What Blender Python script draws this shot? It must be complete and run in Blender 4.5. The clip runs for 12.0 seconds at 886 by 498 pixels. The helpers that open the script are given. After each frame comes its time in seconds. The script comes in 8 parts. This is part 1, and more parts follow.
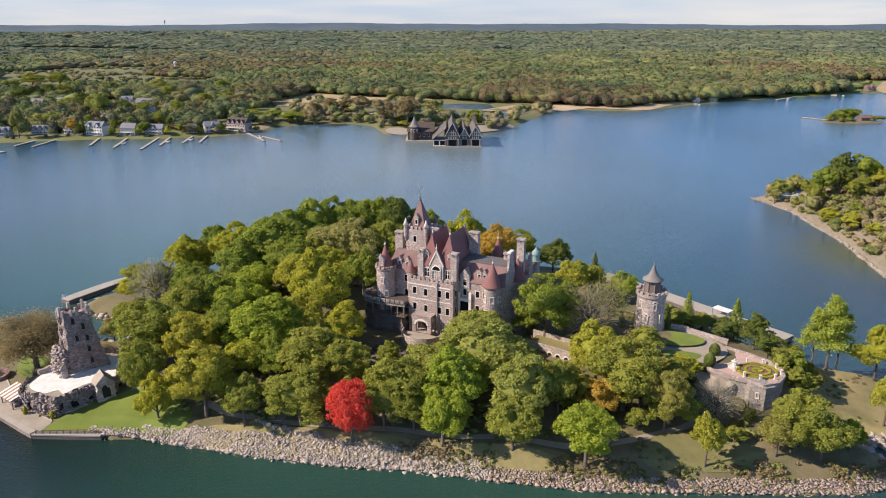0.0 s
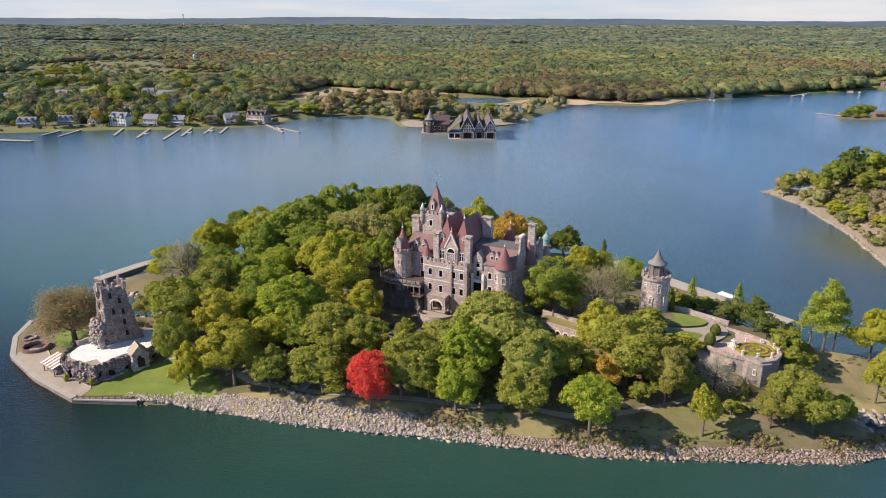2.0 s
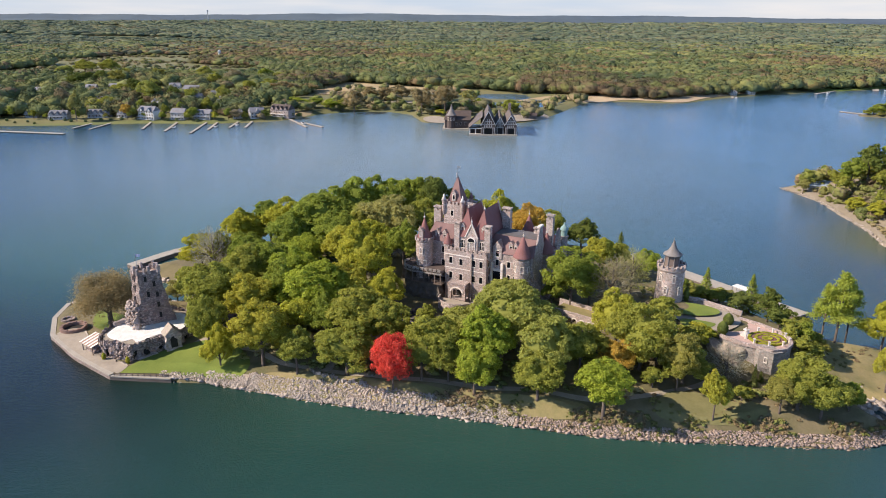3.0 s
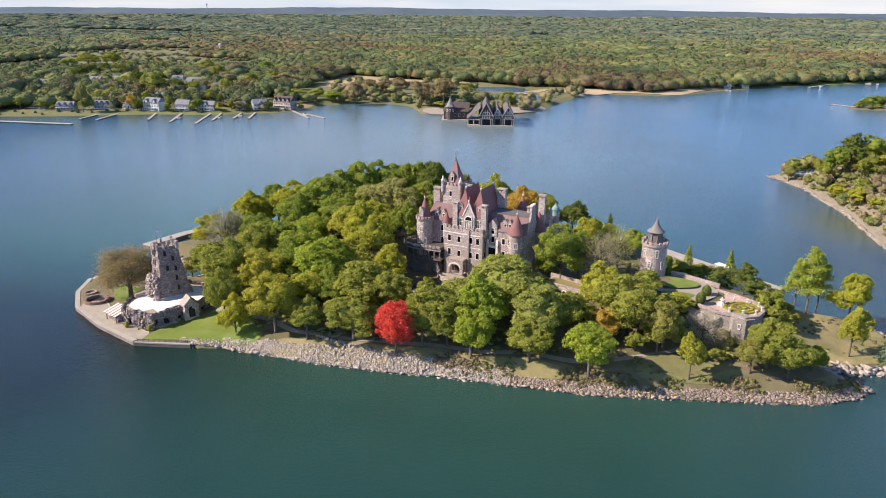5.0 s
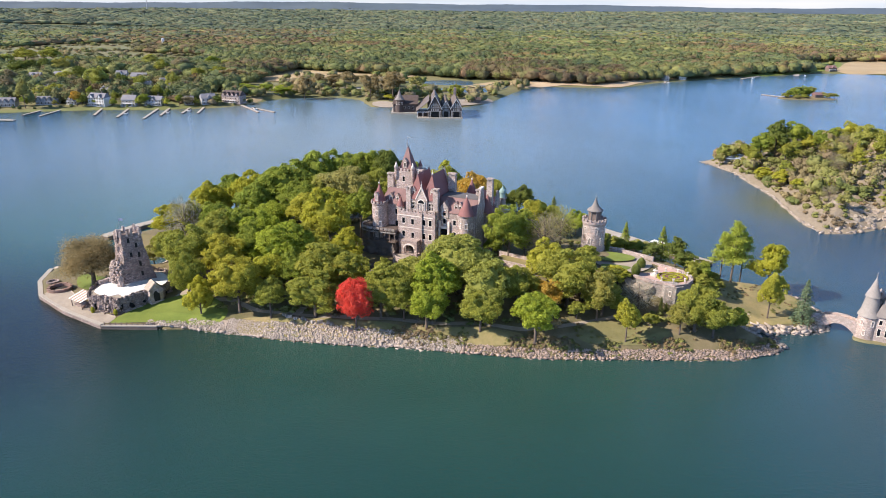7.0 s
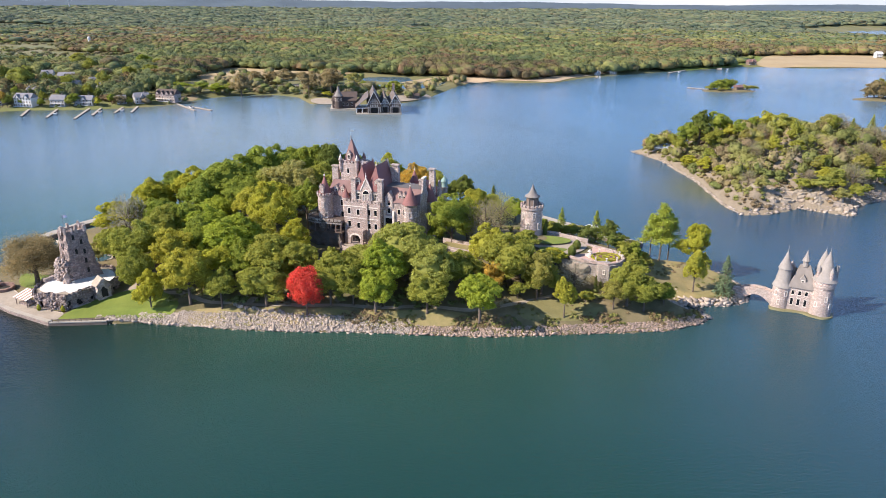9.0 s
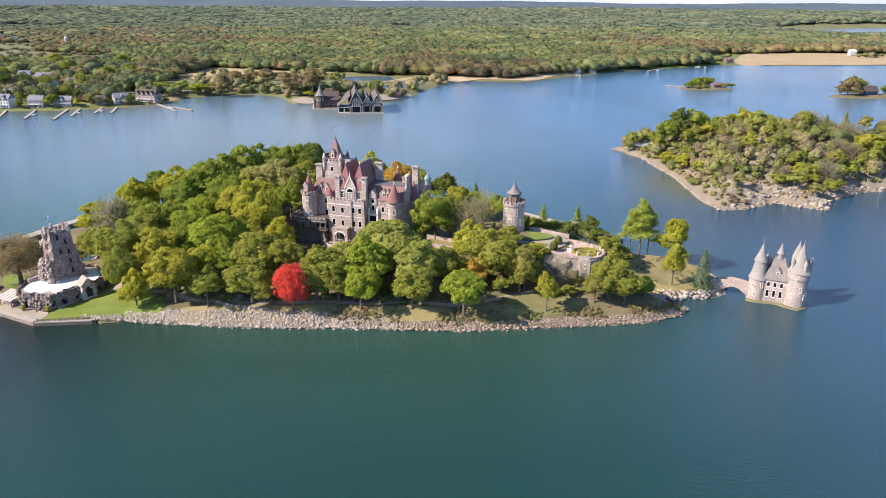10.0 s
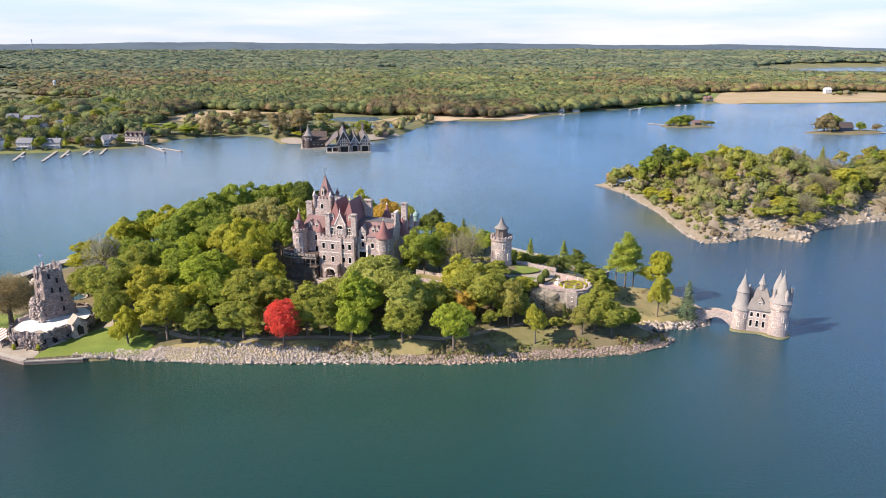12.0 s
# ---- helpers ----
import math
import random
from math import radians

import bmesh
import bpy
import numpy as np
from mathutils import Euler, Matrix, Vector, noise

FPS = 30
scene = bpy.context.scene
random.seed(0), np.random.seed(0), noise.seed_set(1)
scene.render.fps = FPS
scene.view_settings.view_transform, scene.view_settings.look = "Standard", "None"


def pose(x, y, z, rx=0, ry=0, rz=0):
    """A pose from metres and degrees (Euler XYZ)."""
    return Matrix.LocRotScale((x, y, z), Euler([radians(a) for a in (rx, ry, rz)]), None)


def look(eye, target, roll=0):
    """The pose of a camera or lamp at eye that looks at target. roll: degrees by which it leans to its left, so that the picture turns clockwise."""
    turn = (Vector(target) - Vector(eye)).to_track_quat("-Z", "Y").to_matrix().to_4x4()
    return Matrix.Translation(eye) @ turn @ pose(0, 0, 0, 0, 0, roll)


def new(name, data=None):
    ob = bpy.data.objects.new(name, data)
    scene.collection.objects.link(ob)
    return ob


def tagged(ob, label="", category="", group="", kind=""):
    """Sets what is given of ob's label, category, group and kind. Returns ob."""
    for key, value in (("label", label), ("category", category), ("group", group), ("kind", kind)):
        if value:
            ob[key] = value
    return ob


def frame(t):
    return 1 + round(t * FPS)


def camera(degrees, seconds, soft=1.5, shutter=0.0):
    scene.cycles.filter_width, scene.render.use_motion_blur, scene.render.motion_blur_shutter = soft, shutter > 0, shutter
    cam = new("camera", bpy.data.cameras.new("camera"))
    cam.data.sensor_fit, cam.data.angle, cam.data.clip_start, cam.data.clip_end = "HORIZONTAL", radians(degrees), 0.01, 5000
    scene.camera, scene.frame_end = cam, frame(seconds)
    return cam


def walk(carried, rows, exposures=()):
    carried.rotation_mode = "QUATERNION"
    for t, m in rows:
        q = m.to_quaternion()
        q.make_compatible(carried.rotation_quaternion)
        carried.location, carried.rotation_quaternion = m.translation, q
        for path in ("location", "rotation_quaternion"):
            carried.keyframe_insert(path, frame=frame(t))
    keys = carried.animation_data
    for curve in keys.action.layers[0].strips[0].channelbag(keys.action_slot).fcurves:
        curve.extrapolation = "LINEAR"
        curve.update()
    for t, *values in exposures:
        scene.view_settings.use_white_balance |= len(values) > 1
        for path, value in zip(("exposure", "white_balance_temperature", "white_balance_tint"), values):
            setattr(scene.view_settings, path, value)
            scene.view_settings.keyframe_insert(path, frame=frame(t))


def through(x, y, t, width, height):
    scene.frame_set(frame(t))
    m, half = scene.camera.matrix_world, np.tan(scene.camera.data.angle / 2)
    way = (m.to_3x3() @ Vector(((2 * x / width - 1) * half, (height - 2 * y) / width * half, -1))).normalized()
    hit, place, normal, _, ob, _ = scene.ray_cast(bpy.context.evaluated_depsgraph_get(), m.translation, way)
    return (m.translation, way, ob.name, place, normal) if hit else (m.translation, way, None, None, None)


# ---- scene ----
cam = camera(64.48, 12.0, 0.95)
# seconds, x, y, z, heading, pitch, roll
ROWS = [
    (0, -0.61, -4.77, 101.42, 0.0, -17.86, -0.09),
    (0.5, -0.67, -6.94, 101.3, 0.29, -17.94, -0.03),
    (1, -0.62, -9.75, 101.3, 0.62, -18.03, 0.02),
    (1.5, -0.64, -12.88, 101.25, 0.92, -18.14, 0.08),
    (2, -0.87, -16.46, 101.27, 1.17, -18.26, 0.16),
    (2.5, -0.91, -20.24, 101.3, 1.62, -18.4, 0.22),
    (3, -1.06, -24.29, 101.16, 2.83, -18.51, 0.27),
    (3.2, -1.23, -26.08, 101.27, 3.7, -18.56, 0.27),
    (4, -0.81, -33.16, 100.91, 5.0, -18.74, 0.33),
    (4.8, -0.33, -39.76, 100.56, 3.53, -18.9, 0.39),
    (5, -0.33, -41.52, 100.68, 2.71, -18.94, 0.39),
    (5.5, -0.63, -45.76, 100.68, 1.09, -19.04, 0.43),
    (6, -0.69, -49.72, 100.74, 0.51, -19.14, 0.44),
    (6.5, -0.95, -53.52, 100.72, -0.45, -19.23, 0.44),
    (7, -0.96, -57.09, 100.7, -1.49, -19.31, 0.45),
    (8, -1.83, -63.08, 100.56, -4.1, -19.41, 0.43),
    (9, -2.81, -67.48, 100.42, -6.52, -19.48, 0.41),
    (9.5, -3.2, -69.3, 100.47, -7.35, -19.51, 0.36),
    (10, -3.66, -70.92, 100.62, -8.02, -19.54, 0.34),
    (10.5, -4.2, -72.18, 100.67, -8.56, -19.56, 0.27),
    (11, -4.39, -73.3, 100.63, -8.92, -18.92, 0.18),
    (11.5, -4.69, -74.19, 100.62, -9.07, -17.62, 0.11),
    (12, -4.84, -75.15, 100.59, -9.08, -16.4, 0.02),
]
walk(cam, [(t, pose(x, y, z, 90 + pitch, 0, yaw) @ pose(0, 0, 0, 0, 0, roll)) for t, x, y, z, yaw, pitch, roll in ROWS],
     [(t, stops, kelvin, 15) for t, stops, kelvin in ((0.0, 0.34, 6950), (2.5, 0.39, 6900), (5.5, 0.60, 6750), (7.0, 0.67, 6700), (9.5, 0.72, 6700), (12.0, 0.72, 6800))])

# ---- world, sun ----
SUN_FROM = Vector((-0.95, -0.20, 0.72)).normalized()
world = bpy.data.worlds.new("world")
scene.world = world
world.use_nodes = True
wn, wl = world.node_tree.nodes, world.node_tree.links
wn.clear()
w_out = wn.new("ShaderNodeOutputWorld")
w_bg = wn.new("ShaderNodeBackground")
w_sky = wn.new("ShaderNodeTexSky")
w_sky.sky_type = "NISHITA"
w_sky.sun_disc = False
w_sky.sun_elevation = math.asin(SUN_FROM.z)
w_sky.sun_rotation = math.atan2(SUN_FROM.x, SUN_FROM.y)
w_sky.air_density, w_sky.dust_density, w_sky.ozone_density = 0.9, 0.05, 3.0
w_co = wn.new("ShaderNodeTexCoord")
w_map = wn.new("ShaderNodeMapping")
w_map.inputs["Scale"].default_value = (1.6, 1.6, 16.0)
w_noise = wn.new("ShaderNodeTexNoise")
w_noise.inputs["Scale"].default_value = 2.2
w_noise.inputs["Detail"].default_value = 7.0
w_ramp = wn.new("ShaderNodeValToRGB")
w_ramp.color_ramp.elements[0].position, w_ramp.color_ramp.elements[1].position = 0.44, 0.70
w_ramp.color_ramp.elements[0].color, w_ramp.color_ramp.elements[1].color = (0.0, 0.0, 0.0, 1), (0.85, 0.85, 0.85, 1)
w_mix = wn.new("ShaderNodeMix")
w_mix.data_type = "RGBA"
wl.new(w_co.outputs["Generated"], w_map.inputs[0])
wl.new(w_map.outputs[0], w_noise.inputs[0])
wl.new(w_noise.outputs[0], w_ramp.inputs[0])
w_sep = wn.new("ShaderNodeSeparateXYZ")
w_low = wn.new("ShaderNodeMapRange")
w_low.inputs[1].default_value, w_low.inputs[2].default_value = 0.60, 1.00
w_low.inputs[3].default_value, w_low.inputs[4].default_value = 0.90, 0.0
w_tone = wn.new("ShaderNodeValToRGB")
for w_pos, w_col in ((0.06, (0.305, 0.40, 0.53)), (0.09, (0.31, 0.47, 0.80)), (0.14, (0.28, 0.51, 0.96)), (0.28, (0.20, 0.46, 0.98)), (0.5, (0.05, 0.115, 0.25))):
    w_tone.color_ramp.elements.new(w_pos).color = (*w_col, 1)
w_tone.color_ramp.elements[0].color = (0.295, 0.355, 0.425, 1)
w_tone.color_ramp.elements[-1].color = (0.05, 0.10, 0.19, 1)
w_scale = wn.new("ShaderNodeMix")
w_scale.data_type, w_scale.blend_type = "RGBA", "MULTIPLY"
w_scale.inputs[0].default_value = 1.0
w_scale.inputs[7].default_value = (28.0, 28.0, 28.0, 1)
w_cloud = wn.new("ShaderNodeMix")
w_cloud.data_type = "RGBA"
w_cloud.inputs[7].default_value = (12.4, 12.6, 12.9, 1)
wl.new(w_co.outputs["Generated"], w_sep.inputs[0])
wl.new(w_sep.outputs[2], w_low.inputs[0])
wl.new(w_sep.outputs[2], w_tone.inputs[0])
wl.new(w_tone.outputs[0], w_scale.inputs[6])
w_near = wn.new("ShaderNodeMapRange")
w_near.inputs[1].default_value, w_near.inputs[2].default_value = 0.05, 0.16
w_near.inputs[3].default_value, w_near.inputs[4].default_value = 1.0, 0.17
w_amount = wn.new("ShaderNodeMath")
w_amount.operation = "MULTIPLY"
wl.new(w_sep.outputs[2], w_near.inputs[0])
wl.new(w_ramp.outputs[0], w_amount.inputs[0])
wl.new(w_near.outputs[0], w_amount.inputs[1])
wl.new(w_amount.outputs[0], w_cloud.inputs[0])
wl.new(w_scale.outputs[2], w_cloud.inputs[6])
wl.new(w_low.outputs[0], w_mix.inputs[0])
wl.new(w_sky.outputs[0], w_mix.inputs[6])
wl.new(w_cloud.outputs[2], w_mix.inputs[7])
wl.new(w_mix.outputs[2], w_bg.inputs[0])
wl.new(w_bg.outputs[0], w_out.inputs[0])
w_bg.inputs[1].default_value = 0.054
sun = new("sun", bpy.data.lights.new("sun", "SUN"))
sun.data.energy, sun.data.angle, sun.data.color = 5.3, radians(0.6), (1.0, 0.915, 0.80)
sun.matrix_world = look(SUN_FROM * 900, (0, 0, 0))


# ---- materials ----
def link_nodes(name):
    m = bpy.data.materials.new(name)
    m.use_nodes = True
    t = m.node_tree
    return m, t, t.nodes["Principled BSDF"], t.nodes["Material Output"]


def mixer(t, fac, a, b, mode="MIX"):
    n = t.nodes.new("ShaderNodeMix")
    n.data_type, n.blend_type = "RGBA", mode
    for slot, v in ((0, fac), (6, a), (7, b)):
        if hasattr(v, "is_output"):
            t.links.new(v, n.inputs[slot])
        else:
            n.inputs[slot].default_value = v if slot == 0 else (*v, 1)
    return n.outputs[2]


def noise_node(t, scale, detail=4.0, rough=0.55, stretch=None, world_space=False):
    n = t.nodes.new("ShaderNodeTexNoise")
    n.inputs["Scale"].default_value, n.inputs["Detail"].default_value, n.inputs["Roughness"].default_value = scale, detail, rough
    co = t.nodes.new("ShaderNodeNewGeometry" if world_space else "ShaderNodeTexCoord")
    src = co.outputs["Position" if world_space else "Object"]
    if stretch:
        mp = t.nodes.new("ShaderNodeMapping")
        mp.inputs["Scale"].default_value = stretch
        t.links.new(src, mp.inputs[0])
        src = mp.outputs[0]
    t.links.new(src, n.inputs["Vector"])
    return n.outputs[0]


def stretch_fac(t, value, lo, hi):
    n = t.nodes.new("ShaderNodeMapRange")
    n.inputs[1].default_value, n.inputs[2].default_value = lo, hi
    t.links.new(value, n.inputs[0])
    return n.outputs[0]


def add_bump(t, bsdf, height, strength, distance):
    n = t.nodes.new("ShaderNodeBump")
    n.inputs["Strength"].default_value, n.inputs["Distance"].default_value = strength, distance
    t.links.new(height, n.inputs["Height"])
    t.links.new(n.outputs[0], bsdf.inputs["Normal"])


def scaled(c, k):
    return tuple(min(1.0, v * k) for v in c)


def mat(name, base, rough=0.85, spread=0.3, big=0.25, fine=3.0, bump=0.4, depth=0.1, other=None, metal=0.0, world_space=False):
    """A surface of one main colour with stains at two scales and fine relief."""
    m, t, b, o = link_nodes(name)
    n1 = stretch_fac(t, noise_node(t, big, 5, 0.6, None, world_space), 0.32, 0.68)
    n2 = noise_node(t, fine, 3, 0.6, None, world_space)
    c = mixer(t, n1, scaled(base, 1 - spread), other or scaled(base, 1 + spread))
    c = mixer(t, 0.45, c, mixer(t, n2, scaled(base, 0.55), scaled(base, 1.4)), "MIX")
    t.links.new(c, b.inputs["Base Color"])
    b.inputs["Roughness"].default_value, b.inputs["Metallic"].default_value = rough, metal
    add_bump(t, b, n2, bump, depth)
    return m


def masonry(name, base, cell=1.1, joint=0.05, tint=0.35, bump=0.7):
    """Rubble or coursed stone: cells of uneven tone with dark recessed joints."""
    m, t, b, o = link_nodes(name)
    co = t.nodes.new("ShaderNodeTexCoord")
    mp = t.nodes.new("ShaderNodeMapping")
    mp.inputs["Scale"].default_value = (cell, cell, cell * 1.7)
    t.links.new(co.outputs["Object"], mp.inputs[0])
    v = t.nodes.new("ShaderNodeTexVoronoi")
    v.inputs["Scale"].default_value = 1.0
    e = t.nodes.new("ShaderNodeTexVoronoi")
    e.feature = "DISTANCE_TO_EDGE"
    e.inputs["Scale"].default_value = 1.0
    t.links.new(mp.outputs[0], v.inputs["Vector"])
    t.links.new(mp.outputs[0], e.inputs["Vector"])
    sep = t.nodes.new("ShaderNodeSeparateColor")
    t.links.new(v.outputs["Color"], sep.inputs[0])
    c = mixer(t, sep.outputs[0], scaled(base, 1 - tint), scaled(base, 1 + tint))
    c = mixer(t, stretch_fac(t, sep.outputs[1], 0.7, 1.0), c, (base[0] * 1.15, base[1] * 0.9, base[2] * 0.85))
    c = mixer(t, stretch_fac(t, noise_node(t, 0.18, 5, 0.65), 0.35, 0.75), c, scaled(base, 0.62), "MIX")
    edge = stretch_fac(t, e.outputs["Distance"], 0.0, joint)
    c = mixer(t, edge, scaled(base, 0.5), c)
    t.links.new(c, b.inputs["Base Color"])
    b.inputs["Roughness"].default_value = 0.9
    add_bump(t, b, edge, bump, 0.12)
    return m


def foliage(name, base, vary=0.3, through=0.48):
    """Leaves: tone differs from leaf to leaf and from tree to tree; some light comes through."""
    m, t, b, o = link_nodes(name)
    g = t.nodes.new("ShaderNodeNewGeometry")
    oi = t.nodes.new("ShaderNodeObjectInfo")
    c = mixer(t, g.outputs["Random Per Island"], scaled(base, 1 - vary), (base[0] * (1 + 1.2 * vary), base[1] * (1 + vary), base[2] * (1 + vary)))
    c = mixer(t, stretch_fac(t, oi.outputs["Random"], 0.0, 2.2), c, (base[0] * 1.22, base[1] * 1.02, base[2] * 0.9))
    c = mixer(t, stretch_fac(t, noise_node(t, 0.35, 3), 0.35, 0.75), c, scaled(base, 0.72))
    t.links.new(c, b.inputs["Base Color"])
    b.inputs["Roughness"].default_value = 0.75
    b.inputs["Specular IOR Level"].default_value = 0.15
    tr = t.nodes.new("ShaderNodeBsdfTranslucent")
    t.links.new(c, tr.inputs[0])
    mx = t.nodes.new("ShaderNodeMixShader")
    mx.inputs[0].default_value = through
    t.links.new(b.outputs[0], mx.inputs[1])
    t.links.new(tr.outputs[0], mx.inputs[2])
    t.links.new(mx.outputs[0], o.inputs[0])
    return m


def woods(name, stops, rust=0.45):
    """Far woods: every crown takes one of a few autumn tones."""
    m, t, b, o = link_nodes(name)
    g = t.nodes.new("ShaderNodeNewGeometry")
    r = t.nodes.new("ShaderNodeValToRGB")
    r.color_ramp.interpolation = "CONSTANT"
    while len(r.color_ramp.elements) < len(stops):
        r.color_ramp.elements.new(1.0)
    for el, (p, c) in zip(r.color_ramp.elements, stops):
        el.position, el.color = p, (*c, 1)
    # neighbouring leaves share a tone, tree by tree
    cells = t.nodes.new("ShaderNodeTexVoronoi")
    cells.inputs["Scale"].default_value = 0.075
    t.links.new(g.outputs["Position"], cells.inputs["Vector"])
    tone = t.nodes.new("ShaderNodeSeparateColor")
    t.links.new(cells.outputs["Color"], tone.inputs[0])
    own = t.nodes.new("ShaderNodeMix")
    own.inputs[0].default_value = 0.05
    t.links.new(tone.outputs[0], own.inputs[2])
    t.links.new(g.outputs["Random Per Island"], own.inputs[3])
    t.links.new(stretch_fac(t, own.outputs[0], 0.06, 0.94), r.inputs[0])
    # rust in stands, where every second or third tree has turned
    patch = stretch_fac(t, noise_node(t, 0.0046, 4, 0.6, None, True), 0.50, 0.64)
    turned = t.nodes.new("ShaderNodeMath")
    turned.operation = "MULTIPLY"
    t.links.new(patch, turned.inputs[0])
    t.links.new(stretch_fac(t, tone.outputs[1], 0.35, 0.75), turned.inputs[1])
    c = mixer(t, turned.outputs[0], r.outputs[0], mixer(t, rust, r.outputs[0], (0.190, 0.100, 0.058)))
    stand = noise_node(t, 0.0075, 4, 0.6, None, True)
    c = mixer(t, stretch_fac(t, stand, 0.38, 0.62), mixer(t, 1.0, c, (0.62, 0.70, 0.70), "MULTIPLY"), mixer(t, 1.0, c, (1.20, 1.15, 1.0), "MULTIPLY"))
    n2 = noise_node(t, 0.35, 4, 0.7, None, True)
    c = mixer(t, n2, mixer(t, 1.0, c, (0.84, 0.84, 0.84), "MULTIPLY"), mixer(t, 1.0, c, (1.14, 1.14, 1.14), "MULTIPLY"))
    t.links.new(c, b.inputs["Base Color"])
    b.inputs["Roughness"].default_value = 0.85
    b.inputs["Specular IOR Level"].default_value = 0.1
    add_bump(t, b, n2, 0.7, 1.4)
    return m


def water_mat():
    m, t, b, o = link_nodes("river_water")
    n1 = stretch_fac(t, noise_node(t, 0.006, 4, 0.6, (1.0, 1.6, 1.0), True), 0.35, 0.7)
    c = mixer(t, n1, (0.015, 0.052, 0.042), (0.025, 0.077, 0.062))
    # water darkens towards the west
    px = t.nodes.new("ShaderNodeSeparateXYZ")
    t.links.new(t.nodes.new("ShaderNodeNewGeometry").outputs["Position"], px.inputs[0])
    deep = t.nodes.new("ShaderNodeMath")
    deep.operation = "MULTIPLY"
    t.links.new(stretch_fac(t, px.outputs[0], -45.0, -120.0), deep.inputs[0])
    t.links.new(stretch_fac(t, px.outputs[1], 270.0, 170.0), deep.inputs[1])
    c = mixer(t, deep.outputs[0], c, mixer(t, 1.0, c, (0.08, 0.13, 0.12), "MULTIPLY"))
    # darker green water before the island
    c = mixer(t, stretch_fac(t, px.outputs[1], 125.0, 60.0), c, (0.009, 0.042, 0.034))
    # bluer water between the island and the islet
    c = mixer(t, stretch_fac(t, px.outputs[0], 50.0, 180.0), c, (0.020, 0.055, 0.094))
    # paler, bluer bay to the north: sky reflection put into the water colour
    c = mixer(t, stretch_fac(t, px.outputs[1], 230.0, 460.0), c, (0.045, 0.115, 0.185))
    # west of the bay a dimmer sky reflection is painted as darker water
    dim_west_bay = t.nodes.new("ShaderNodeMath")
    dim_west_bay.operation = "MULTIPLY"
    t.links.new(stretch_fac(t, px.outputs[0], -110.0, -330.0), dim_west_bay.inputs[0])
    t.links.new(stretch_fac(t, px.outputs[1], 240.0, 340.0), dim_west_bay.inputs[1])
    c = mixer(t, dim_west_bay.outputs[0], c, (0.008, 0.042, 0.066))
    # green shallows off the island's north-west side
    green = t.nodes.new("ShaderNodeVectorMath")
    green.operation = "DISTANCE"
    green.inputs[1].default_value = (-120, 310, 0)
    t.links.new(t.nodes.new("ShaderNodeNewGeometry").outputs["Position"], green.inputs[0])
    c = mixer(t, stretch_fac(t, green.outputs["Value"], 130.0, 30.0), c, (0.026, 0.095, 0.088))
    # olive shallows along the islet's point
    ebb = t.nodes.new("ShaderNodeVectorMath")
    ebb.operation = "DISTANCE"
    ebb.inputs[1].default_value = (196, 296, 0)
    t.links.new(t.nodes.new("ShaderNodeNewGeometry").outputs["Position"], ebb.inputs[0])
    c = mixer(t, stretch_fac(t, ebb.outputs["Value"], 46.0, 12.0), c, (0.070, 0.090, 0.045))
    # pale cloud reflection behind the island, put into the water colour
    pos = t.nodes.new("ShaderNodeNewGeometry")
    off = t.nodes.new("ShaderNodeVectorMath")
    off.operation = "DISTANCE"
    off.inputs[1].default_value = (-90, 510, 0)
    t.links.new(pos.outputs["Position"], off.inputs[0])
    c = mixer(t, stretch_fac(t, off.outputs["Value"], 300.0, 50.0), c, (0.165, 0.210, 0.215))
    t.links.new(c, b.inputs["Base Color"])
    b.inputs["Roughness"].default_value = 0.06
    b.inputs["IOR"].default_value = 1.35
    wave = noise_node(t, 1.3, 4, 0.62, (1.0, 1.8, 1.0), True)
    calm = stretch_fac(t, noise_node(t, 0.012, 3, 0.5, (1.0, 0.5, 1.0), True), 0.35, 0.65)
    mul = t.nodes.new("ShaderNodeMath")
    mul.operation = "MULTIPLY"
    t.links.new(wave, mul.inputs[0])
    t.links.new(stretch_fac(t, calm, -1.0, 1.0), mul.inputs[1])
    swell = noise_node(t, 0.55, 4, 0.6, (1.0, 2.2, 1.0), True)
    both = t.nodes.new("ShaderNodeMath")
    t.links.new(mul.outputs[0], both.inputs[0])
    t.links.new(swell, both.inputs[1])
    add_bump(t, b, both.outputs[0], 1.0, 0.21)
    return m


def glass_mat(name, base=(0.02, 0.025, 0.03)):
    m, t, b, o = link_nodes(name)
    b.inputs["Base Color"].default_value = (*base, 1)
    b.inputs["Roughness"].default_value = 0.25
    b.inputs["Specular IOR Level"].default_value = 0.25
    return m


STONE = masonry("castle_granite", (0.475, 0.388, 0.352), 1.9, 0.06, 0.42)
STONE_DARK = masonry("rubble_stone", (0.36, 0.285, 0.258), 1.5, 0.10, 0.55, 1.0)
STONE_PINK = masonry("pink_granite", (0.51, 0.425, 0.385), 1.6, 0.06, 0.35)
STONE_GREY = masonry("grey_granite", (0.38, 0.345, 0.315), 1.7, 0.06, 0.35)
TRIM = mat("dressed_stone", (0.68, 0.61, 0.55), 0.8, 0.15, 0.5, 4.0, 0.2, 0.03)
TILE = mat("clay_roof_tile", (0.255, 0.104, 0.097), 0.8, 0.30, 0.35, 3.0, 0.6, 0.10, (0.205, 0.110, 0.106))
TILE_DULL = mat("weathered_roof_tile", (0.205, 0.116, 0.108), 0.75, 0.25, 0.3, 4.0, 0.5, 0.08)
SLATE = mat("grey_flat_roof", (0.12, 0.11, 0.11), 0.8, 0.25, 0.4, 3.0, 0.2, 0.03)
SHINGLE_PALE = mat("pale_wood_shingle", (0.285, 0.26, 0.24), 0.85, 0.25, 0.5, 5.0, 0.5, 0.06)
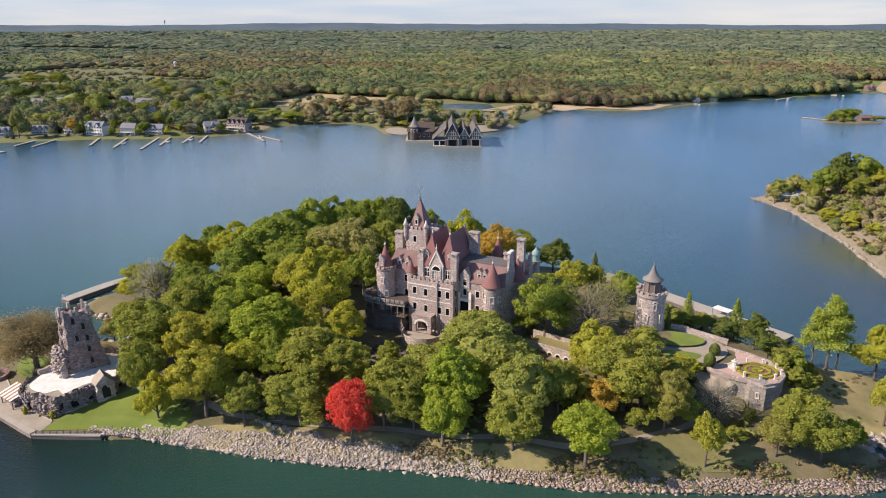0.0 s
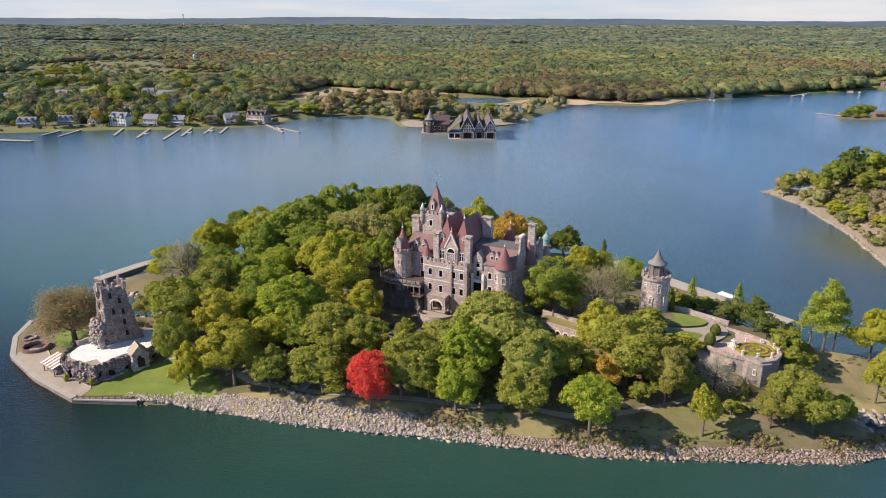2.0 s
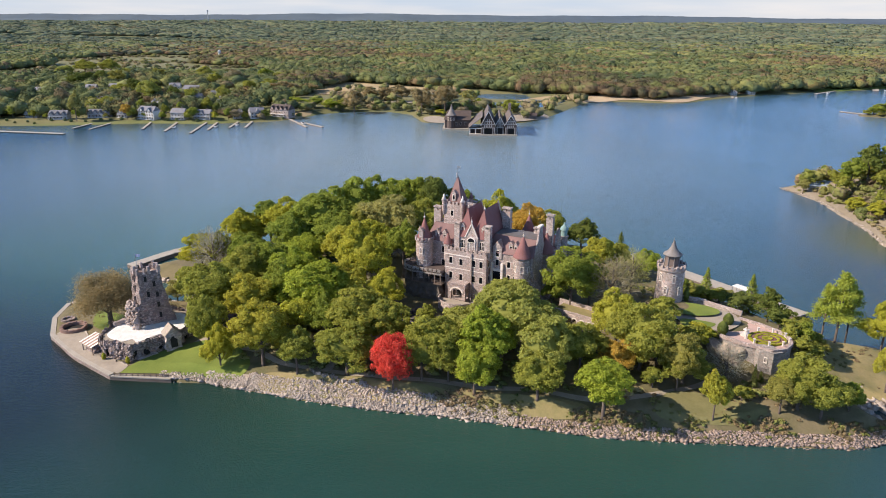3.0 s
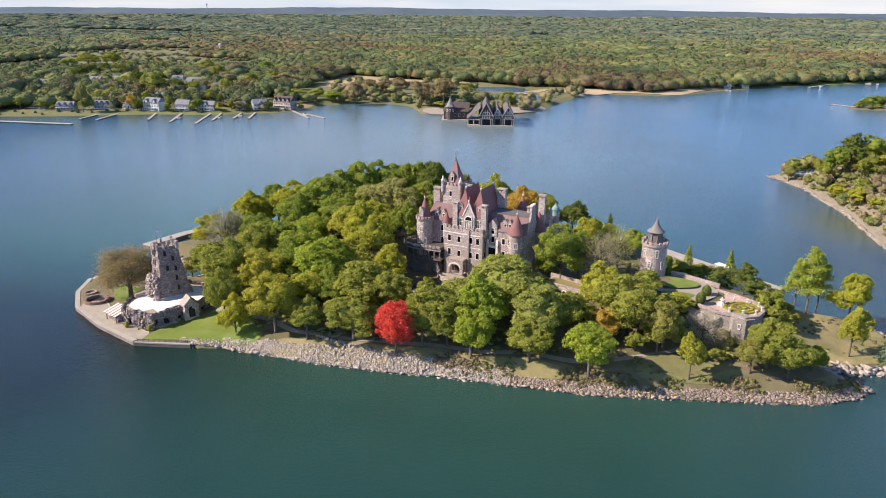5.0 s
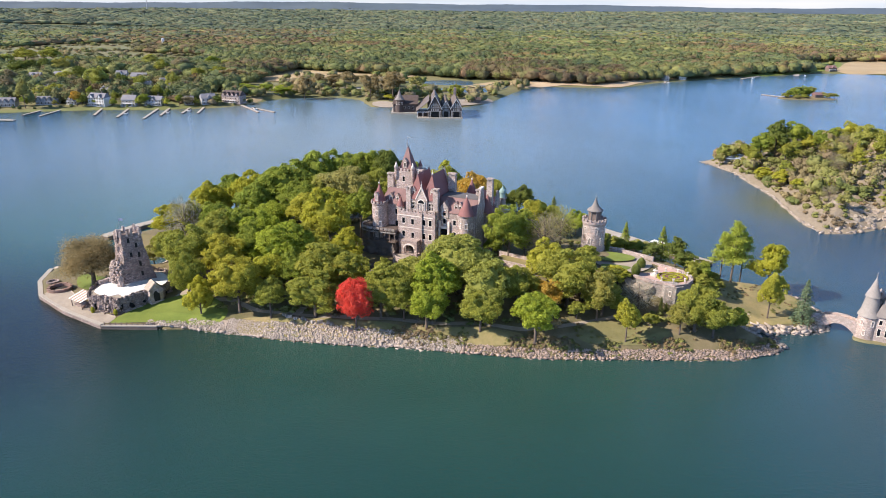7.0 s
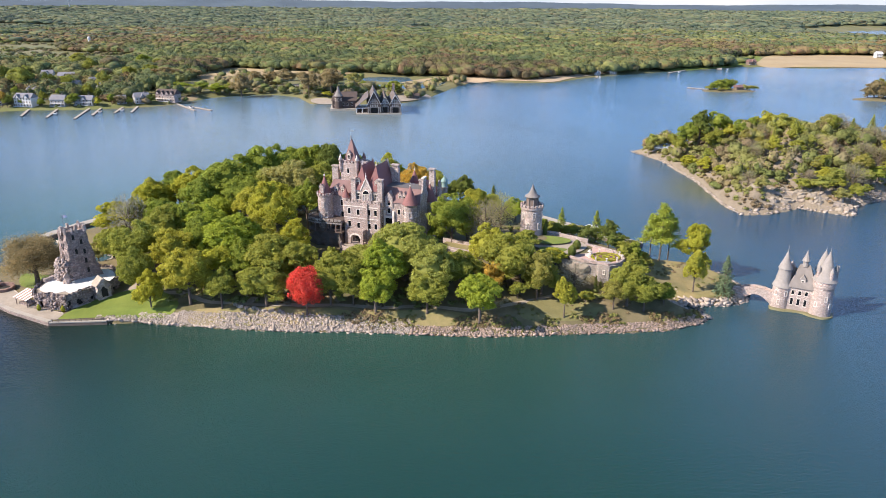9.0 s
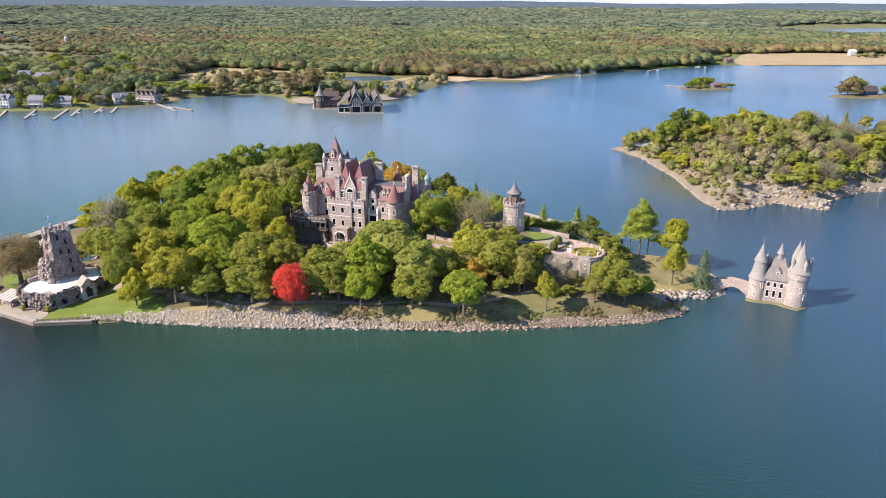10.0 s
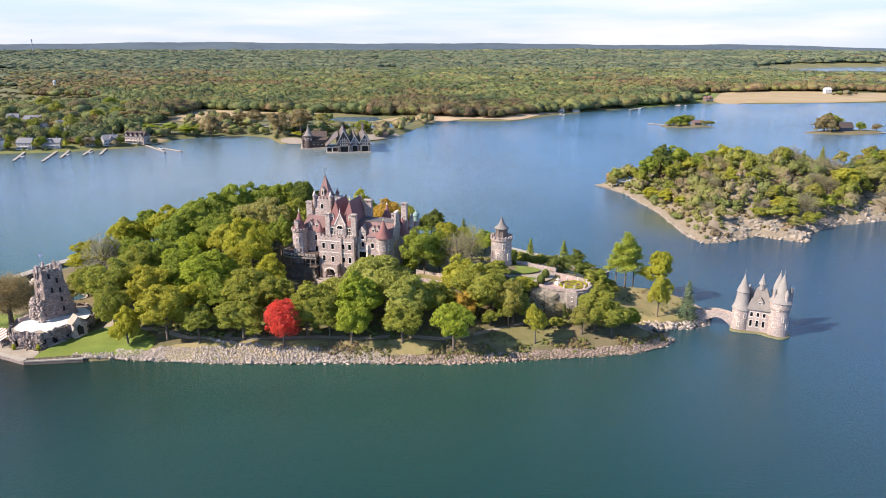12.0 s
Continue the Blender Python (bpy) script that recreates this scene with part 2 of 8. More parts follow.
SHINGLE = mat("grey_wood_shingle", (0.205, 0.185, 0.172), 0.85, 0.25, 0.5, 5.0, 0.5, 0.06)
SHINGLE_DARK = mat("dark_wood_shingle", (0.085, 0.062, 0.055), 0.85, 0.3, 0.3, 3.0, 0.5, 0.06)
TIMBER = mat("weathered_timber", (0.16, 0.12, 0.10), 0.8, 0.3, 0.6, 5.0, 0.4, 0.04)
COPPER = mat("green_copper", (0.20, 0.31, 0.29), 0.6, 0.2, 0.8, 4.0, 0.2, 0.02)
WHITE = mat("white_paint", (0.58, 0.58, 0.57), 0.6, 0.1, 0.5, 3.0, 0.15, 0.02)
ROOF_WHITE = mat("white_roof_membrane", (0.74, 0.72, 0.69), 0.75, 0.22, 0.45, 2.0, 0.1, 0.02)
GLASS = glass_mat("window_glass", (0.012, 0.014, 0.018))
DARK = mat("dark_interior", (0.02, 0.018, 0.016), 0.9, 0.2, 0.5, 3.0, 0.1, 0.02)
METAL = mat("painted_metal", (0.35, 0.36, 0.37), 0.45, 0.1, 0.6, 3.0, 0.1, 0.01, None, 0.6)
CONCRETE = mat("quay_concrete", (0.37, 0.33, 0.28), 0.85, 0.18, 0.3, 3.0, 0.3, 0.04)
PAVING = mat("pale_paving", (0.33, 0.28, 0.225), 0.85, 0.20, 0.4, 2.5, 0.2, 0.02)
PINK_PAVING = mat("pink_paving", (0.48, 0.33, 0.29), 0.85, 0.14, 0.5, 2.5, 0.2, 0.02)
PATH = mat("gravel_path", (0.34, 0.285, 0.22), 0.95, 0.2, 0.3, 3.0, 0.3, 0.03)
LAWN = mat("mown_lawn", (0.140, 0.195, 0.026), 0.9, 0.26, 0.12, 2.5, 0.5, 0.05, (0.205, 0.235, 0.042))
DRY_LAWN = mat("dry_grass", (0.215, 0.205, 0.072), 0.95, 0.40, 0.14, 1.6, 0.6, 0.08, (0.37, 0.260, 0.145))
EARTH = mat("wooded_ground", (0.150, 0.140, 0.058), 0.95, 0.45, 0.13, 1.4, 0.8, 0.15, (0.245, 0.175, 0.112))
ROCK = mat("granite_rock", (0.33, 0.275, 0.225), 0.9, 0.35, 0.4, 2.0, 0.8, 0.2, (0.41, 0.335, 0.265))
REED = mat("marsh_reed", (0.38, 0.28, 0.15), 0.95, 0.18, 0.02, 0.4, 0.6, 0.3, (0.44, 0.34, 0.19), 0.0, True)
FIELD = mat("meadow_ground", (0.150, 0.165, 0.055), 0.95, 0.40, 0.010, 0.15, 0.5, 0.3, (0.230, 0.175, 0.092), 0.0, True)
# dark rock, with the shade at the castle foot put into its colour too
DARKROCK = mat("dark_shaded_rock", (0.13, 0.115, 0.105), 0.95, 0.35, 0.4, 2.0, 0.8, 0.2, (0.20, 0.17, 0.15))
BARK = mat("bark", (0.13, 0.10, 0.08), 0.95, 0.3, 0.8, 6.0, 0.7, 0.05)
WATER = water_mat()
CLOTH_CREAM = mat("cream_cloth", (0.74, 0.68, 0.60), 0.9, 0.08, 0.5, 4.0, 0.1, 0.01)
CLOTH_BROWN = mat("brown_cloth", (0.33, 0.20, 0.16), 0.9, 0.12, 0.5, 4.0, 0.1, 0.01)
LEAF = {k: foliage("leaves_" + k, (c[0] * 1.12, c[1] * 1.23, c[2] * 1.10)) for k, c in dict(
    green=(0.281, 0.316, 0.061), bright=(0.349, 0.390, 0.061), lime=(0.435, 0.408, 0.063), olive=(0.322, 0.322, 0.072),
    light=(0.361, 0.360, 0.101), yellow=(0.440, 0.408, 0.074), amber=(0.418, 0.376, 0.066), orange=(0.560, 0.360, 0.085),
    red=(0.70, 0.105, 0.085), dark=(0.167, 0.195, 0.051), rust=(0.335, 0.300, 0.085), brown=(0.326, 0.270, 0.187),
    tan=(0.375, 0.345, 0.137), willow=(0.335, 0.258, 0.150), bare=(0.347, 0.313, 0.272), pine=(0.39, 0.42, 0.085),
    spruce=(0.185, 0.239, 0.159), shrub=(0.162, 0.190, 0.057)).items()}
# autumn tones, with a little blue distance haze put into each
WOODS = woods("autumn_woods", ((0.0, (0.152, 0.180, 0.078)), (0.22, (0.176, 0.196, 0.080)), (0.42, (0.136, 0.166, 0.080)), (0.58, (0.192, 0.202, 0.082)), (0.76, (0.120, 0.150, 0.080)), (0.93, (0.184, 0.170, 0.088)), (0.985, (0.210, 0.152, 0.092))), 0.7)
# cooler, bluer tones for the far woods: distance haze put into the colour
WOODS_HAZED = woods("hazed_distant_woods", ((0.0, (0.122, 0.150, 0.098)), (0.35, (0.144, 0.164, 0.098)), (0.7, (0.102, 0.134, 0.104)), (0.9, (0.160, 0.150, 0.100))), 0.3)
WOODS_RUST = woods("rust_woods", ((0.0, (0.172, 0.134, 0.080)), (0.25, (0.160, 0.156, 0.074)), (0.5, (0.192, 0.128, 0.082)), (0.72, (0.142, 0.126, 0.076)), (0.86, (0.178, 0.182, 0.070))), 0.35)
MARSH_BUSH = woods("marsh_willow", ((0.0, (0.230, 0.200, 0.108)), (0.3, (0.185, 0.195, 0.080)), (0.6, (0.260, 0.205, 0.130)), (0.85, (0.160, 0.185, 0.062))))
SCRUB = woods("island_scrub", ((0.0, (0.195, 0.205, 0.070)), (0.25, (0.225, 0.225, 0.082)), (0.5, (0.270, 0.225, 0.130)), (0.7, (0.230, 0.170, 0.110)), (0.87, (0.150, 0.175, 0.062))))
BRUSH = woods("autumn_brush", ((0.0, (0.235, 0.175, 0.105)), (0.3, (0.200, 0.170, 0.080)), (0.55, (0.270, 0.190, 0.120)), (0.8, (0.180, 0.180, 0.070))))
# hill woods with the blue of distance haze put into the base colour
FAR = mat("hazed_hill_woods", (0.066, 0.098, 0.130), 1.0, 0.40, 0.0022, 0.014, 0.3, 2.0, (0.100, 0.132, 0.142), 0.0, True)


# ---- mesh helpers ----
class Shape:
    """Collects faces of one mesh."""

    def __init__(self):
        self.v, self.f = [], []

    def add(self, verts, faces):
        k = len(self.v)
        self.v += [tuple(p) for p in verts]
        self.f += [tuple(k + i for i in f) for f in faces]
        return self

    def box(self, x0, y0, z0, x1, y1, z1):
        return self.prism([(x0, y0), (x1, y0), (x1, y1), (x0, y1)], z0, z1)

    def prism(self, pts, z0, z1, top=1.0):
        n = len(pts)
        cx, cy = sum(p[0] for p in pts) / n, sum(p[1] for p in pts) / n
        vs = [(x, y, z0) for x, y in pts] + [(cx + (x - cx) * top, cy + (y - cy) * top, z1) for x, y in pts]
        return self.add(vs, [(i, (i + 1) % n, n + (i + 1) % n, n + i) for i in range(n)] + [tuple(range(n))[::-1], tuple(range(n, 2 * n))])

    def cone(self, cx, cy, rings, n=20):
        """A turned body: rings of (radius, z) from the bottom up."""
        vs, fs = [], []
        for r, z in rings:
            vs += [(cx + r * math.cos(2 * math.pi * i / n), cy + r * math.sin(2 * math.pi * i / n), z) for i in range(n)]
        for k in range(len(rings) - 1):
            fs += [(k * n + i, k * n + (i + 1) % n, (k + 1) * n + (i + 1) % n, (k + 1) * n + i) for i in range(n)]
        fs += [tuple(range(n))[::-1], tuple(range((len(rings) - 1) * n, len(rings) * n))]
        return self.add(vs, fs)

    def hip(self, x0, y0, x1, y1, z0, z1, front=0.0, back=0.0, over=0.0):
        """A roof with its ridge along y; front and back: how far the ridge stops short of the ends (0: a gable)."""
        x0, x1, y0, y1 = x0 - over, x1 + over, y0 - over, y1 + over
        xm = (x0 + x1) / 2
        vs = [(x0, y0, z0), (x1, y0, z0), (x1, y1, z0), (x0, y1, z0), (xm, y0 + front, z1), (xm, y1 - back, z1)]
        return self.add(vs, [(0, 1, 4), (1, 2, 5, 4), (2, 3, 5), (3, 0, 4, 5), (3, 2, 1, 0)])

    def gable_x(self, x0, y0, x1, y1, z0, z1, left=0.0, right=0.0):
        """A roof with its ridge along x."""
        ym = (y0 + y1) / 2
        vs = [(x0, y0, z0), (x1, y0, z0), (x1, y1, z0), (x0, y1, z0), (x0 + left, ym, z1), (x1 - right, ym, z1)]
        return self.add(vs, [(0, 1, 5, 4), (1, 2, 5), (2, 3, 4, 5), (3, 0, 4), (3, 2, 1, 0)])

    def panel(self, p0, p1, z0, z1, holes=(), deep=0.45):
        """A wall face from p0 to p1 (outside to the right of that way) with openings (u0, z0, u1, z1) and their reveals."""
        dx, dy = p1[0] - p0[0], p1[1] - p0[1]
        ln = math.hypot(dx, dy)
        dx, dy = dx / ln, dy / ln
        nx, ny = -dy * deep, dx * deep
        us = sorted({0.0, ln, *(h[0] for h in holes), *(h[2] for h in holes)})
        zs = sorted({z0, z1, *(h[1] for h in holes), *(h[3] for h in holes)})

        def at(u, z, inner=False):
            return (p0[0] + dx * u + (nx if inner else 0), p0[1] + dy * u + (ny if inner else 0), z)
        for i in range(len(us) - 1):
            for j in range(len(zs) - 1):
                um, zm = (us[i] + us[i + 1]) / 2, (zs[j] + zs[j + 1]) / 2
                if any(h[0] < um < h[2] and h[1] < zm < h[3] for h in holes):
                    continue
                self.add([at(us[i], zs[j]), at(us[i + 1], zs[j]), at(us[i + 1], zs[j + 1]), at(us[i], zs[j + 1])], [(0, 1, 2, 3)])
        for a, b, c, d in holes:
            o = [at(a, b), at(c, b), at(c, d), at(a, d)]
            q = [at(a, b, 1), at(c, b, 1), at(c, d, 1), at(a, d, 1)]
            self.add(o + q, [(0, 4, 5, 1), (1, 5, 6, 2), (2, 6, 7, 3), (3, 7, 4, 0)])
        return self

    def tube(self, a, b, r0, r1, n=7):
        a, b = Vector(a), Vector(b)
        q = (b - a).to_track_quat("Z", "Y")
        vs = []
        for p, r in ((a, r0), (b, r1)):
            vs += [p + q @ Vector((r * math.cos(2 * math.pi * i / n), r * math.sin(2 * math.pi * i / n), 0)) for i in range(n)]
        return self.add(vs, [(i, (i + 1) % n, n + (i + 1) % n, n + i) for i in range(n)] + [tuple(range(n))[::-1], tuple(range(n, 2 * n))])

    def mesh(self, name, smooth=False):
        me = bpy.data.meshes.new(name)
        me.from_pydata(self.v, [], self.f)
        if smooth:
            me.polygons.foreach_set("use_smooth", [True] * len(me.polygons))
        me.update()
        return me


def part(name, shape, material, parent=None, label="", smooth=False):
    me = shape.mesh(name, smooth) if isinstance(shape, Shape) else shape
    if not me.materials:
        me.materials.append(material)
    ob = new(name, me)
    if parent:
        ob.parent = parent
    if label:
        ob["label"] = label
    return ob


def thing(name, x, y, z, turn, label, category, group="", kind=""):
    ob = new(name)
    ob.empty_display_size = 0.5
    ob.matrix_world = pose(x, y, z, 0, 0, turn)
    return tagged(ob, label, category, group, kind)


def roughen(shape, size, amount, seed=0.0):
    """Breaks large faces up and shifts their corners, for rubble work and worn rock."""
    bm = bmesh.new()
    vs = [bm.verts.new(p) for p in shape.v]
    for f in shape.f:
        try:
            bm.faces.new([vs[i] for i in f])
        except ValueError:
            pass
    bmesh.ops.remove_doubles(bm, verts=bm.verts, dist=0.02)
    bmesh.ops.triangulate(bm, faces=[f for f in bm.faces if len(f.verts) > 4])
    for _ in range(6):
        long_edges = [e for e in bm.edges if e.calc_length() > size]
        if not long_edges:
            break
        bmesh.ops.subdivide_edges(bm, edges=long_edges, cuts=1, use_grid_fill=True)
    for v in bm.verts:
        v.co += noise.noise_vector(v.co * (0.55 / size) + Vector((seed, 0, 0))) * amount
    out = Shape()
    bm.verts.index_update()
    out.v = [tuple(v.co) for v in bm.verts]
    out.f = [tuple(v.index for v in f.verts) for f in bm.faces]
    bm.free()
    return out


WINDOW_MESHES = {}


def window(parent, x, y, z, turn, w, h, arched=False, bars=1):
    """A window in its opening: dressed-stone frame, sill, glazing bars, and a pane behind. x, y, z: the middle of its foot on the wall's face."""
    key = (w, h, arched, bars)
    if key not in WINDOW_MESHES:
        s = Shape()
        t = 0.12
        s.box(-w / 2 - t, -0.10, -0.25, w / 2 + t, 0.2, 0.0)
        s.box(-w / 2 - t, -0.06, 0, -w / 2, 0.2, h).box(w / 2, -0.06, 0, w / 2 + t, 0.2, h)
        s.box(-w / 2 - t, -0.08, h, w / 2 + t, 0.2, h + 0.24)
        gb = Shape()
        for k in range(bars if w > 1.5 else 0):
            u = -w / 2 + w * (k + 1) / (bars + 1)
            gb.box(u - 0.07, 0.10, 0, u + 0.07, 0.2, h)
        if w > 1.5:
            gb.box(-w / 2, 0.11, h * 0.55, w / 2, 0.19, h * 0.55 + 0.12)
        if arched:
            n = 10
            ring = [(math.cos(math.pi * i / n), math.sin(math.pi * i / n)) for i in range(n + 1)]
            vs = [(c * w / 2, -0.08, h + 0.3 + q * w / 2) for c, q in ring] + [(c * (w / 2 + 0.3), -0.08, h + 0.3 + q * (w / 2 + 0.3)) for c, q in ring]
            vs += [(p[0], 0.2, p[2]) for p in vs]
            m = n + 1
            s.add(vs, [(i, i + 1, m + i + 1, m + i) for i in range(n)] + [(m + i, m + i + 1, 3 * m + i + 1, 3 * m + i) for i in range(n)])
        g = Shape().add([(-w / 2, 0.26, 0), (w / 2, 0.26, 0), (w / 2, 0.26, h), (-w / 2, 0.26, h)], [(0, 1, 2, 3)])
        if arched:
            n = 10
            g.add([(w / 2 * math.cos(math.pi * i / n), -0.02, h + 0.3 + w / 2 * math.sin(math.pi * i / n)) for i in range(n + 1)], [tuple(range(n + 1))])
        a, b = s.mesh("window"), g.mesh("pane")
        a.materials.append(TRIM)
        b.materials.append(GLASS)
        c = None
        if gb.v:
            c = gb.mesh("glazing_bars")
            c.materials.append(TRIM)
        WINDOW_MESHES[key] = (a, b, c)
    a, b, c = WINDOW_MESHES[key]
    while parent.parent:
        parent = parent.parent
    ob = new("window", a)
    ob.parent = parent
    ob.matrix_local = pose(x, y, z, 0, 0, turn)
    pane = new("pane", b)
    pane.parent = ob
    if c:
        new("glazing_bars", c).parent = ob
    return ob


# ---- land and water ----
SHORE = [(-145, 190), (-138, 177), (-123, 164), (-106, 152.7), (-92, 152.3), (-79, 151.6), (-66, 148.3), (-53, 145.0), (-42, 142.5), (-26, 139.6), (-11, 138.2), (10, 134.2), (23, 131.6), (38, 129.8), (62, 129.2), (80, 128.9), (94, 129.0), (105, 132.3), (111, 136.3), (106, 142), (104, 149), (113, 146.5), (124, 146.3), (131, 149.5), (136, 160), (134, 172), (128, 181), (107, 189), (98, 203), (86, 228), (74, 247), (58, 268), (20, 279), (-40, 284), (-100, 270), (-122, 254), (-136, 240), (-134, 233), (-118, 227), (-106, 218), (-107, 207), (-122, 212), (-138, 214), (-148, 203)]
HILL = [(-135, 185, 1.5), (-110, 158, 1.5), (-95, 160, 2.2), (-80, 156, 3), (-60, 152, 4.0), (-100, 175, 3), (-85, 180, 4.5), (-60, 170, 6.5), (-40, 148, 4.8), (-25, 144, 4.6), (0, 140, 4.4), (30, 135, 4.0), (60, 133, 3.8), (90, 133, 3.5), (-25, 155, 5.6), (0, 155, 5.6), (30, 150, 5.5), (60, 146, 5), (75, 150, 6.5), (95, 145, 5), (115, 152, 2.5), (125, 160, 2.5), (110, 172, 5), (95, 178, 9), (75, 172, 14.2), (62, 183, 15), (52, 190, 14.6), (80, 165, 13.5), (35, 178, 11), (30, 165, 7.5), (45, 160, 7), (-10, 170, 7.0), (-30, 176, 7.6), (-8, 180, 7.6), (-22, 188, 8.6), (4, 182, 8.2), (14, 184, 10.2), (10, 210, 13.4), (-20, 225, 13), (25, 215, 13), (-45, 205, 12), (-60, 195, 9), (-75, 215, 7.5), (-95, 240, 4), (-60, 250, 8), (0, 255, 9), (45, 235, 9), (65, 215, 9), (80, 200, 9)]
PLATEAU = [(57, 187), (66, 188.5), (78, 181.5), (83.5, 173.5), (79, 173), (73.5, 168.5), (69.5, 165.5), (62, 166.5), (58, 172)]


def shore_distance(px, py, poly):
    best = np.full(px.shape, 1e9)
    inside = np.zeros(px.shape, bool)
    n = len(poly)
    for i in range(n):
        ax, ay = poly[i]; bx, by = poly[(i + 1) % n]
        dx, dy = bx - ax, by - ay
        t = np.clip(((px - ax) * dx + (py - ay) * dy) / (dx * dx + dy * dy), 0, 1)
        best = np.minimum(best, np.hypot(px - ax - t * dx, py - ay - t * dy))
        cross = (ay > py) != (by > py)
        inside ^= cross & (px < dx * (py - ay) / (dy if dy else 1e-9) + ax)
    return best, inside


def island_height(px, py):
    px, py = np.asarray(px, float), np.asarray(py, float)
    d, inside = shore_distance(px, py, SHORE)
    w = 0; s = 0
    for x, y, z in HILL:
        k = 1 / (((px - x) ** 2 + (py - y) ** 2) + 12) ** 1.6
        w = w + k; s = s + k * z
    base = s / w
    dp, inp = shore_distance(px, py, PLATEAU)
    base = np.maximum(base, 13.8 - np.where(inp, 0, 1.3 * dp))
    west = np.where(py < 200, np.clip((-76 - px) / 16, 0, 1), 0)
    ramp = (0.2 + 0.64 * d) * (1 - west) + (1.4 + 0.12 * d) * west
    return np.where(inside, np.minimum(base, ramp), -0.4 * d - 0.3)


def ground_z(x, y):
    return float(island_height(x, y))


def grid_mesh(name, xs, ys, height, material, keep=None):
    gx, gy = np.meshgrid(xs, ys)
    gz = height(gx, gy)
    me = bpy.data.meshes.new(name)
    nx, ny = len(xs), len(ys)
    idx = np.arange(nx * ny).reshape(ny, nx)
    quads = np.stack([idx[:-1, :-1], idx[:-1, 1:], idx[1:, 1:], idx[1:, :-1]], -1).reshape(-1, 4)
    if keep is not None:
        quads = quads[(gz.ravel()[quads].max(1) > keep)]
    fill_mesh(me, np.stack([gx, gy, gz], -1).reshape(-1, 3), quads)
    me.polygons.foreach_set("use_smooth", [True] * len(me.polygons))
    me.materials.append(material)
    return new(name, me)


def fill_mesh(me, verts, faces):
    """A mesh of many equal faces, from arrays."""
    n = faces.shape[1]
    me.vertices.add(len(verts))
    me.vertices.foreach_set("co", np.ascontiguousarray(verts, dtype=np.float32).ravel())
    me.loops.add(faces.size)
    me.loops.foreach_set("vertex_index", np.ascontiguousarray(faces, dtype=np.int32).ravel())
    me.polygons.add(len(faces))
    me.polygons.foreach_set("loop_start", np.arange(0, faces.size, n, dtype=np.int32))
    me.update(calc_edges=True)


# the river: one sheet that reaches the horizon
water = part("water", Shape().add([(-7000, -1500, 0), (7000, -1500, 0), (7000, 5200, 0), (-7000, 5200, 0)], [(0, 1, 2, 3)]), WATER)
tagged(water, "calm blue-green river water with fine ripples", "water", kind="structure")

island = grid_mesh("ground_island", np.arange(-160, 150, 1.0), np.arange(120, 296, 1.0), island_height, EARTH, -1.5)
tagged(island, "wooded island ground of dry grass and bare earth", "ground", kind="structure")

ISLET = [(185, 409), (194, 378), (192, 321), (183, 269), (184, 251), (200, 251), (218, 259), (234, 248), (240, 243), (252, 260), (280, 274), (314, 279), (370, 276), (430, 300), (450, 350), (420, 400), (350, 432), (270, 440), (215, 420), (196, 414)]


def islet_height(px, py):
    d, inside = shore_distance(px, py, ISLET)
    bumps = 1.6 * np.sin(px * 0.11 + 1) * np.sin(py * 0.09) + 0.9 * np.sin(px * 0.27 + py * 0.21)
    return np.where(inside, np.minimum(0.2 + 0.35 * d, 9.0 + bumps + 0.09 * d), -0.3 * d - 0.3)


def islet_rough(px, py):
    z = islet_height(px, py)
    return z + np.where(z > 0.3, 0.7 * np.sin(px * 0.9 + np.sin(py * 0.7) * 2) * np.sin(py * 1.1 + px * 0.3), 0)


islet = grid_mesh("ground_islet", np.arange(176, 460, 2.5), np.arange(236, 448, 2.5), islet_rough, None, -1.2)
islet.data.materials.clear()

# the far shore: one sheet from the waterline to the horizon hills
FAR_X = np.array([-7000, -1500, -900, -560, -398, -367, -316, -271, -226, -188, -172, -142, -100, -72, -58, -12, 33, 58, 75, 125, 159, 241, 319, 407, 492, 537, 620, 663, 728, 829, 961, 1300, 2000, 7000], float)
FAR_Y = np.array([520, 550, 570, 600, 618, 627, 640, 640, 650, 670, 715, 737, 745, 720, 668, 662, 662, 690, 722, 837, 859, 845, 917, 965, 1010, 1024, 1067, 1060, 1037, 1044, 1034, 1010, 980, 900], float)


def far_shore(x):
    return np.interp(x, FAR_X, FAR_Y)


LAKE = (2400, 2330, 750, 430)


def far_height(px, py):
    s = py - far_shore(px)
    z = np.where(s < 0, 0.2 * s - 0.3, np.minimum(0.05 + 0.10 * s, 2.6))
    z = z + np.clip((s - 150) / 500, 0, 1) * (2 + 2.5 * np.sin(px * 0.0043 + 1.3) * np.sin(py * 0.0051)) + np.clip((s - 900) / 1500, 0, 1) * 3
    dist = np.hypot(px, py)
    z = z + np.clip((dist - 2700) / 1700, 0, 1) * 40
    # reed marsh, creek and lake lie low
    z = z - 4.6 * np.exp(-(((px - 30) / 50) ** 2 + ((py - 905) / 38) ** 2)) - 4.6 * np.exp(-(((px - 30) / 62) ** 4 + ((py - 815) / 26) ** 4)) - 3.6 * np.exp(-(((px - 90) / 45) ** 2 + ((py - 862) / 16) ** 2))
    lake = np.clip(1.4 - np.hypot((px - LAKE[0]) / LAKE[2], (py - LAKE[1] - 0.12 * (px - LAKE[0])) / LAKE[3]), 0, 0.5) * 2
    return z * (1 - lake) - 3 * lake


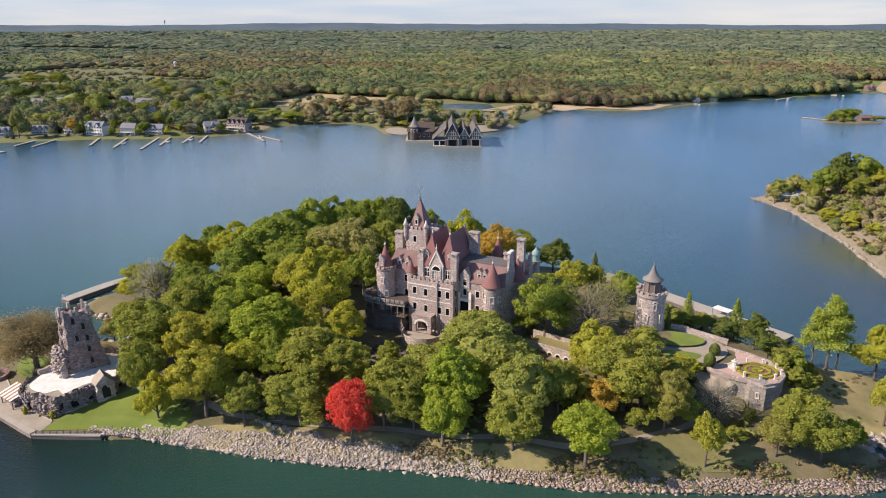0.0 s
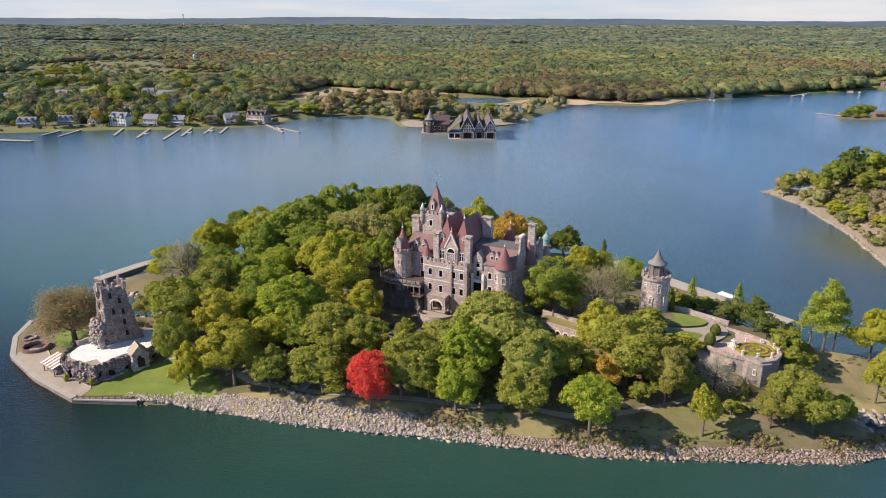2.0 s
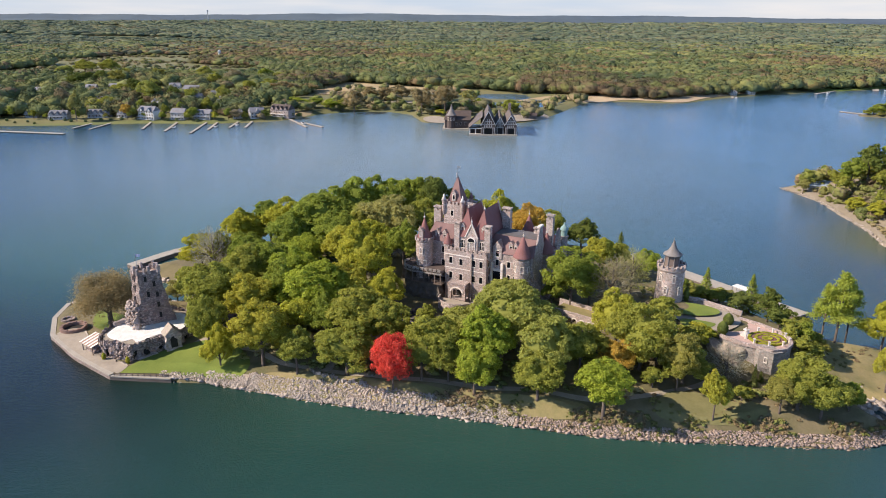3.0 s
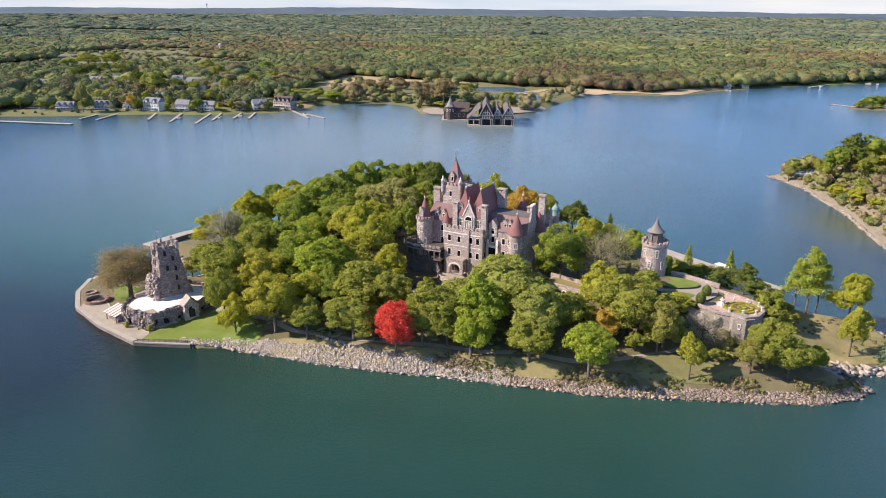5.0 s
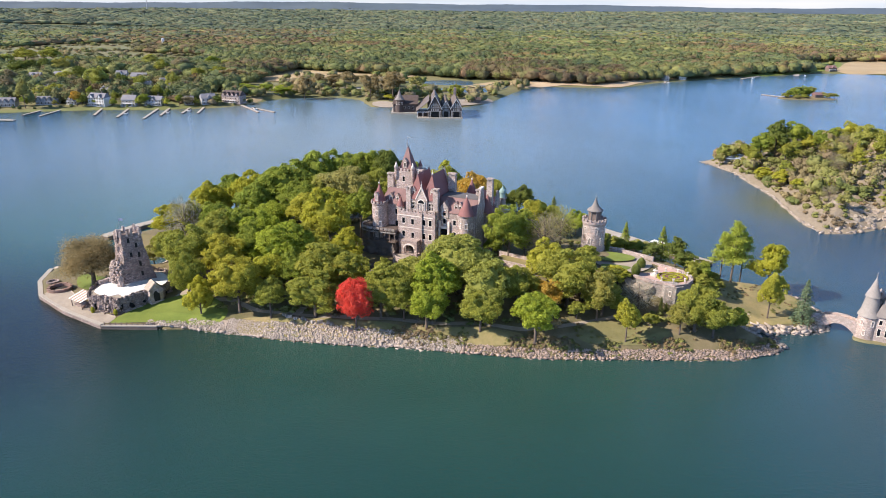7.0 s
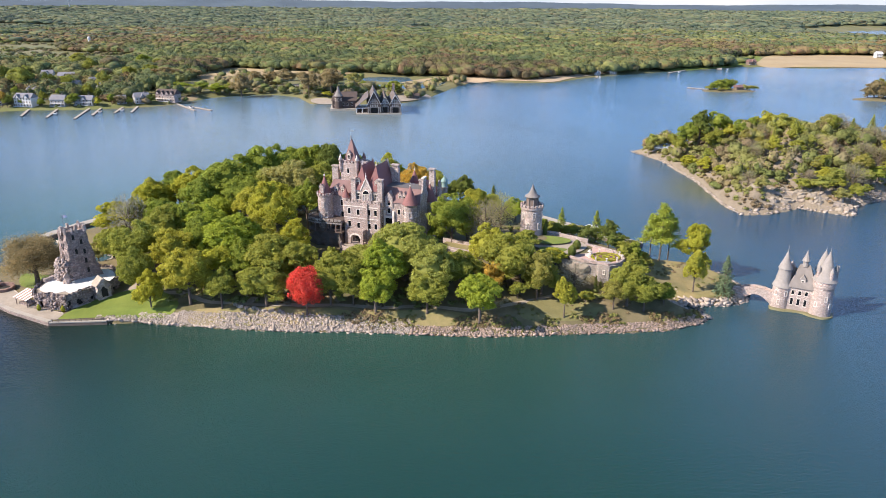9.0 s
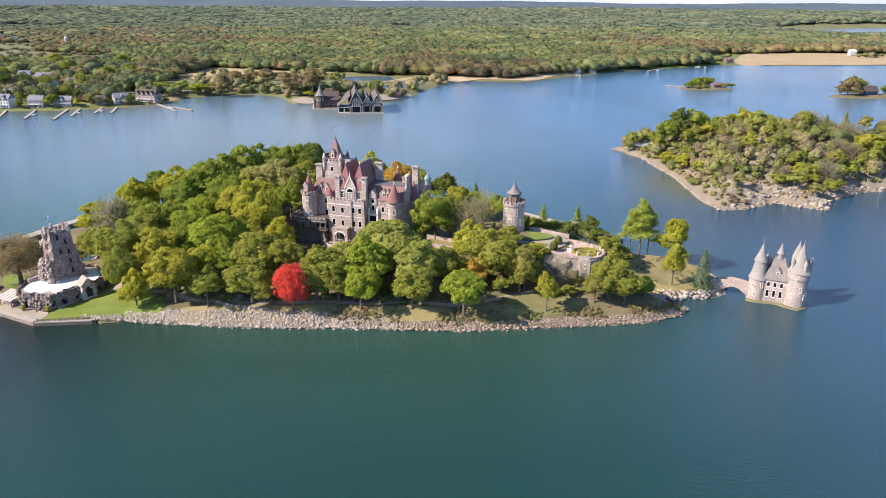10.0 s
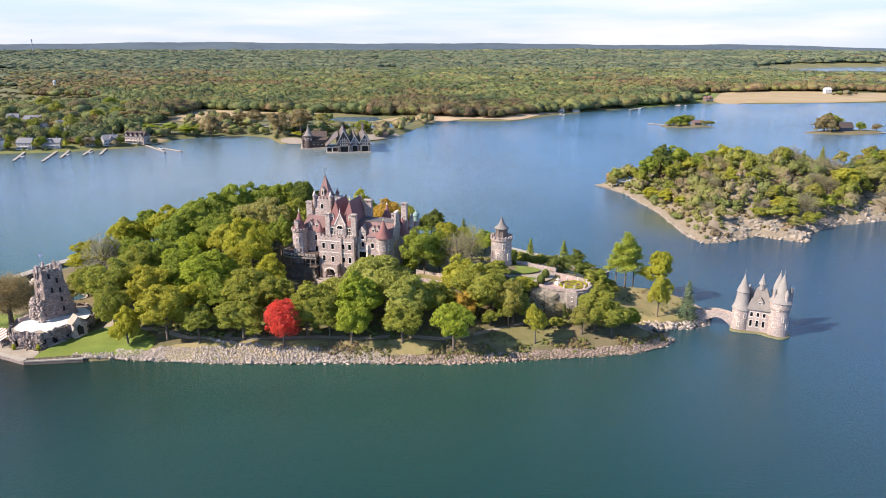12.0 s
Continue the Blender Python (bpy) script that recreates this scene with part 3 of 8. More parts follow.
sx = np.unique(np.concatenate([np.arange(-1000, 1500, 16), np.linspace(-6800, -1000, 60), np.linspace(1500, 6800, 60)]))
ss = np.unique(np.concatenate([np.arange(-12, 60, 4), np.arange(60, 460, 12), np.geomspace(460, 4700, 70)]))
gx, gs = np.meshgrid(sx, ss)
gy = far_shore(gx) + gs
me = bpy.data.meshes.new("ground")
ii = np.arange(gx.size).reshape(gx.shape)
fill_mesh(me, np.stack([gx, gy, far_height(gx, gy)], -1).reshape(-1, 3), np.stack([ii[:-1, :-1], ii[:-1, 1:], ii[1:, 1:], ii[1:, :-1]], -1).reshape(-1, 4))
me.polygons.foreach_set("use_smooth", [True] * len(me.polygons))
me.materials.append(FIELD)
mainland = tagged(new("ground", me), "mainland shore of meadows and woods reaching the horizon", "ground", kind="structure")

# hills along the horizon, distance haze painted as their blue-grey colour
hx = np.linspace(-6500, 6500, 260)
for row, (yy, low, amp, ph) in enumerate(((4350, 66, 5, 0.0), (4750, 92, 6, 2.1))):
    top = low + amp * (np.sin(hx * 0.0011 + ph) + 0.6 * np.sin(hx * 0.0031 + 2 * ph) + 0.25 * np.sin(hx * 0.011 + ph) + 0.12 * np.sin(hx * 0.05))
    vs = np.concatenate([np.stack([hx, np.full_like(hx, yy - 500), np.full_like(hx, 6)], -1), np.stack([hx, np.full_like(hx, yy), top], -1), np.stack([hx, np.full_like(hx, yy + 200), top - 40], -1)])
    k = np.arange(len(hx) - 1)
    n = len(hx)
    me = bpy.data.meshes.new("backdrop_hills")
    fill_mesh(me, vs, np.concatenate([np.stack([k, k + 1, n + k + 1, n + k], -1), np.stack([n + k, n + k + 1, 2 * n + k + 1, 2 * n + k], -1)]))
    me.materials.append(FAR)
    tagged(new("backdrop_hills", me), "low wooded horizon hills with haze in their blue colour", "hills", kind="structure")


def smooth_loop(pts, per=6):
    """A closed smooth outline through a few corners."""
    out, n = [], len(pts)
    for i in range(n):
        p0, p1, p2, p3 = (np.array(pts[(i + k) % n], float) for k in (-1, 0, 1, 2))
        for j in range(per):
            t = j / per
            out.append(0.5 * (2 * p1 + (p2 - p0) * t + (2 * p0 - 5 * p1 + 4 * p2 - p3) * t * t + (3 * p1 - p0 - 3 * p2 + p3) * t ** 3))
    return np.array(out)


def drape(name, pts, material, label, category, lift=0.16, height=None, per=8, rings=18, kind="structure"):
    """A patch of ground cover inside a smooth outline, lying on the land."""
    loop = smooth_loop(pts, per) if per > 1 else np.array(pts, float)
    c = loop.mean(0)
    n = len(loop)
    vs = np.concatenate([c + (loop - c) * (1 - r / rings) for r in range(rings)] + [c[None]])
    z = (height or island_height)(vs[:, 0], vs[:, 1]) + lift
    fs = [(r * n + i, r * n + (i + 1) % n, (r + 1) * n + (i + 1) % n, (r + 1) * n + i) for r in range(rings - 1) for i in range(n)]
    fs += [((rings - 1) * n + i, (rings - 1) * n + (i + 1) % n, rings * n) for i in range(n)]
    s = Shape()
    s.v, s.f = [(x, y, q) for (x, y), q in zip(vs, z)], fs
    return tagged(part(name, s, material, smooth=True), label, category, kind=kind)


def ribbon(name, pts, width, material, label, category, lift=0.10, height=None, kind="structure"):
    """A path along a smooth line, lying on the land."""
    p = np.array(pts, float)
    line = []
    for i in range(len(p) - 1):
        p0, p1, p2, p3 = p[max(i - 1, 0)], p[i], p[i + 1], p[min(i + 2, len(p) - 1)]
        m = max(2, int(np.hypot(*(p2 - p1)) / 1.5))
        for j in range(m):
            t = j / m
            line.append(0.5 * (2 * p1 + (p2 - p0) * t + (2 * p0 - 5 * p1 + 4 * p2 - p3) * t * t + (3 * p1 - p0 - 3 * p2 + p3) * t ** 3))
    line = np.array(line + [p[-1]])
    d = np.gradient(line, axis=0)
    d /= np.hypot(d[:, 0], d[:, 1])[:, None]
    side = np.stack([-d[:, 1], d[:, 0]], -1)
    vs = np.concatenate([line + side * width * k for k in (-0.5, 0, 0.5)])
    z = (height or island_height)(vs[:, 0], vs[:, 1]) + lift
    n = len(line)
    s = Shape()
    s.v = [(x, y, q) for (x, y), q in zip(vs, z)]
    s.f = [(k * n + i, k * n + i + 1, (k + 1) * n + i + 1, (k + 1) * n + i) for k in range(2) for i in range(n - 1)]
    return tagged(part(name, s, material, smooth=True), label, category, kind=kind)


islet.data.materials.append(mat("islet_rock_and_scrub", (0.36, 0.30, 0.225), 0.95, 0.40, 0.22, 0.8, 1.0, 0.8, (0.150, 0.115, 0.065)))
tagged(islet, "rocky islet ground of granite ledges and dry scrub", "ground", kind="structure")


# ---- trees ----
def unit(v):
    return v / np.maximum(np.linalg.norm(v, axis=1), 1e-9)[:, None]


def leaf_cards(rng, centre, out, size, slim=0.75, jitter=0.8):
    """Small four-cornered leaf sprays at the centres, facing about the way out."""
    n = len(centre)
    nrm = unit(out + jitter * rng.normal(size=(n, 3)))
    a = unit(np.cross(nrm, rng.normal(size=(n, 3))))
    b = np.cross(nrm, a)
    s = (size * rng.uniform(0.65, 1.35, n))[:, None]
    lift = nrm * s * 0.25
    vs = np.stack([centre - a * s, centre - b * s * slim + lift, centre + a * s, centre + b * s * slim + lift], 1).reshape(-1, 3)
    return vs, np.arange(4 * n).reshape(-1, 4)


def leaf_tris(rng, centre, out, size, jitter=0.5):
    """Small three-cornered leaf sprays at the centres, facing about the way out."""
    n = len(centre)
    nrm = unit(out + jitter * rng.normal(size=(n, 3)))
    a = unit(np.cross(nrm, rng.normal(size=(n, 3))))
    b = np.cross(nrm, a)
    s = (size * rng.uniform(0.6, 1.4, n))[:, None]
    vs = np.stack([centre - a * s - b * s * 0.5, centre + a * s - b * s * rng.uniform(0.2, 0.7, (n, 1)), centre + b * s * rng.uniform(0.6, 1.2, (n, 1)) + nrm * s * 0.3], 1).reshape(-1, 3)
    return vs, np.arange(3 * n).reshape(-1, 3)


def broadleaf_crown(seed, leaves=12000, boughs=10, size=0.25, tall=18.0, wide=7.0, low=0.26, even=0.0, sprays=26):
    """A crown of boughs, each a heap of leaf sprays with gaps between, uneven in outline."""
    rng = np.random.default_rng(seed)
    mid = np.array([0, 0, tall * (0.5 + low / 2)])
    axes = np.array([wide * rng.uniform(0.88, 1.12), wide * rng.uniform(0.88, 1.12), tall * (0.5 - low / 2)])
    taper, lean = rng.uniform(0.0, 0.34) * (1 - even), rng.normal(0, 0.10, 2) * (1 - even)
    # boughs spread over the crown, one at the top
    k = np.arange(boughs) + 0.5
    zz = 1 - 1.8 * k / boughs
    aa = k * 2.399963 + rng.uniform(0, 6.28)
    way = np.stack([np.sqrt(1 - zz ** 2) * np.cos(aa), np.sqrt(1 - zz ** 2) * np.sin(aa), zz], -1)
    way = unit(way + (1 - even) * 0.28 * rng.normal(size=way.shape))
    heart = way * rng.uniform(0.42 + 0.14 * even, 0.76 - 0.10 * even, boughs)[:, None]
    girth = rng.uniform(0.24 + 0.06 * even, 0.38, boughs)
    cs, ds, rs = [], [], []
    for b in range(boughs):
        d = unit(rng.normal(size=(sprays, 3)) + np.array([0, 0, 0.25]) + 0.6 * way[b])
        c = heart[b] + d * (girth[b] * rng.uniform(0.72, 1.06, sprays))[:, None]
        gap = np.min([np.linalg.norm(c - heart[o], axis=1) / girth[o] if o != b else np.full(sprays, 9.0) for o in range(boughs)], axis=0)
        ok = (gap > 0.72) & (c[:, 2] > -0.96)
        cs.append(c[ok]); ds.append(d[ok])
    cs, ds = np.concatenate(cs), np.concatenate(ds)
    rs = rng.uniform(0.07, 0.17, len(cs))
    pick = rng.choice(len(cs), leaves, p=rs ** 2 / (rs ** 2).sum())
    d = unit(rng.normal(size=(leaves, 3)) + 0.75 * ds[pick] + np.array([0, 0, 0.35]))
    q = cs[pick] + d * (rs[pick] * rng.uniform(0.55, 1.18, leaves))[:, None] * np.array([1.15, 1.15, 0.80])

    def shaped(u):
        v = u.copy()
        f = 1 - taper * np.clip(u[:, 2] + 0.2, 0, 2) ** 1.5
        v[:, 0] = u[:, 0] * f + lean[0] * u[:, 2]
        v[:, 1] = u[:, 1] * f + lean[1] * u[:, 2]
        return mid + v * axes
    vs, fs = leaf_tris(rng, shaped(q), d + 0.35 * q + np.array([0, 0, 0.2]), size, 0.75)
    # inner foliage that closes the crown
    bm = bmesh.new()
    bmesh.ops.create_icosphere(bm, subdivisions=2, radius=1.0)
    core = np.array([v.co[:] for v in bm.verts])
    tri = np.array([[v.index for v in f.verts] for f in bm.faces])
    bm.free()
    reach = np.max([np.where((t := core @ heart[b]) > 0, t + np.sqrt(np.maximum(girth[b] ** 2 - (heart[b] @ heart[b] - t ** 2), 0.0)) * 0.8, 0.3) for b in range(boughs)], axis=0)
    core = shaped(core * np.clip(reach * 0.80, 0.34, 0.74)[:, None])
    return vs, fs, core, tri


def crown_mesh(name, vs, fs, core=None, tri=None):
    me = bpy.data.meshes.new(name)
    if core is not None:
        k = len(vs)
        vs = np.concatenate([vs, core])
        nq, nt, m = len(fs), len(tri), fs.shape[1]
        me.vertices.add(len(vs))
        me.vertices.foreach_set("co", vs.astype(np.float32).ravel())
        me.loops.add(m * nq + 3 * nt)
        me.loops.foreach_set("vertex_index", np.concatenate([fs.ravel(), (tri + k).ravel()]).astype(np.int32))
        me.polygons.add(nq + nt)
        me.polygons.foreach_set("loop_start", np.concatenate([np.arange(nq) * m, m * nq + np.arange(nt) * 3]).astype(np.int32))
        me.update(calc_edges=True)
    else:
        fill_mesh(me, vs, fs)
    return me


def trunk_mesh(seed, tall=18.0, wide=7.0, girth=0.42, fork=0.34, limbs=6):
    rng = np.random.default_rng(seed)
    s = Shape()
    s.cone(0, 0, [(girth * 1.5, -0.6), (girth, 0.8), (girth * 0.85, tall * fork), (girth * 0.45, tall * 0.68), (0.05, tall * 0.86)], 9)
    for k in range(limbs):
        a = 2 * math.pi * (k + rng.uniform(-0.3, 0.3)) / limbs
        z = tall * rng.uniform(min(fork * 0.75, 0.5), 0.55)
        r = wide * rng.uniform(0.45, 0.72)
        mid = (math.cos(a) * r * 0.5, math.sin(a) * r * 0.5, z + tall * 0.12)
        s.tube((0, 0, z), mid, girth * 0.45, girth * 0.28)
        s.tube(mid, (math.cos(a) * r, math.sin(a) * r, z + tall * rng.uniform(0.18, 0.3)), girth * 0.28, 0.05)
    return s.mesh("trunk", True)


def twig_crown(seed, twigs=1500, tall=18.0, wide=7.0, droop=0.0, thick=0.07):
    """Bare or thin-leaved branch work: long slim sprays."""
    rng = np.random.default_rng(seed)
    mid, axes = np.array([0, 0, tall * 0.56]), np.array([wide, wide, tall * 0.42])
    d = unit(rng.normal(size=(twigs, 3)) + np.array([0, 0, 0.2]))
    p = mid + d * axes * rng.uniform(0.35, 1.0, twigs)[:, None]
    way = unit(d + 0.5 * rng.normal(size=(twigs, 3)) + np.array([0, 0, 0.4 - droop]))
    side = unit(np.cross(way, rng.normal(size=(twigs, 3))))
    ln = rng.uniform(0.7, 1.9, twigs)[:, None]
    vs = np.stack([p - side * thick, p + side * thick, p + way * ln + side * thick * 0.4, p + way * ln - side * thick * 0.4], 1).reshape(-1, 3)
    return vs, np.arange(4 * twigs).reshape(-1, 4)


def willow_crown(seed, twigs=26000, tall=18.0, wide=7.0):
    """A thin veil of small twig sprays, gathered in drooping masses round open branch work."""
    rng = np.random.default_rng(seed)
    mid, axes = np.array([0, 0, tall * 0.52]), np.array([wide, wide, tall * 0.46])
    way = unit(rng.normal(size=(34, 3)) + np.array([0, 0, 0.35]))
    heart = way * rng.uniform(0.50, 0.74, 34)[:, None]
    pick = rng.integers(0, 34, twigs)
    p = heart[pick] + rng.normal(0, 0.15, (twigs, 3)) * np.array([1, 1, 1.2])
    p = mid + p * axes
    vs, fs = leaf_tris(rng, p, way[pick] + np.array([0, 0, 0.1]), 0.17, 0.9)
    return vs, fs


def conifer_crown(seed, tall=18.0, wide=4.0, tiers=30, per=90, size=0.36, start=0.05):
    rng = np.random.default_rng(seed)
    cs, ds = [], []
    for k in range(tiers):
        f = k / (tiers - 1)
        r = wide * (1 - f) ** 0.85 * rng.uniform(0.85, 1.1) + 0.15
        z = tall * (start + (1 - start) * f)
        n = max(8, int(per * (1 - 0.75 * f)))
        a = rng.uniform(0, 2 * math.pi, n)
        q = r * np.sqrt(rng.uniform(0.12, 1, n)) * (0.8 + 0.2 * np.cos(a * 5 + k))
        cs.append(np.stack([np.cos(a) * q, np.sin(a) * q, z - q * 0.28 + rng.normal(0, 0.15, n)], -1))
        ds.append(np.stack([np.cos(a) * 0.6, np.sin(a) * 0.6, np.full(n, 0.8)], -1))
    c, d = np.concatenate(cs), np.concatenate(ds)
    return leaf_cards(rng, c, d, size, 0.5, 0.45)


def pine_crown(seed, tall=22.0, wide=6.5, boughs=34, per=260, size=0.26):
    """Flat tiers of needles on a high bare trunk."""
    rng = np.random.default_rng(seed)
    cs, ds = [], []
    for k in range(boughs):
        f = 0.40 + 0.58 * k / (boughs - 1)
        a = rng.uniform(0, 2 * math.pi)
        r = wide * (1.12 - f) * 1.5 * rng.uniform(0.35, 0.75)
        spread = wide * (1.2 - f) * 0.55
        u = rng.normal(size=(per, 3)) * np.array([spread, spread, 0.75]) * 0.5
        cs.append(u + np.array([math.cos(a) * r, math.sin(a) * r, tall * f]))
        ds.append(np.tile([0, 0, 1.0], (per, 1)))
    return leaf_tris(rng, np.concatenate(cs), np.concatenate(ds), size, 0.8)


def bare_material(me, m):
    if not me.materials:
        me.materials.append(m)
    return me


CROWNS = {
    "broad": [crown_mesh("crown", *broadleaf_crown(s, 14000, 15 + s % 6, 0.235, sprays=20)) for s in range(1, 10)],
    "small": [crown_mesh("crown", *broadleaf_crown(20 + s, 3800, 11 + s % 4, 0.40, sprays=14)) for s in range(6)],
    "round": [crown_mesh("crown", *broadleaf_crown(41, 15000, 30, 0.23, low=0.20, even=0.9))],
    "twig": [crown_mesh("crown", *twig_crown(51)), crown_mesh("crown", *twig_crown(52))],
    "willow": [crown_mesh("crown", *willow_crown(55))],
    "conifer": [crown_mesh("crown", *conifer_crown(s)) for s in (61, 62)],
    "pine": [crown_mesh("crown", *pine_crown(s)) for s in (71, 72)],
}
TRUNKS = {
    "broad": [bare_material(trunk_mesh(s), BARK) for s in (1, 2, 3)],
    "straight": [bare_material(trunk_mesh(8, fork=0.8, limbs=3, wide=2.0, girth=0.26), BARK)],
    "twig": [bare_material(trunk_mesh(9, limbs=11, girth=0.5, fork=0.2), BARK)],
    "pine": [bare_material(trunk_mesh(7, 22.0, 6.0, 0.34, 0.7, 5), BARK)],
}
NOMINAL = {"broad": (18, 7), "small": (18, 7), "round": (18, 7), "twig": (18, 7), "willow": (18, 7), "conifer": (18, 4), "pine": (22, 6.5)}
TREE_WORDS = {
    "green": "broadleaf tree in full green leaf", "bright": "broadleaf tree with bright green leaves", "lime": "tree with yellow-green autumn leaves",
    "olive": "broadleaf tree with olive-green leaves", "light": "spreading tree with light green leaves", "yellow": "tree turning yellow in autumn",
    "amber": "tree with amber and green autumn leaves", "orange": "tree with orange autumn leaves", "red": "round maple in brilliant red autumn leaf",
    "dark": "dense dark green tree", "rust": "tree with rusty brown-green leaves", "brown": "thin faded brown tree", "tan": "tree with pale tan autumn leaves",
    "willow": "broad willow with hanging brown twigs", "bare": "nearly bare tree with grey twigs", "pine": "tall bare-trunked pine with flat tiers",
    "spruce": "blue-green spruce of pointed shape", "shrub": "clipped dark green evergreen"}
tree_count = [0]


def tree(x, y, z, tall, wide, tone, form="broad", where="on the wooded island", group=""):
    """One tree: trunk and crown, from a shared crown, turned and sized."""
    k = tree_count[0] = tree_count[0] + 1
    nt, nw = NOMINAL[form]
    ob = new("tree")
    ob.empty_display_size = 0.5
    ob.matrix_world = Matrix.LocRotScale((x, y, z), Euler((0, 0, (k * 2.39) % 6.28)), (1.10 * wide / nw, 1.10 * wide / nw, (0.99 if form in ("broad", "small") else 1.0) * tall / nt))
    tagged(ob, TREE_WORDS[tone] + " " + where, "tree", group)
    kind = {"conifer": "straight", "pine": "pine", "twig": "twig", "willow": "twig"}.get(form, "broad")
    t = new("trunk", TRUNKS[kind][k % len(TRUNKS[kind])])
    t.parent = ob
    me = CROWNS[form][k % len(CROWNS[form])]
    if not me.materials:
        me.materials.append(LEAF["olive"])
    c = new("crown", me)
    c.parent = ob
    c.material_slots[0].link = "OBJECT"
    c.material_slots[0].material = LEAF[tone]
    return ob


# x, y, height, radius, tone: (the island's woods, row by row)
def plant(rows, form="broad", where="on the wooded island", group="island trees", land=ground_z):
    for x, y, tall, wide, tone in rows:
        tree(x, y, land(x, y) - 0.1, tall, wide, tone, form, where, group)


plant([(-96.4, 247.6, 22, 10, "lime"), (-88, 256, 23, 7, "green"), (-62, 244, 28, 13, "green"), (-85.3, 181.7, 22.0, 9.0, "olive"), (-79.7, 196.5, 20.0, 8.4, "olive"),
       (-72.2, 203.7, 19.1, 7.5, "green"), (-62.9, 216.7, 17.3, 7.8, "bright"), (-51.2, 179.0, 20.6, 9.6, "bright"), (-62.0, 155.6, 19.5, 7.6, "amber"), (-50.9, 151.0, 14.0, 5.4, "olive")])
plant([(-54.2, 167.9, 14.7, 6.2, "lime"), (-38.8, 197.9, 24.0, 8.1, "lime"), (-43.2, 186.7, 17.7, 6.5, "yellow"), (-34.6, 165.0, 18.3, 10.0, "olive"), (-36.4, 150.0, 15.5, 8.0, "olive"),
       (-27.0, 161.9, 18.1, 7.1, "olive"), (-11.9, 152.5, 17.4, 7.6, "olive"), (-15.3, 147.6, 14.3, 5.7, "olive"), (2.6, 150.5, 21.4, 8.2, "bright"), (-0.7, 142.5, 15.5, 6.8, "bright")])
plant([(10.0, 163.6, 21.5, 10.8, "light"), (-1.9, 159.7, 18.0, 7.4, "light"), (17.9, 147, 19.5, 7.6, "light"), (15.9, 140.0, 13.5, 6.4, "olive"), (16.5, 158.7, 17.9, 8.2, "light"),
       (9.4, 179, 14.5, 8.4, "light"), (29.4, 184.5, 22.0, 8.2, "green"), (40.8, 244.9, 15.5, 6.8, "dark"), (43.9, 219.6, 16.1, 5.9, "yellow"), (40.5, 165.2, 18.5, 7.3, "yellow")])
plant([(45.3, 153.9, 19.8, 8.6, "olive"), (51.3, 157.5, 15.0, 3.8, "yellow"), (38.0, 150.6, 11.8, 5.0, "orange"), (32.3, 134.9, 17.5, 7.2, "bright"), (56.2, 150.0, 10.8, 7.0, "olive"),
       (53.5, 145.9, 17.5, 5.0, "rust"), (59.9, 134.5, 14.0, 3.7, "yellow"), (82.5, 139.0, 15.5, 7.2, "olive"), (77.0, 136.5, 10.5, 4.0, "rust"), (87.5, 136.5, 13.1, 5.6, "olive")])
plant([(-52, 256, 29, 10.8, "green"), (-40.5, 262, 29, 10.5, "green"), (-29.5, 262, 29, 10, "green"), (-20.0, 258, 29, 9, "dark"), (-34.6, 237.0, 24, 10.6, "tan"),
       (-26.9, 212, 21.4, 6.6, "green"), (-42.5, 240.8, 23, 10.4, "light"), (6.5, 250, 25, 9.0, "lime"), (18.5, 240, 22, 6.8, "orange"), (-62.9, 182.9, 18.9, 6.6, "green")])
plant([(-109, 232, 16, 7.2, "lime"), (-53.2, 230.0, 22, 9.1, "green"), (-71.3, 232.2, 22.2, 8.7, "green"), (-71.2, 175.7, 19.7, 6.9, "amber"), (-45.8, 167.3, 15.6, 6.1, "green"),
       (-96.3, 194.1, 17.9, 6.1, "olive"), (-7.9, 147.0, 13.2, 4.8, "olive"), (28.4, 152.1, 16.6, 5.8, "olive"), (49.2, 152.4, 12.9, 5.1, "olive")])
plant([(-79, 250, 24, 8.5, "lime"), (121.6, 173.5, 18.5, 5.2, "lime"), (112.3, 152.8, 16.8, 4.1, "yellow"), (95.9, 140.4, 7.3, 2.9, "bright"), (-98, 226, 18, 6, "olive"),
       (-84, 214, 18, 7, "green"), (-47, 214, 20, 8, "yellow"), (-64, 198, 18, 7, "bright"), (-30, 186, 15, 6, "lime"), (95.5, 139.0, 7, 3.0, "green")])
plant([(-66, 258, 24, 8, "green"), (-8, 262, 22, 8, "green"), (30, 255, 16, 6, "olive"), (20, 225, 14, 6, "green"), (52, 228, 12, 5, "olive"), (62, 222, 11, 4.5, "bright"),
       (-20, 240, 22, 8, "olive"), (-102, 205, 12, 5, "olive"), (-106.5, 217, 13, 6, "olive"), (-40, 222, 20, 7, "lime"), (-90, 232, 17, 7, "green")])
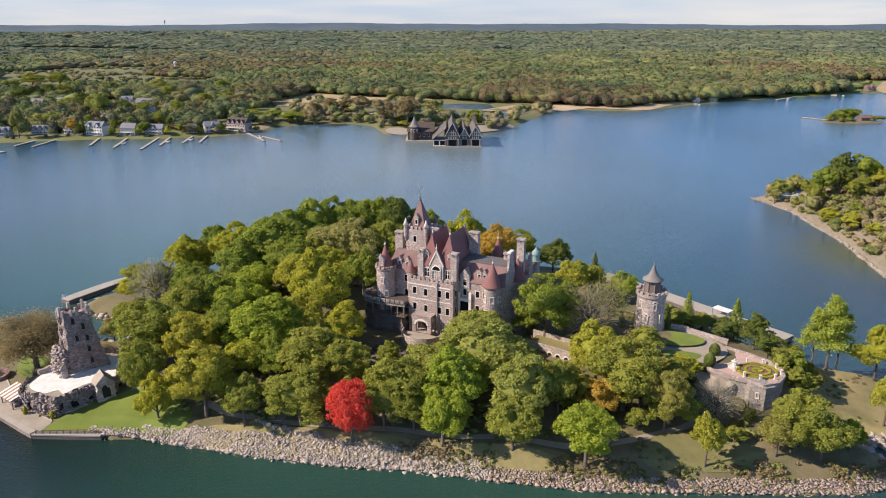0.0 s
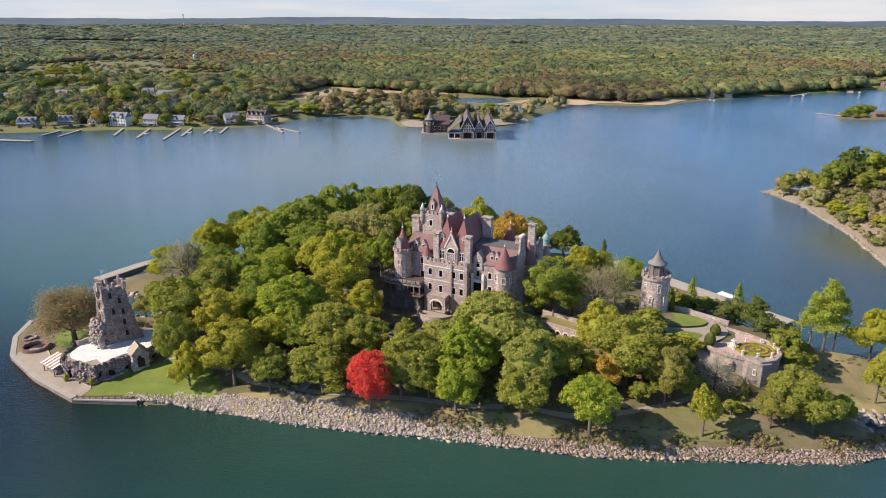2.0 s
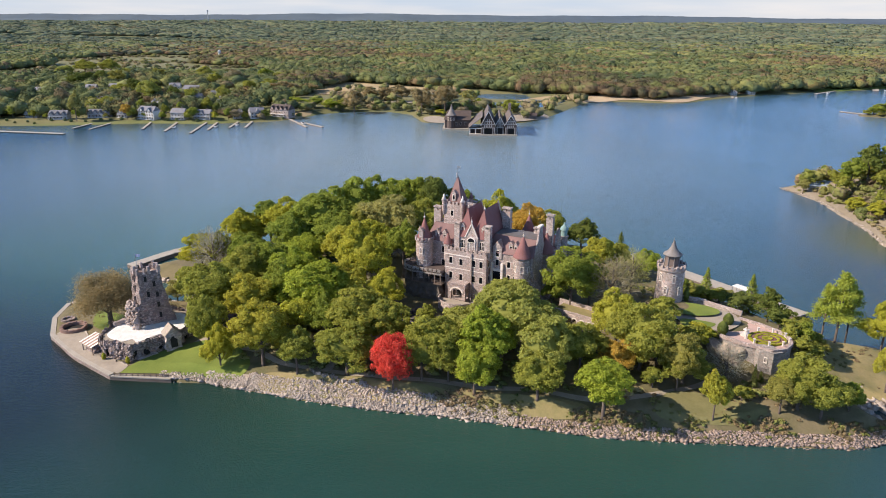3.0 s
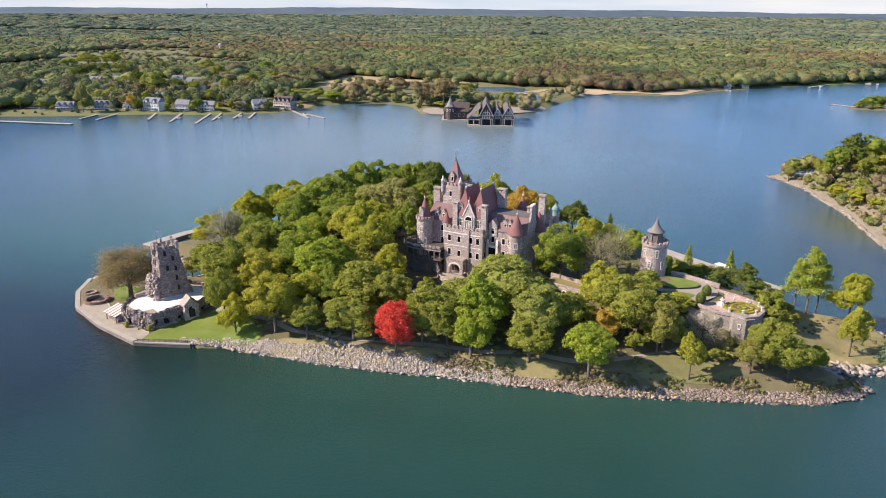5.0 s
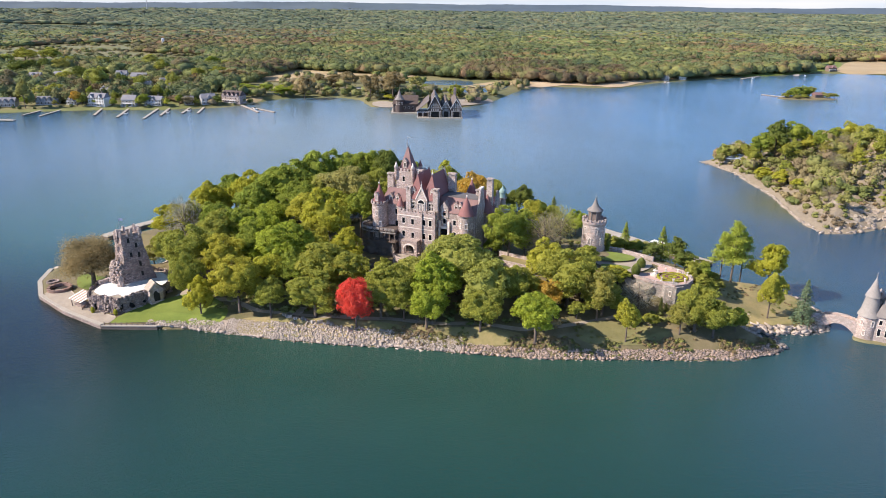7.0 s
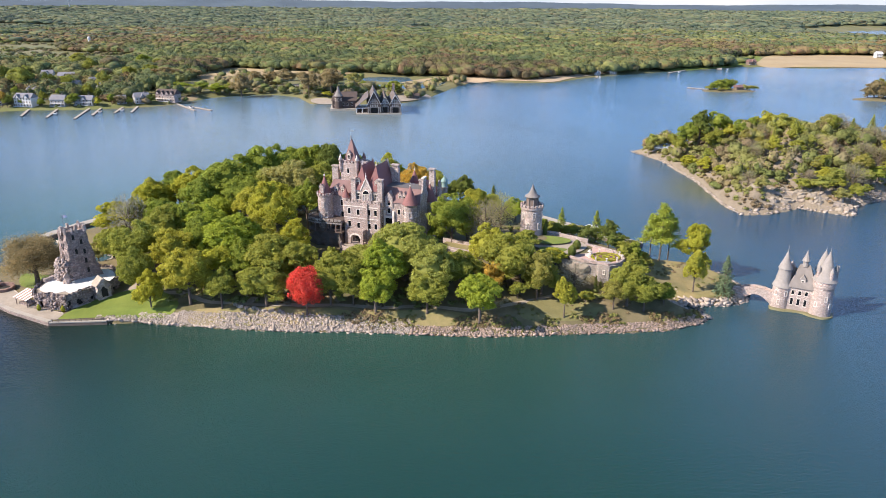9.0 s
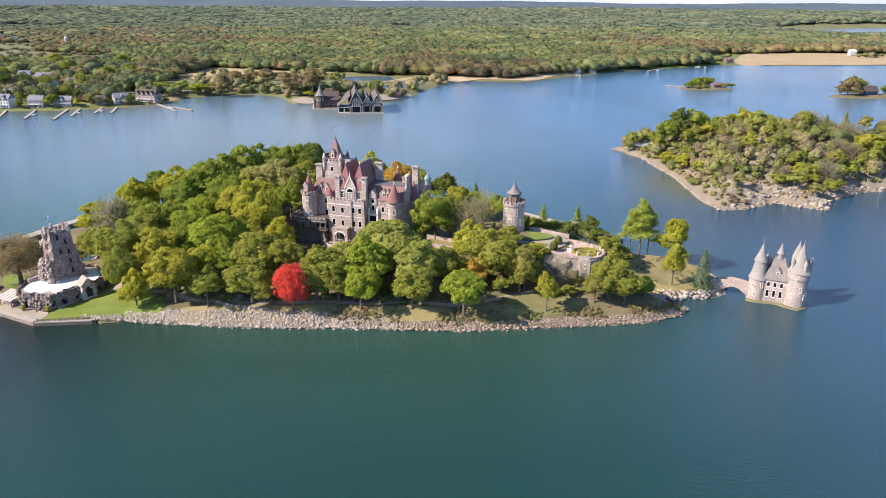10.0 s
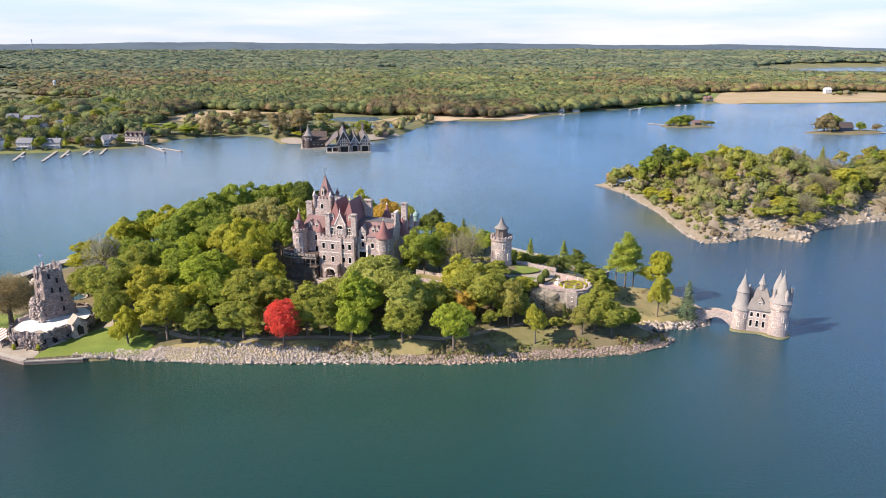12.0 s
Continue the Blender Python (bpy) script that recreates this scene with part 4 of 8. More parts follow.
plant([(-58, 161, 9, 4.5, "olive"), (-44, 158, 9, 5, "light"), (-20, 158, 10, 5, "olive"), (-6, 170, 11, 5.5, "light"), (-16, 176, 8, 4, "olive"), (33, 158, 9, 4.5, "olive"), (60, 157, 7, 4, "bright"), (56.0, 173.5, 9.0, 5.2, "olive"), (64.5, 163.5, 6.5, 4.4, "lime"), (61, 162, 9, 4.5, "olive"),
       (-107.2, 203, 8.5, 3.8, "tan"), (-28, 176, 7, 3.5, "shrub"), (-33, 183, 8, 4, "olive"), (64, 143, 5, 3, "tan"), (69, 141, 4.5, 3, "olive"), (47, 146, 6, 3.5, "olive"), (88, 146, 6, 4, "olive"), (92, 152, 5, 3, "tan"), (-70, 168, 9, 5, "green"), (36, 190, 12, 5, "olive"), (24, 190, 9, 4, "green")], "small")
plant([(-22.9, 144.6, 16.8, 4.9, "red")], "round", "above the riprap")
plant([(-80.5, 163.0, 20.0, 5.0, "olive")])
tree(-75.0, 156.4, ground_z(-75.0, 156.4) - 3.6, 17.0, 4.6, "lime", "broad", "beside the lawn of the ruined tower", "island trees")
plant([(41.5, 181.8, 19.5, 6.8, "brown"), (49.2, 189.9, 16.7, 5.3, "tan"), (-99.8, 221, 21, 7.1, "bare"), (67.6, 150.0, 11, 5.2, "bare"), (-105, 236, 15, 6, "bare")], "twig")
plant([(-123.1, 186.0, 19.5, 11.0, "willow")], "willow", "beside the ruined tower")
plant([(110, 178.0, 23, 6.3, "pine"), (114.8, 181.0, 20.4, 5.0, "pine"), (106.8, 180.0, 18, 4.5, "pine")], "pine", "on the dry grass spit")
plant([(122.5, 150.2, 14.5, 4.2, "spruce"), (76.3, 199.4, 12.5, 3.6, "green"), (88.5, 192.0, 13.0, 4.0, "green"), (55.6, 241.0, 11.7, 3.2, "dark")], "conifer")
plant([(92.0, 160.0, 7.0, 3.4, "olive"), (94.5, 166.5, 8.5, 4.0, "green"), (96.5, 173.0, 7.5, 3.6, "olive"), (99.0, 164.0, 5.0, 2.8, "rust"), (91.5, 176.0, 9.0, 4.2, "dark"), (100.5, 171.0, 4.5, 2.6, "olive"), (72.0, 196.0, 7.0, 4.0, "olive"), (66.0, 199.0, 6.5, 3.8, "green"), (84.0, 196.5, 6.0, 3.4, "tan")], "small")
plant([(91.2, 184.1, 11.0, 4.8, "dark"), (84, 189, 7, 4, "shrub"), (80, 196, 6.5, 4, "olive"), (70, 205, 6, 4, "shrub"), (90.5, 165.5, 7.5, 3.5, "olive"), (93, 172, 6, 3, "shrub"), (95, 160, 6.5, 3, "olive")], "small")


# ---- the castle ----
castle = thing("castle", 2.25, 191.3, 11.0, -25.15, "large turreted grey granite castle with red tiled roofs", "castle")


def turret(name, x, y, r, z0, z1, apex, roof=TILE, crenel=False, wall=STONE, label="", knob=True, n=22):
    """A round turret: drum, corbel ring, battlements or eaves, conical roof with a finial."""
    s = Shape().cone(x, y, [(r * 1.03, z0), (r, z0 + 0.6), (r, z1 - 0.7), (r * 1.12, z1 - 0.3), (r * 1.12, z1)], n)
    drum = part(name, s, wall, castle, label)
    if crenel:
        for k in range(14):
            a = 2 * math.pi * k / 14
            c, q = math.cos(a), math.sin(a)
            w = r * 0.15
            part("merlon", Shape().add([(x + c * rr - q * u, y + q * rr + c * u, zz) for zz in (z1, z1 + 0.9) for rr, u in ((r * 1.0, -w), (r * 1.14, -w), (r * 1.14, w), (r * 1.0, w))],
                                       [(3, 2, 1, 0), (4, 5, 6, 7), (0, 1, 5, 4), (1, 2, 6, 5), (2, 3, 7, 6), (3, 0, 4, 7)]), STONE, drum)
    rr = r * (0.95 if crenel else 1.22)
    part("roof", Shape().cone(x, y, [(rr, z1 + 0.003), (rr * 0.97, z1 + 0.15), (rr * 0.5, z1 + (apex - z1) * 0.48), (0.06, apex)], n), roof, drum, "conical clay-tiled roof", True)
    if knob:
        part("finial", Shape().cone(x, y, [(0.10, apex - 0.4), (0.28, apex), (0.28, apex + 0.35), (0.06, apex + 0.5), (0.03, apex + 1.6)], 8), TRIM, drum, "pale stone finial")
    return drum


def drum_windows(parent, x, y, r, angles, z, w=1.0, h=1.7):
    for a in angles:
        t = radians(a)
        window(parent, x + (r + 0.02) * math.cos(t), y + (r + 0.02) * math.sin(t), z, a + 90, w, h)


def chimney(x, y, z0, z1, w=2.0, d=1.5, parent=None):
    s = Shape().box(x - w / 2, y - d / 2, z0, x + w / 2, y + d / 2, z1 - 1.2)
    for k in (-1, 1):
        s.box(x + k * w * 0.26 - w * 0.2, y - d * 0.38, z1 - 1.2, x + k * w * 0.26 + w * 0.2, y + d * 0.38, z1 - 0.45)
    s.box(x - w / 2 - 0.05, y - d / 2 - 0.05, z1 - 1.5, x + w / 2 + 0.05, y + d / 2 + 0.05, z1 - 1.2)
    s.box(x - w / 2 - 0.16, y - d / 2 - 0.16, z1 - 0.45, x + w / 2 + 0.16, y + d / 2 + 0.16, z1)
    return part("chimney", s, STONE_PINK, parent or castle, "pale banded stone chimney")


def merlons(p0, p1, z, step=1.5, parent=None):
    ln = math.hypot(p1[0] - p0[0], p1[1] - p0[1])
    n = max(2, round(ln / step))
    ux, uy = (p1[0] - p0[0]) / ln, (p1[1] - p0[1]) / ln
    px, py = -uy * 0.45, ux * 0.45
    for k in range(n):
        a, b = ln * (k + 0.12) / n, ln * (k + 0.72) / n
        pts = [(p0[0] + ux * a, p0[1] + uy * a), (p0[0] + ux * b, p0[1] + uy * b), (p0[0] + ux * b + px, p0[1] + uy * b + py), (p0[0] + ux * a + px, p0[1] + uy * a + py)]
        part("merlon", Shape().prism(pts, z, z + 0.9), STONE, parent or castle)


def walls(name, x0, y0, x1, y1, z0, z1, front=(), right=(), left=(), w=1.15, h=2.0, lid=None, bars=1):
    """A block of walls with real openings; front, right, left: window feet as (along, z) or (along, z, w, h)."""
    s = Shape()
    todo = []
    for p0, p1, spots, turn in (((x0, y0), (x1, y0), front, 0), ((x1, y0), (x1, y1), right, 90), ((x1, y1), (x0, y1), (), 180), ((x0, y1), (x0, y0), left, 270)):
        holes = []
        for sp in spots:
            u, zz, ww, hh = (*sp, w, h) if len(sp) == 2 else sp
            holes.append((u - ww / 2, zz, u + ww / 2, zz + hh))
            ln = math.hypot(p1[0] - p0[0], p1[1] - p0[1])
            todo.append((p0[0] + (p1[0] - p0[0]) * u / ln, p0[1] + (p1[1] - p0[1]) * u / ln, zz, turn, ww, hh))
        s.panel(p0, p1, z0, z1, holes)
    ob = part(name, s, STONE, castle)
    for x, y, zz, turn, ww, hh in todo:
        window(ob, x, y, zz, turn, ww, hh, bars=bars if ww < 2 else 3)
    if lid:
        part("flat_roof", Shape().box(x0 + 0.02, y0 + 0.02, z1 - 0.5, x1 - 0.02, y1 - 0.02, z1 - 0.25), lid, ob)
    return ob


# front block with its terrace and battlements
front = walls("front_wall", -15, 0, 0, 10.5, -6, 16, [(2.2, 11.2), (6.0, 11.0), (10.6, 11.2), (2.2, 6.0), (6.0, 5.7), (10.6, 5.8), (13.3, 11.2), (13.3, 5.8)],
              [(2.5, 11.2), (5.5, 11.2), (2.5, 6.0), (5.5, 6.0)], [(2.5, 11.2), (2.5, 6.0)], 1.2, 2.2, SLATE)
part("string_course", Shape().box(-15.15, -0.15, 14.2, 0.15, 0.0, 14.55).box(-15.12, -0.12, 9.6, 0.12, 0, 9.85).box(0, -0.15, 14.2, 0.15, 10.5, 14.55), TRIM, castle, "dressed stone moulding")
merlons((-15, 0), (0, 0), 16)
merlons((0, 0), (0, 10.5), 16)
merlons((-15, 10.5), (-15, 0), 16)
part("corner_pier", Shape().box(-5.4, -0.5, -6, -4.9, -0.003, 15.9).box(-0.5, -0.35, -6, 0.35, -0.003, 15.9), STONE, castle)

# projecting arched porch and round terrace at its foot
porch = part("porch", Shape().panel((-12.2, -3.2), (-5.8, -3.2), -6, 5.2, [(1.2, 0.2, 5.2, 3.6)], 0.8).panel((-5.8, -3.2), (-5.8, 0), -2, 5.2, [(0.7, 0.2, 2.6, 3.4)], 0.7).panel((-12.2, 0), (-12.2, -3.2), -2, 5.2, [(0.7, 0.2, 2.6, 3.4)], 0.7).box(-12.3, -3.3, 5.2, -5.7, 0, 5.6).box(-12.2, -3.2, -0.1, -5.8, 0, 0.1), STONE, castle, "arched stone porch")
arch = Shape()
for k in range(9):
    a0, a1 = math.pi * k / 9, math.pi * (k + 1) / 9
    arch.add([(-9 + math.cos(a) * rr, yy, 2.6 + math.sin(a) * rr * 0.75) for yy in (-3.35, -3.05) for a, rr in ((a0, 1.9), (a1, 1.9), (a1, 2.5), (a0, 2.5))],
             [(0, 1, 2, 3), (7, 6, 5, 4), (0, 4, 5, 1), (3, 2, 6, 7)])
part("arch", arch, TRIM, porch, "pale arch stones")
part("doorway", Shape().box(-10.5, -0.08, 0.1, -7.5, 0.2, 3.4), DARK, porch, "dark entrance doorway")
terr = Shape()
pts = [(-8.6 + 6.6 * math.cos(a), -3.2 + 6.0 * math.sin(a)) for a in [math.pi * (1 + k / 16) for k in range(17)]]
terr.prism(pts, -6, -0.3)
for k in range(16):
    (ax, ay), (bx, by) = pts[k], pts[k + 1]
    nx, ny = (ax + 8.6) / 6.6 * 0.4, (ay + 3.2) / 6 * 0.4
    terr.prism([(ax, ay), (bx, by), (bx - nx, by - ny), (ax - nx, ay - ny)], -0.3, 0.75)
part("round_terrace", terr, STONE_PINK, castle, "curved pale stone terrace wall")
part("terrace_floor", Shape().prism([(x * 0.93 - 0.6, y * 0.93 - 0.22) for x, y in pts], -0.3, -0.22), PAVING, castle)

# upper storey behind the battlements, with paired steep roofs
upper = walls("upper_wall", -11.8, 2.2, -0.2, 14, 15.4, 20.3, [(1.8, 16.6, 2.4, 2.6), (9.6, 16.6, 2.4, 2.6)], [(3.0, 16.8), (6.0, 16.8)], [(2.5, 16.8)], 1.2, 2.2)
part("roof", Shape().hip(-11.8, 2.2, -5.95, 14.5, 20.3, 29.6, 2.6, 0, 0.25), TILE, castle, "steep clay-tiled roof")
part("roof", Shape().hip(-5.95, 2.2, -0.2, 15.5, 20.3, 29.9, 2.6, 0, 0.25), TILE, castle, "steep clay-tiled roof")
part("back_gable", Shape().add([(-6.3, 15.2, 18), (0.3, 15.2, 18), (0.3, 15.2, 21.2), (-3.0, 15.2, 30.6), (-6.3, 15.2, 21.2), (-6.3, 15.9, 18), (0.3, 15.9, 18), (0.3, 15.9, 21.2), (-3.0, 15.9, 30.6), (-6.3, 15.9, 21.2)],
                               [(0, 1, 2, 3, 4), (9, 8, 7, 6, 5), (1, 6, 7, 2), (2, 7, 8, 3), (3, 8, 9, 4), (4, 9, 5, 0)]), STONE, castle)
part("back_gable", Shape().add([(-12.1, 14.4, 18), (-5.9, 14.4, 18), (-5.9, 14.4, 21.2), (-9.0, 14.4, 30.4), (-12.1, 14.4, 21.2), (-12.1, 15.0, 18), (-5.9, 15.0, 18), (-5.9, 15.0, 21.2), (-9.0, 15.0, 30.4), (-12.1, 15.0, 21.2)],
                               [(0, 1, 2, 3, 4), (9, 8, 7, 6, 5), (1, 6, 7, 2), (2, 7, 8, 3), (3, 8, 9, 4), (4, 9, 5, 0)]), STONE, castle)
gab = Shape().add([(-8.3, 1.6, 15.4), (-3.9, 1.6, 15.4), (-3.9, 1.6, 20.8), (-6.1, 1.6, 25.2), (-8.3, 1.6, 20.8), (-8.3, 5.5, 15.4), (-3.9, 5.5, 15.4), (-3.9, 5.5, 20.8), (-6.1, 5.5, 25.2), (-8.3, 5.5, 20.8)],
                  [(0, 1, 2, 3, 4), (1, 6, 7, 2), (5, 0, 4, 9)])
gable = part("front_gable", gab, STONE_PINK, castle, "pale stone gable with a large arched window")
part("coping", Shape().add([(-8.6, 1.4, 20.6), (-6.1, 1.4, 25.8), (-3.6, 1.4, 20.6), (-3.9, 1.4, 20.4), (-6.1, 1.4, 25.0), (-8.3, 1.4, 20.4), (-8.6, 1.9, 20.6), (-6.1, 1.9, 25.8), (-3.6, 1.9, 20.6), (-3.9, 1.9, 20.4), (-6.1, 1.9, 25.0), (-8.3, 1.9, 20.4)],
                           [(0, 5, 4, 1), (1, 4, 3, 2), (0, 1, 7, 6), (1, 2, 8, 7), (5, 11, 10, 4), (4, 10, 9, 3)]), TRIM, gable)
part("gable_roof", Shape().add([(-8.5, 1.9, 20.7), (-6.1, 1.9, 25.4), (-3.7, 1.9, 20.7), (-8.5, 5.6, 20.7), (-6.1, 5.6, 25.4), (-3.7, 5.6, 20.7)], [(0, 1, 4, 3), (1, 2, 5, 4)]), TILE, gable)
window(gable, -6.1, 1.36, 16.2, 0, 2.6, 2.7, True, 3)
for x, y, z in ((-9.8, 3.3, 22.6), (-2.2, 3.3, 22.6), (-10.6, 6.5, 22.6)):
    d = part("dormer", Shape().panel((x - 0.8, y - 0.7), (x + 0.8, y - 0.7), z - 1.0, z + 1.3, [(0.35, z - 0.6, 1.25, z + 0.9)], 0.3).hip(x - 0.95, y - 0.8, x + 0.95, y + 2.0, z + 1.3, z + 2.5), STONE_PINK, castle, "small stone roof dormer")
    window(d, x, y - 0.7, z - 0.6, 0, 0.9, 1.5)
for x, y in ((-6.1, 1.65), (-8.9, 5.0), (-3.1, 5.0)):
    z = 25.6 if y < 2 else 29.6
    part("finial", Shape().cone(x, y, [(0.2, z), (0.34, z + 0.6), (0.1, z + 0.9), (0.05, z + 2.0)], 8), TRIM, castle, "pale stone finial")

# main tower with corner turrets and a tall pyramid roof
tower = walls("tower_wall", -19.0, 6.6, -12.0, 13.2, 0, 29.5, [(3.1, 25.5), (3.1, 19.5)], [(3.2, 25.5)], [(3.2, 25.5), (3.2, 19.5)], 1.0, 1.9)
part("roof", Shape().prism([(-18.4, 7.2), (-12.6, 7.2), (-12.6, 12.6), (-18.4, 12.6)], 29.2, 32.4, 0.66).prism([(-17.41, 8.12), (-13.59, 8.12), (-13.59, 11.68), (-17.41, 11.68)], 32.4, 38.6, 0.07), TILE_DULL, tower, "tall pyramid roof of dull red tiles")
merlons((-19.0, 6.6), (-12.0, 6.6), 29.5, 1.3, tower)
merlons((-12.0, 6.6), (-12.0, 13.2), 29.5, 1.3, tower)
merlons((-19.0, 13.2), (-19.0, 6.6), 29.5, 1.3, tower)
part("mast", Shape().cone(-15.7, 9.8, [(0.4, 38.2), (0.34, 39.6), (0.07, 39.8), (0.05, 42.2)], 8).box(-15.8, 9.75, 41.6, -14.4, 9.83, 42.0), METAL, tower, "roof mast with a vane")
d = part("dormer", Shape().panel((-16.4, 7.4), (-15.0, 7.4), 30.6, 33.0, [(0.35, 31, 1.05, 32.5)], 0.3).hip(-16.6, 7.3, -14.8, 9.3, 33.0, 34.3), STONE_PINK, tower)
window(d, -15.7, 7.4, 31, 0, 0.7, 1.5)
for x, y in ((-19.0, 6.6), (-12.0, 6.6), (-12.0, 13.2), (-19.0, 13.2)):
    s = Shape().cone(x, y, [(0.2, 25.6), (0.68, 27.2), (0.68, 30.3), (0.8, 30.5), (0.8, 30.7)], 14)
    b = part("corner_turret", s, STONE, tower)
    part("turret_roof", Shape().cone(x, y, [(0.85, 30.703), (0.45, 31.7), (0.05, 33.0)], 14), TRIM if y < 8 else TILE_DULL, b, "", True)
for a in (-13.5, -11.2):
    chimney(a, 14.2, 18, 29.5, 1.6, 1.4)

# left wing and its round tower
wing = walls("west_wing_wall", -24.5, 4.2, -11.9, 17, -6, 16.8, [(6.6, 8.2), (6.6, 12.9), (9.6, 8.2), (9.6, 12.9)], (), [(4, 12.5), (8, 12.5), (4, 8), (8, 8)], 1.2, 2.2)
part("mansard_roof", Shape().prism([(-24.7, 4.0), (-11.7, 4.0), (-11.7, 17.2), (-24.7, 17.2)], 16.8, 22.6, 0.62), TILE_DULL, castle, "dull red mansard roof")
part("flat_roof", Shape().box(-21.9, 6.9, 22.5, -14.6, 14.3, 22.75), SLATE, castle)
for x in (-20.4, -17.6):
    d = part("dormer", Shape().panel((x - 0.8, 4.6), (x + 0.8, 4.6), 17.2, 19.6, [(0.35, 17.6, 1.25, 19.2)], 0.3).hip(x - 1.0, 4.4, x + 1.0, 7.4, 19.6, 21.0), STONE_PINK, castle, "small stone roof dormer")
    window(d, x, 4.6, 17.6, 0, 0.9, 1.6)
west = turret("west_tower", -24.2, 2.4, 2.9, -6, 17.4, 24.9, TILE, True, STONE, "round battlemented tower with a red cone roof")
drum_windows(west, -24.2, 2.4, 2.9, (-110, -60), 8.6)
drum_windows(west, -24.2, 2.4, 2.9, (-85, -150), 13.0)
turret("small_turret", -15.6, 3.2, 1.3, 11, 16.8, 20.6, TILE, False, STONE, "", False)
part("tower_dormer", Shape().box(-24.9, -0.1, 18.4, -23.5, 1.2, 20.6).hip(-25.1, -0.2, -23.3, 1.6, 20.6, 21.8), STONE_PINK, castle)
part("stair_turret", Shape().cone(-26.6, 3.6, [(0.55, 14), (0.55, 19.6), (0.7, 19.8), (0.05, 21.2)], 12), STONE, castle)
chimney(-21.9, 8.0, 17, 28.0, 2.6, 1.7)
chimney(-11.6, 2.6, 15, 25.2, 1.9, 1.7)
chimney(-9.9, 8.5, 22, 30.2, 2.4, 1.6)
chimney(-0.4, 2.3, 14, 25.3, 2.0, 1.8)
chimney(0.6, 15.2, 16, 28.6, 3.0, 1.7)

# right wing
right = walls("east_wing_wall", 0.0, 3.2, 15.0, 14, -6, 16.4, [(2.6, 12.0), (6.7, 7.2), (6.7, 11.8), (9.0, 7.2), (9.0, 11.8), (2.6, 2.0, 2.2, 6.2), (6.7, 2.6)],
              [(3.0, 7.0), (3.0, 12.0), (7.0, 12), (7.0, 6.0)], (), 1.15, 2.0)
part("mansard_roof", Shape().add([(0.003, 2.9, 16.4), (15.1, 2.9, 16.4), (15.1, 14, 16.4), (0.003, 14, 16.4), (0.003, 6.4, 21.6), (14.6, 6.4, 21.6), (14.6, 14, 21.6), (0.003, 14, 21.6)],
                                 [(0, 1, 5, 4), (1, 2, 6, 5), (2, 3, 7, 6), (3, 0, 4, 7), (4, 5, 6, 7)]), TILE_DULL, castle, "dull red mansard roof")
part("flat_roof", Shape().box(0.2, 6.6, 21.6, 14.4, 13.8, 21.8), SLATE, castle, "grey flat roof deck")
# flat dark panel before the wall; the loggia's shade is its colour
part("loggia_dark_panel", Shape().box(1.25, 3.02, 2.2, 4.05, 3.16, 10.1), GLASS, castle, "tall dark panel in place of the shaded loggia")
part("loggia_pier", Shape().box(4.1, 2.5, -2, 4.9, 3.2, 13).box(0.6, 2.5, -2, 1.2, 3.2, 13).box(0.6, 2.5, 10.2, 4.9, 3.2, 11), TRIM, castle, "pale stone loggia pier")
sd = part("stone_dormer", Shape().panel((1.2, 2.9), (4.2, 2.9), 14.4, 18.2, [(0.9, 15.2, 2.1, 17.2)], 0.4).hip(1.0, 2.7, 4.4, 7.0, 18.2, 20.6).panel((4.2, 2.9), (4.2, 6.5), 14.4, 18.2).panel((1.2, 6.5), (1.2, 2.9), 14.4, 18.2), STONE_PINK, castle, "stone wall dormer")
window(sd, 2.7, 2.9, 15.2, 0, 1.2, 2.0)
for x in (6.9, 8.6):
    d = part("dormer", Shape().panel((x - 0.7, 4.0), (x + 0.7, 4.0), 17.4, 19.4, [(0.3, 17.7, 1.1, 19.0)], 0.3).hip(x - 0.9, 3.8, x + 0.9, 6.4, 19.4, 20.7), STONE_PINK, castle, "small stone roof dormer")
    window(d, x, 4.0, 17.7, 0, 0.8, 1.3)
east = turret("east_turret", 11.6, 2.8, 2.55, -6, 16.6, 23.6, TILE, False, STONE, "round turret with a red cone roof")
drum_windows(east, 11.6, 2.8, 2.55, (-125, -70, -15), 12.0)
drum_windows(east, 11.6, 2.8, 2.55, (-125, -70), 7.4)
eg = Shape().add([(x, y, z) for x in (14.6, 15.3) for y, z in ((4.0, -2), (13.2, -2), (13.2, 17), (10.6, 22.0), (10.0, 25.6), (7.2, 25.6), (6.6, 22.0), (4.0, 17))],
                 [tuple(range(8))[::-1], tuple(range(8, 16))] + [(i, (i + 1) % 8, 8 + (i + 1) % 8, 8 + i) for i in range(8)])
part("east_gable", eg, STONE, castle, "tall shouldered gable and chimney wall")
part("coping", Shape().box(14.4, 7.0, 25.6, 15.5, 10.2, 26.1), TRIM, castle)
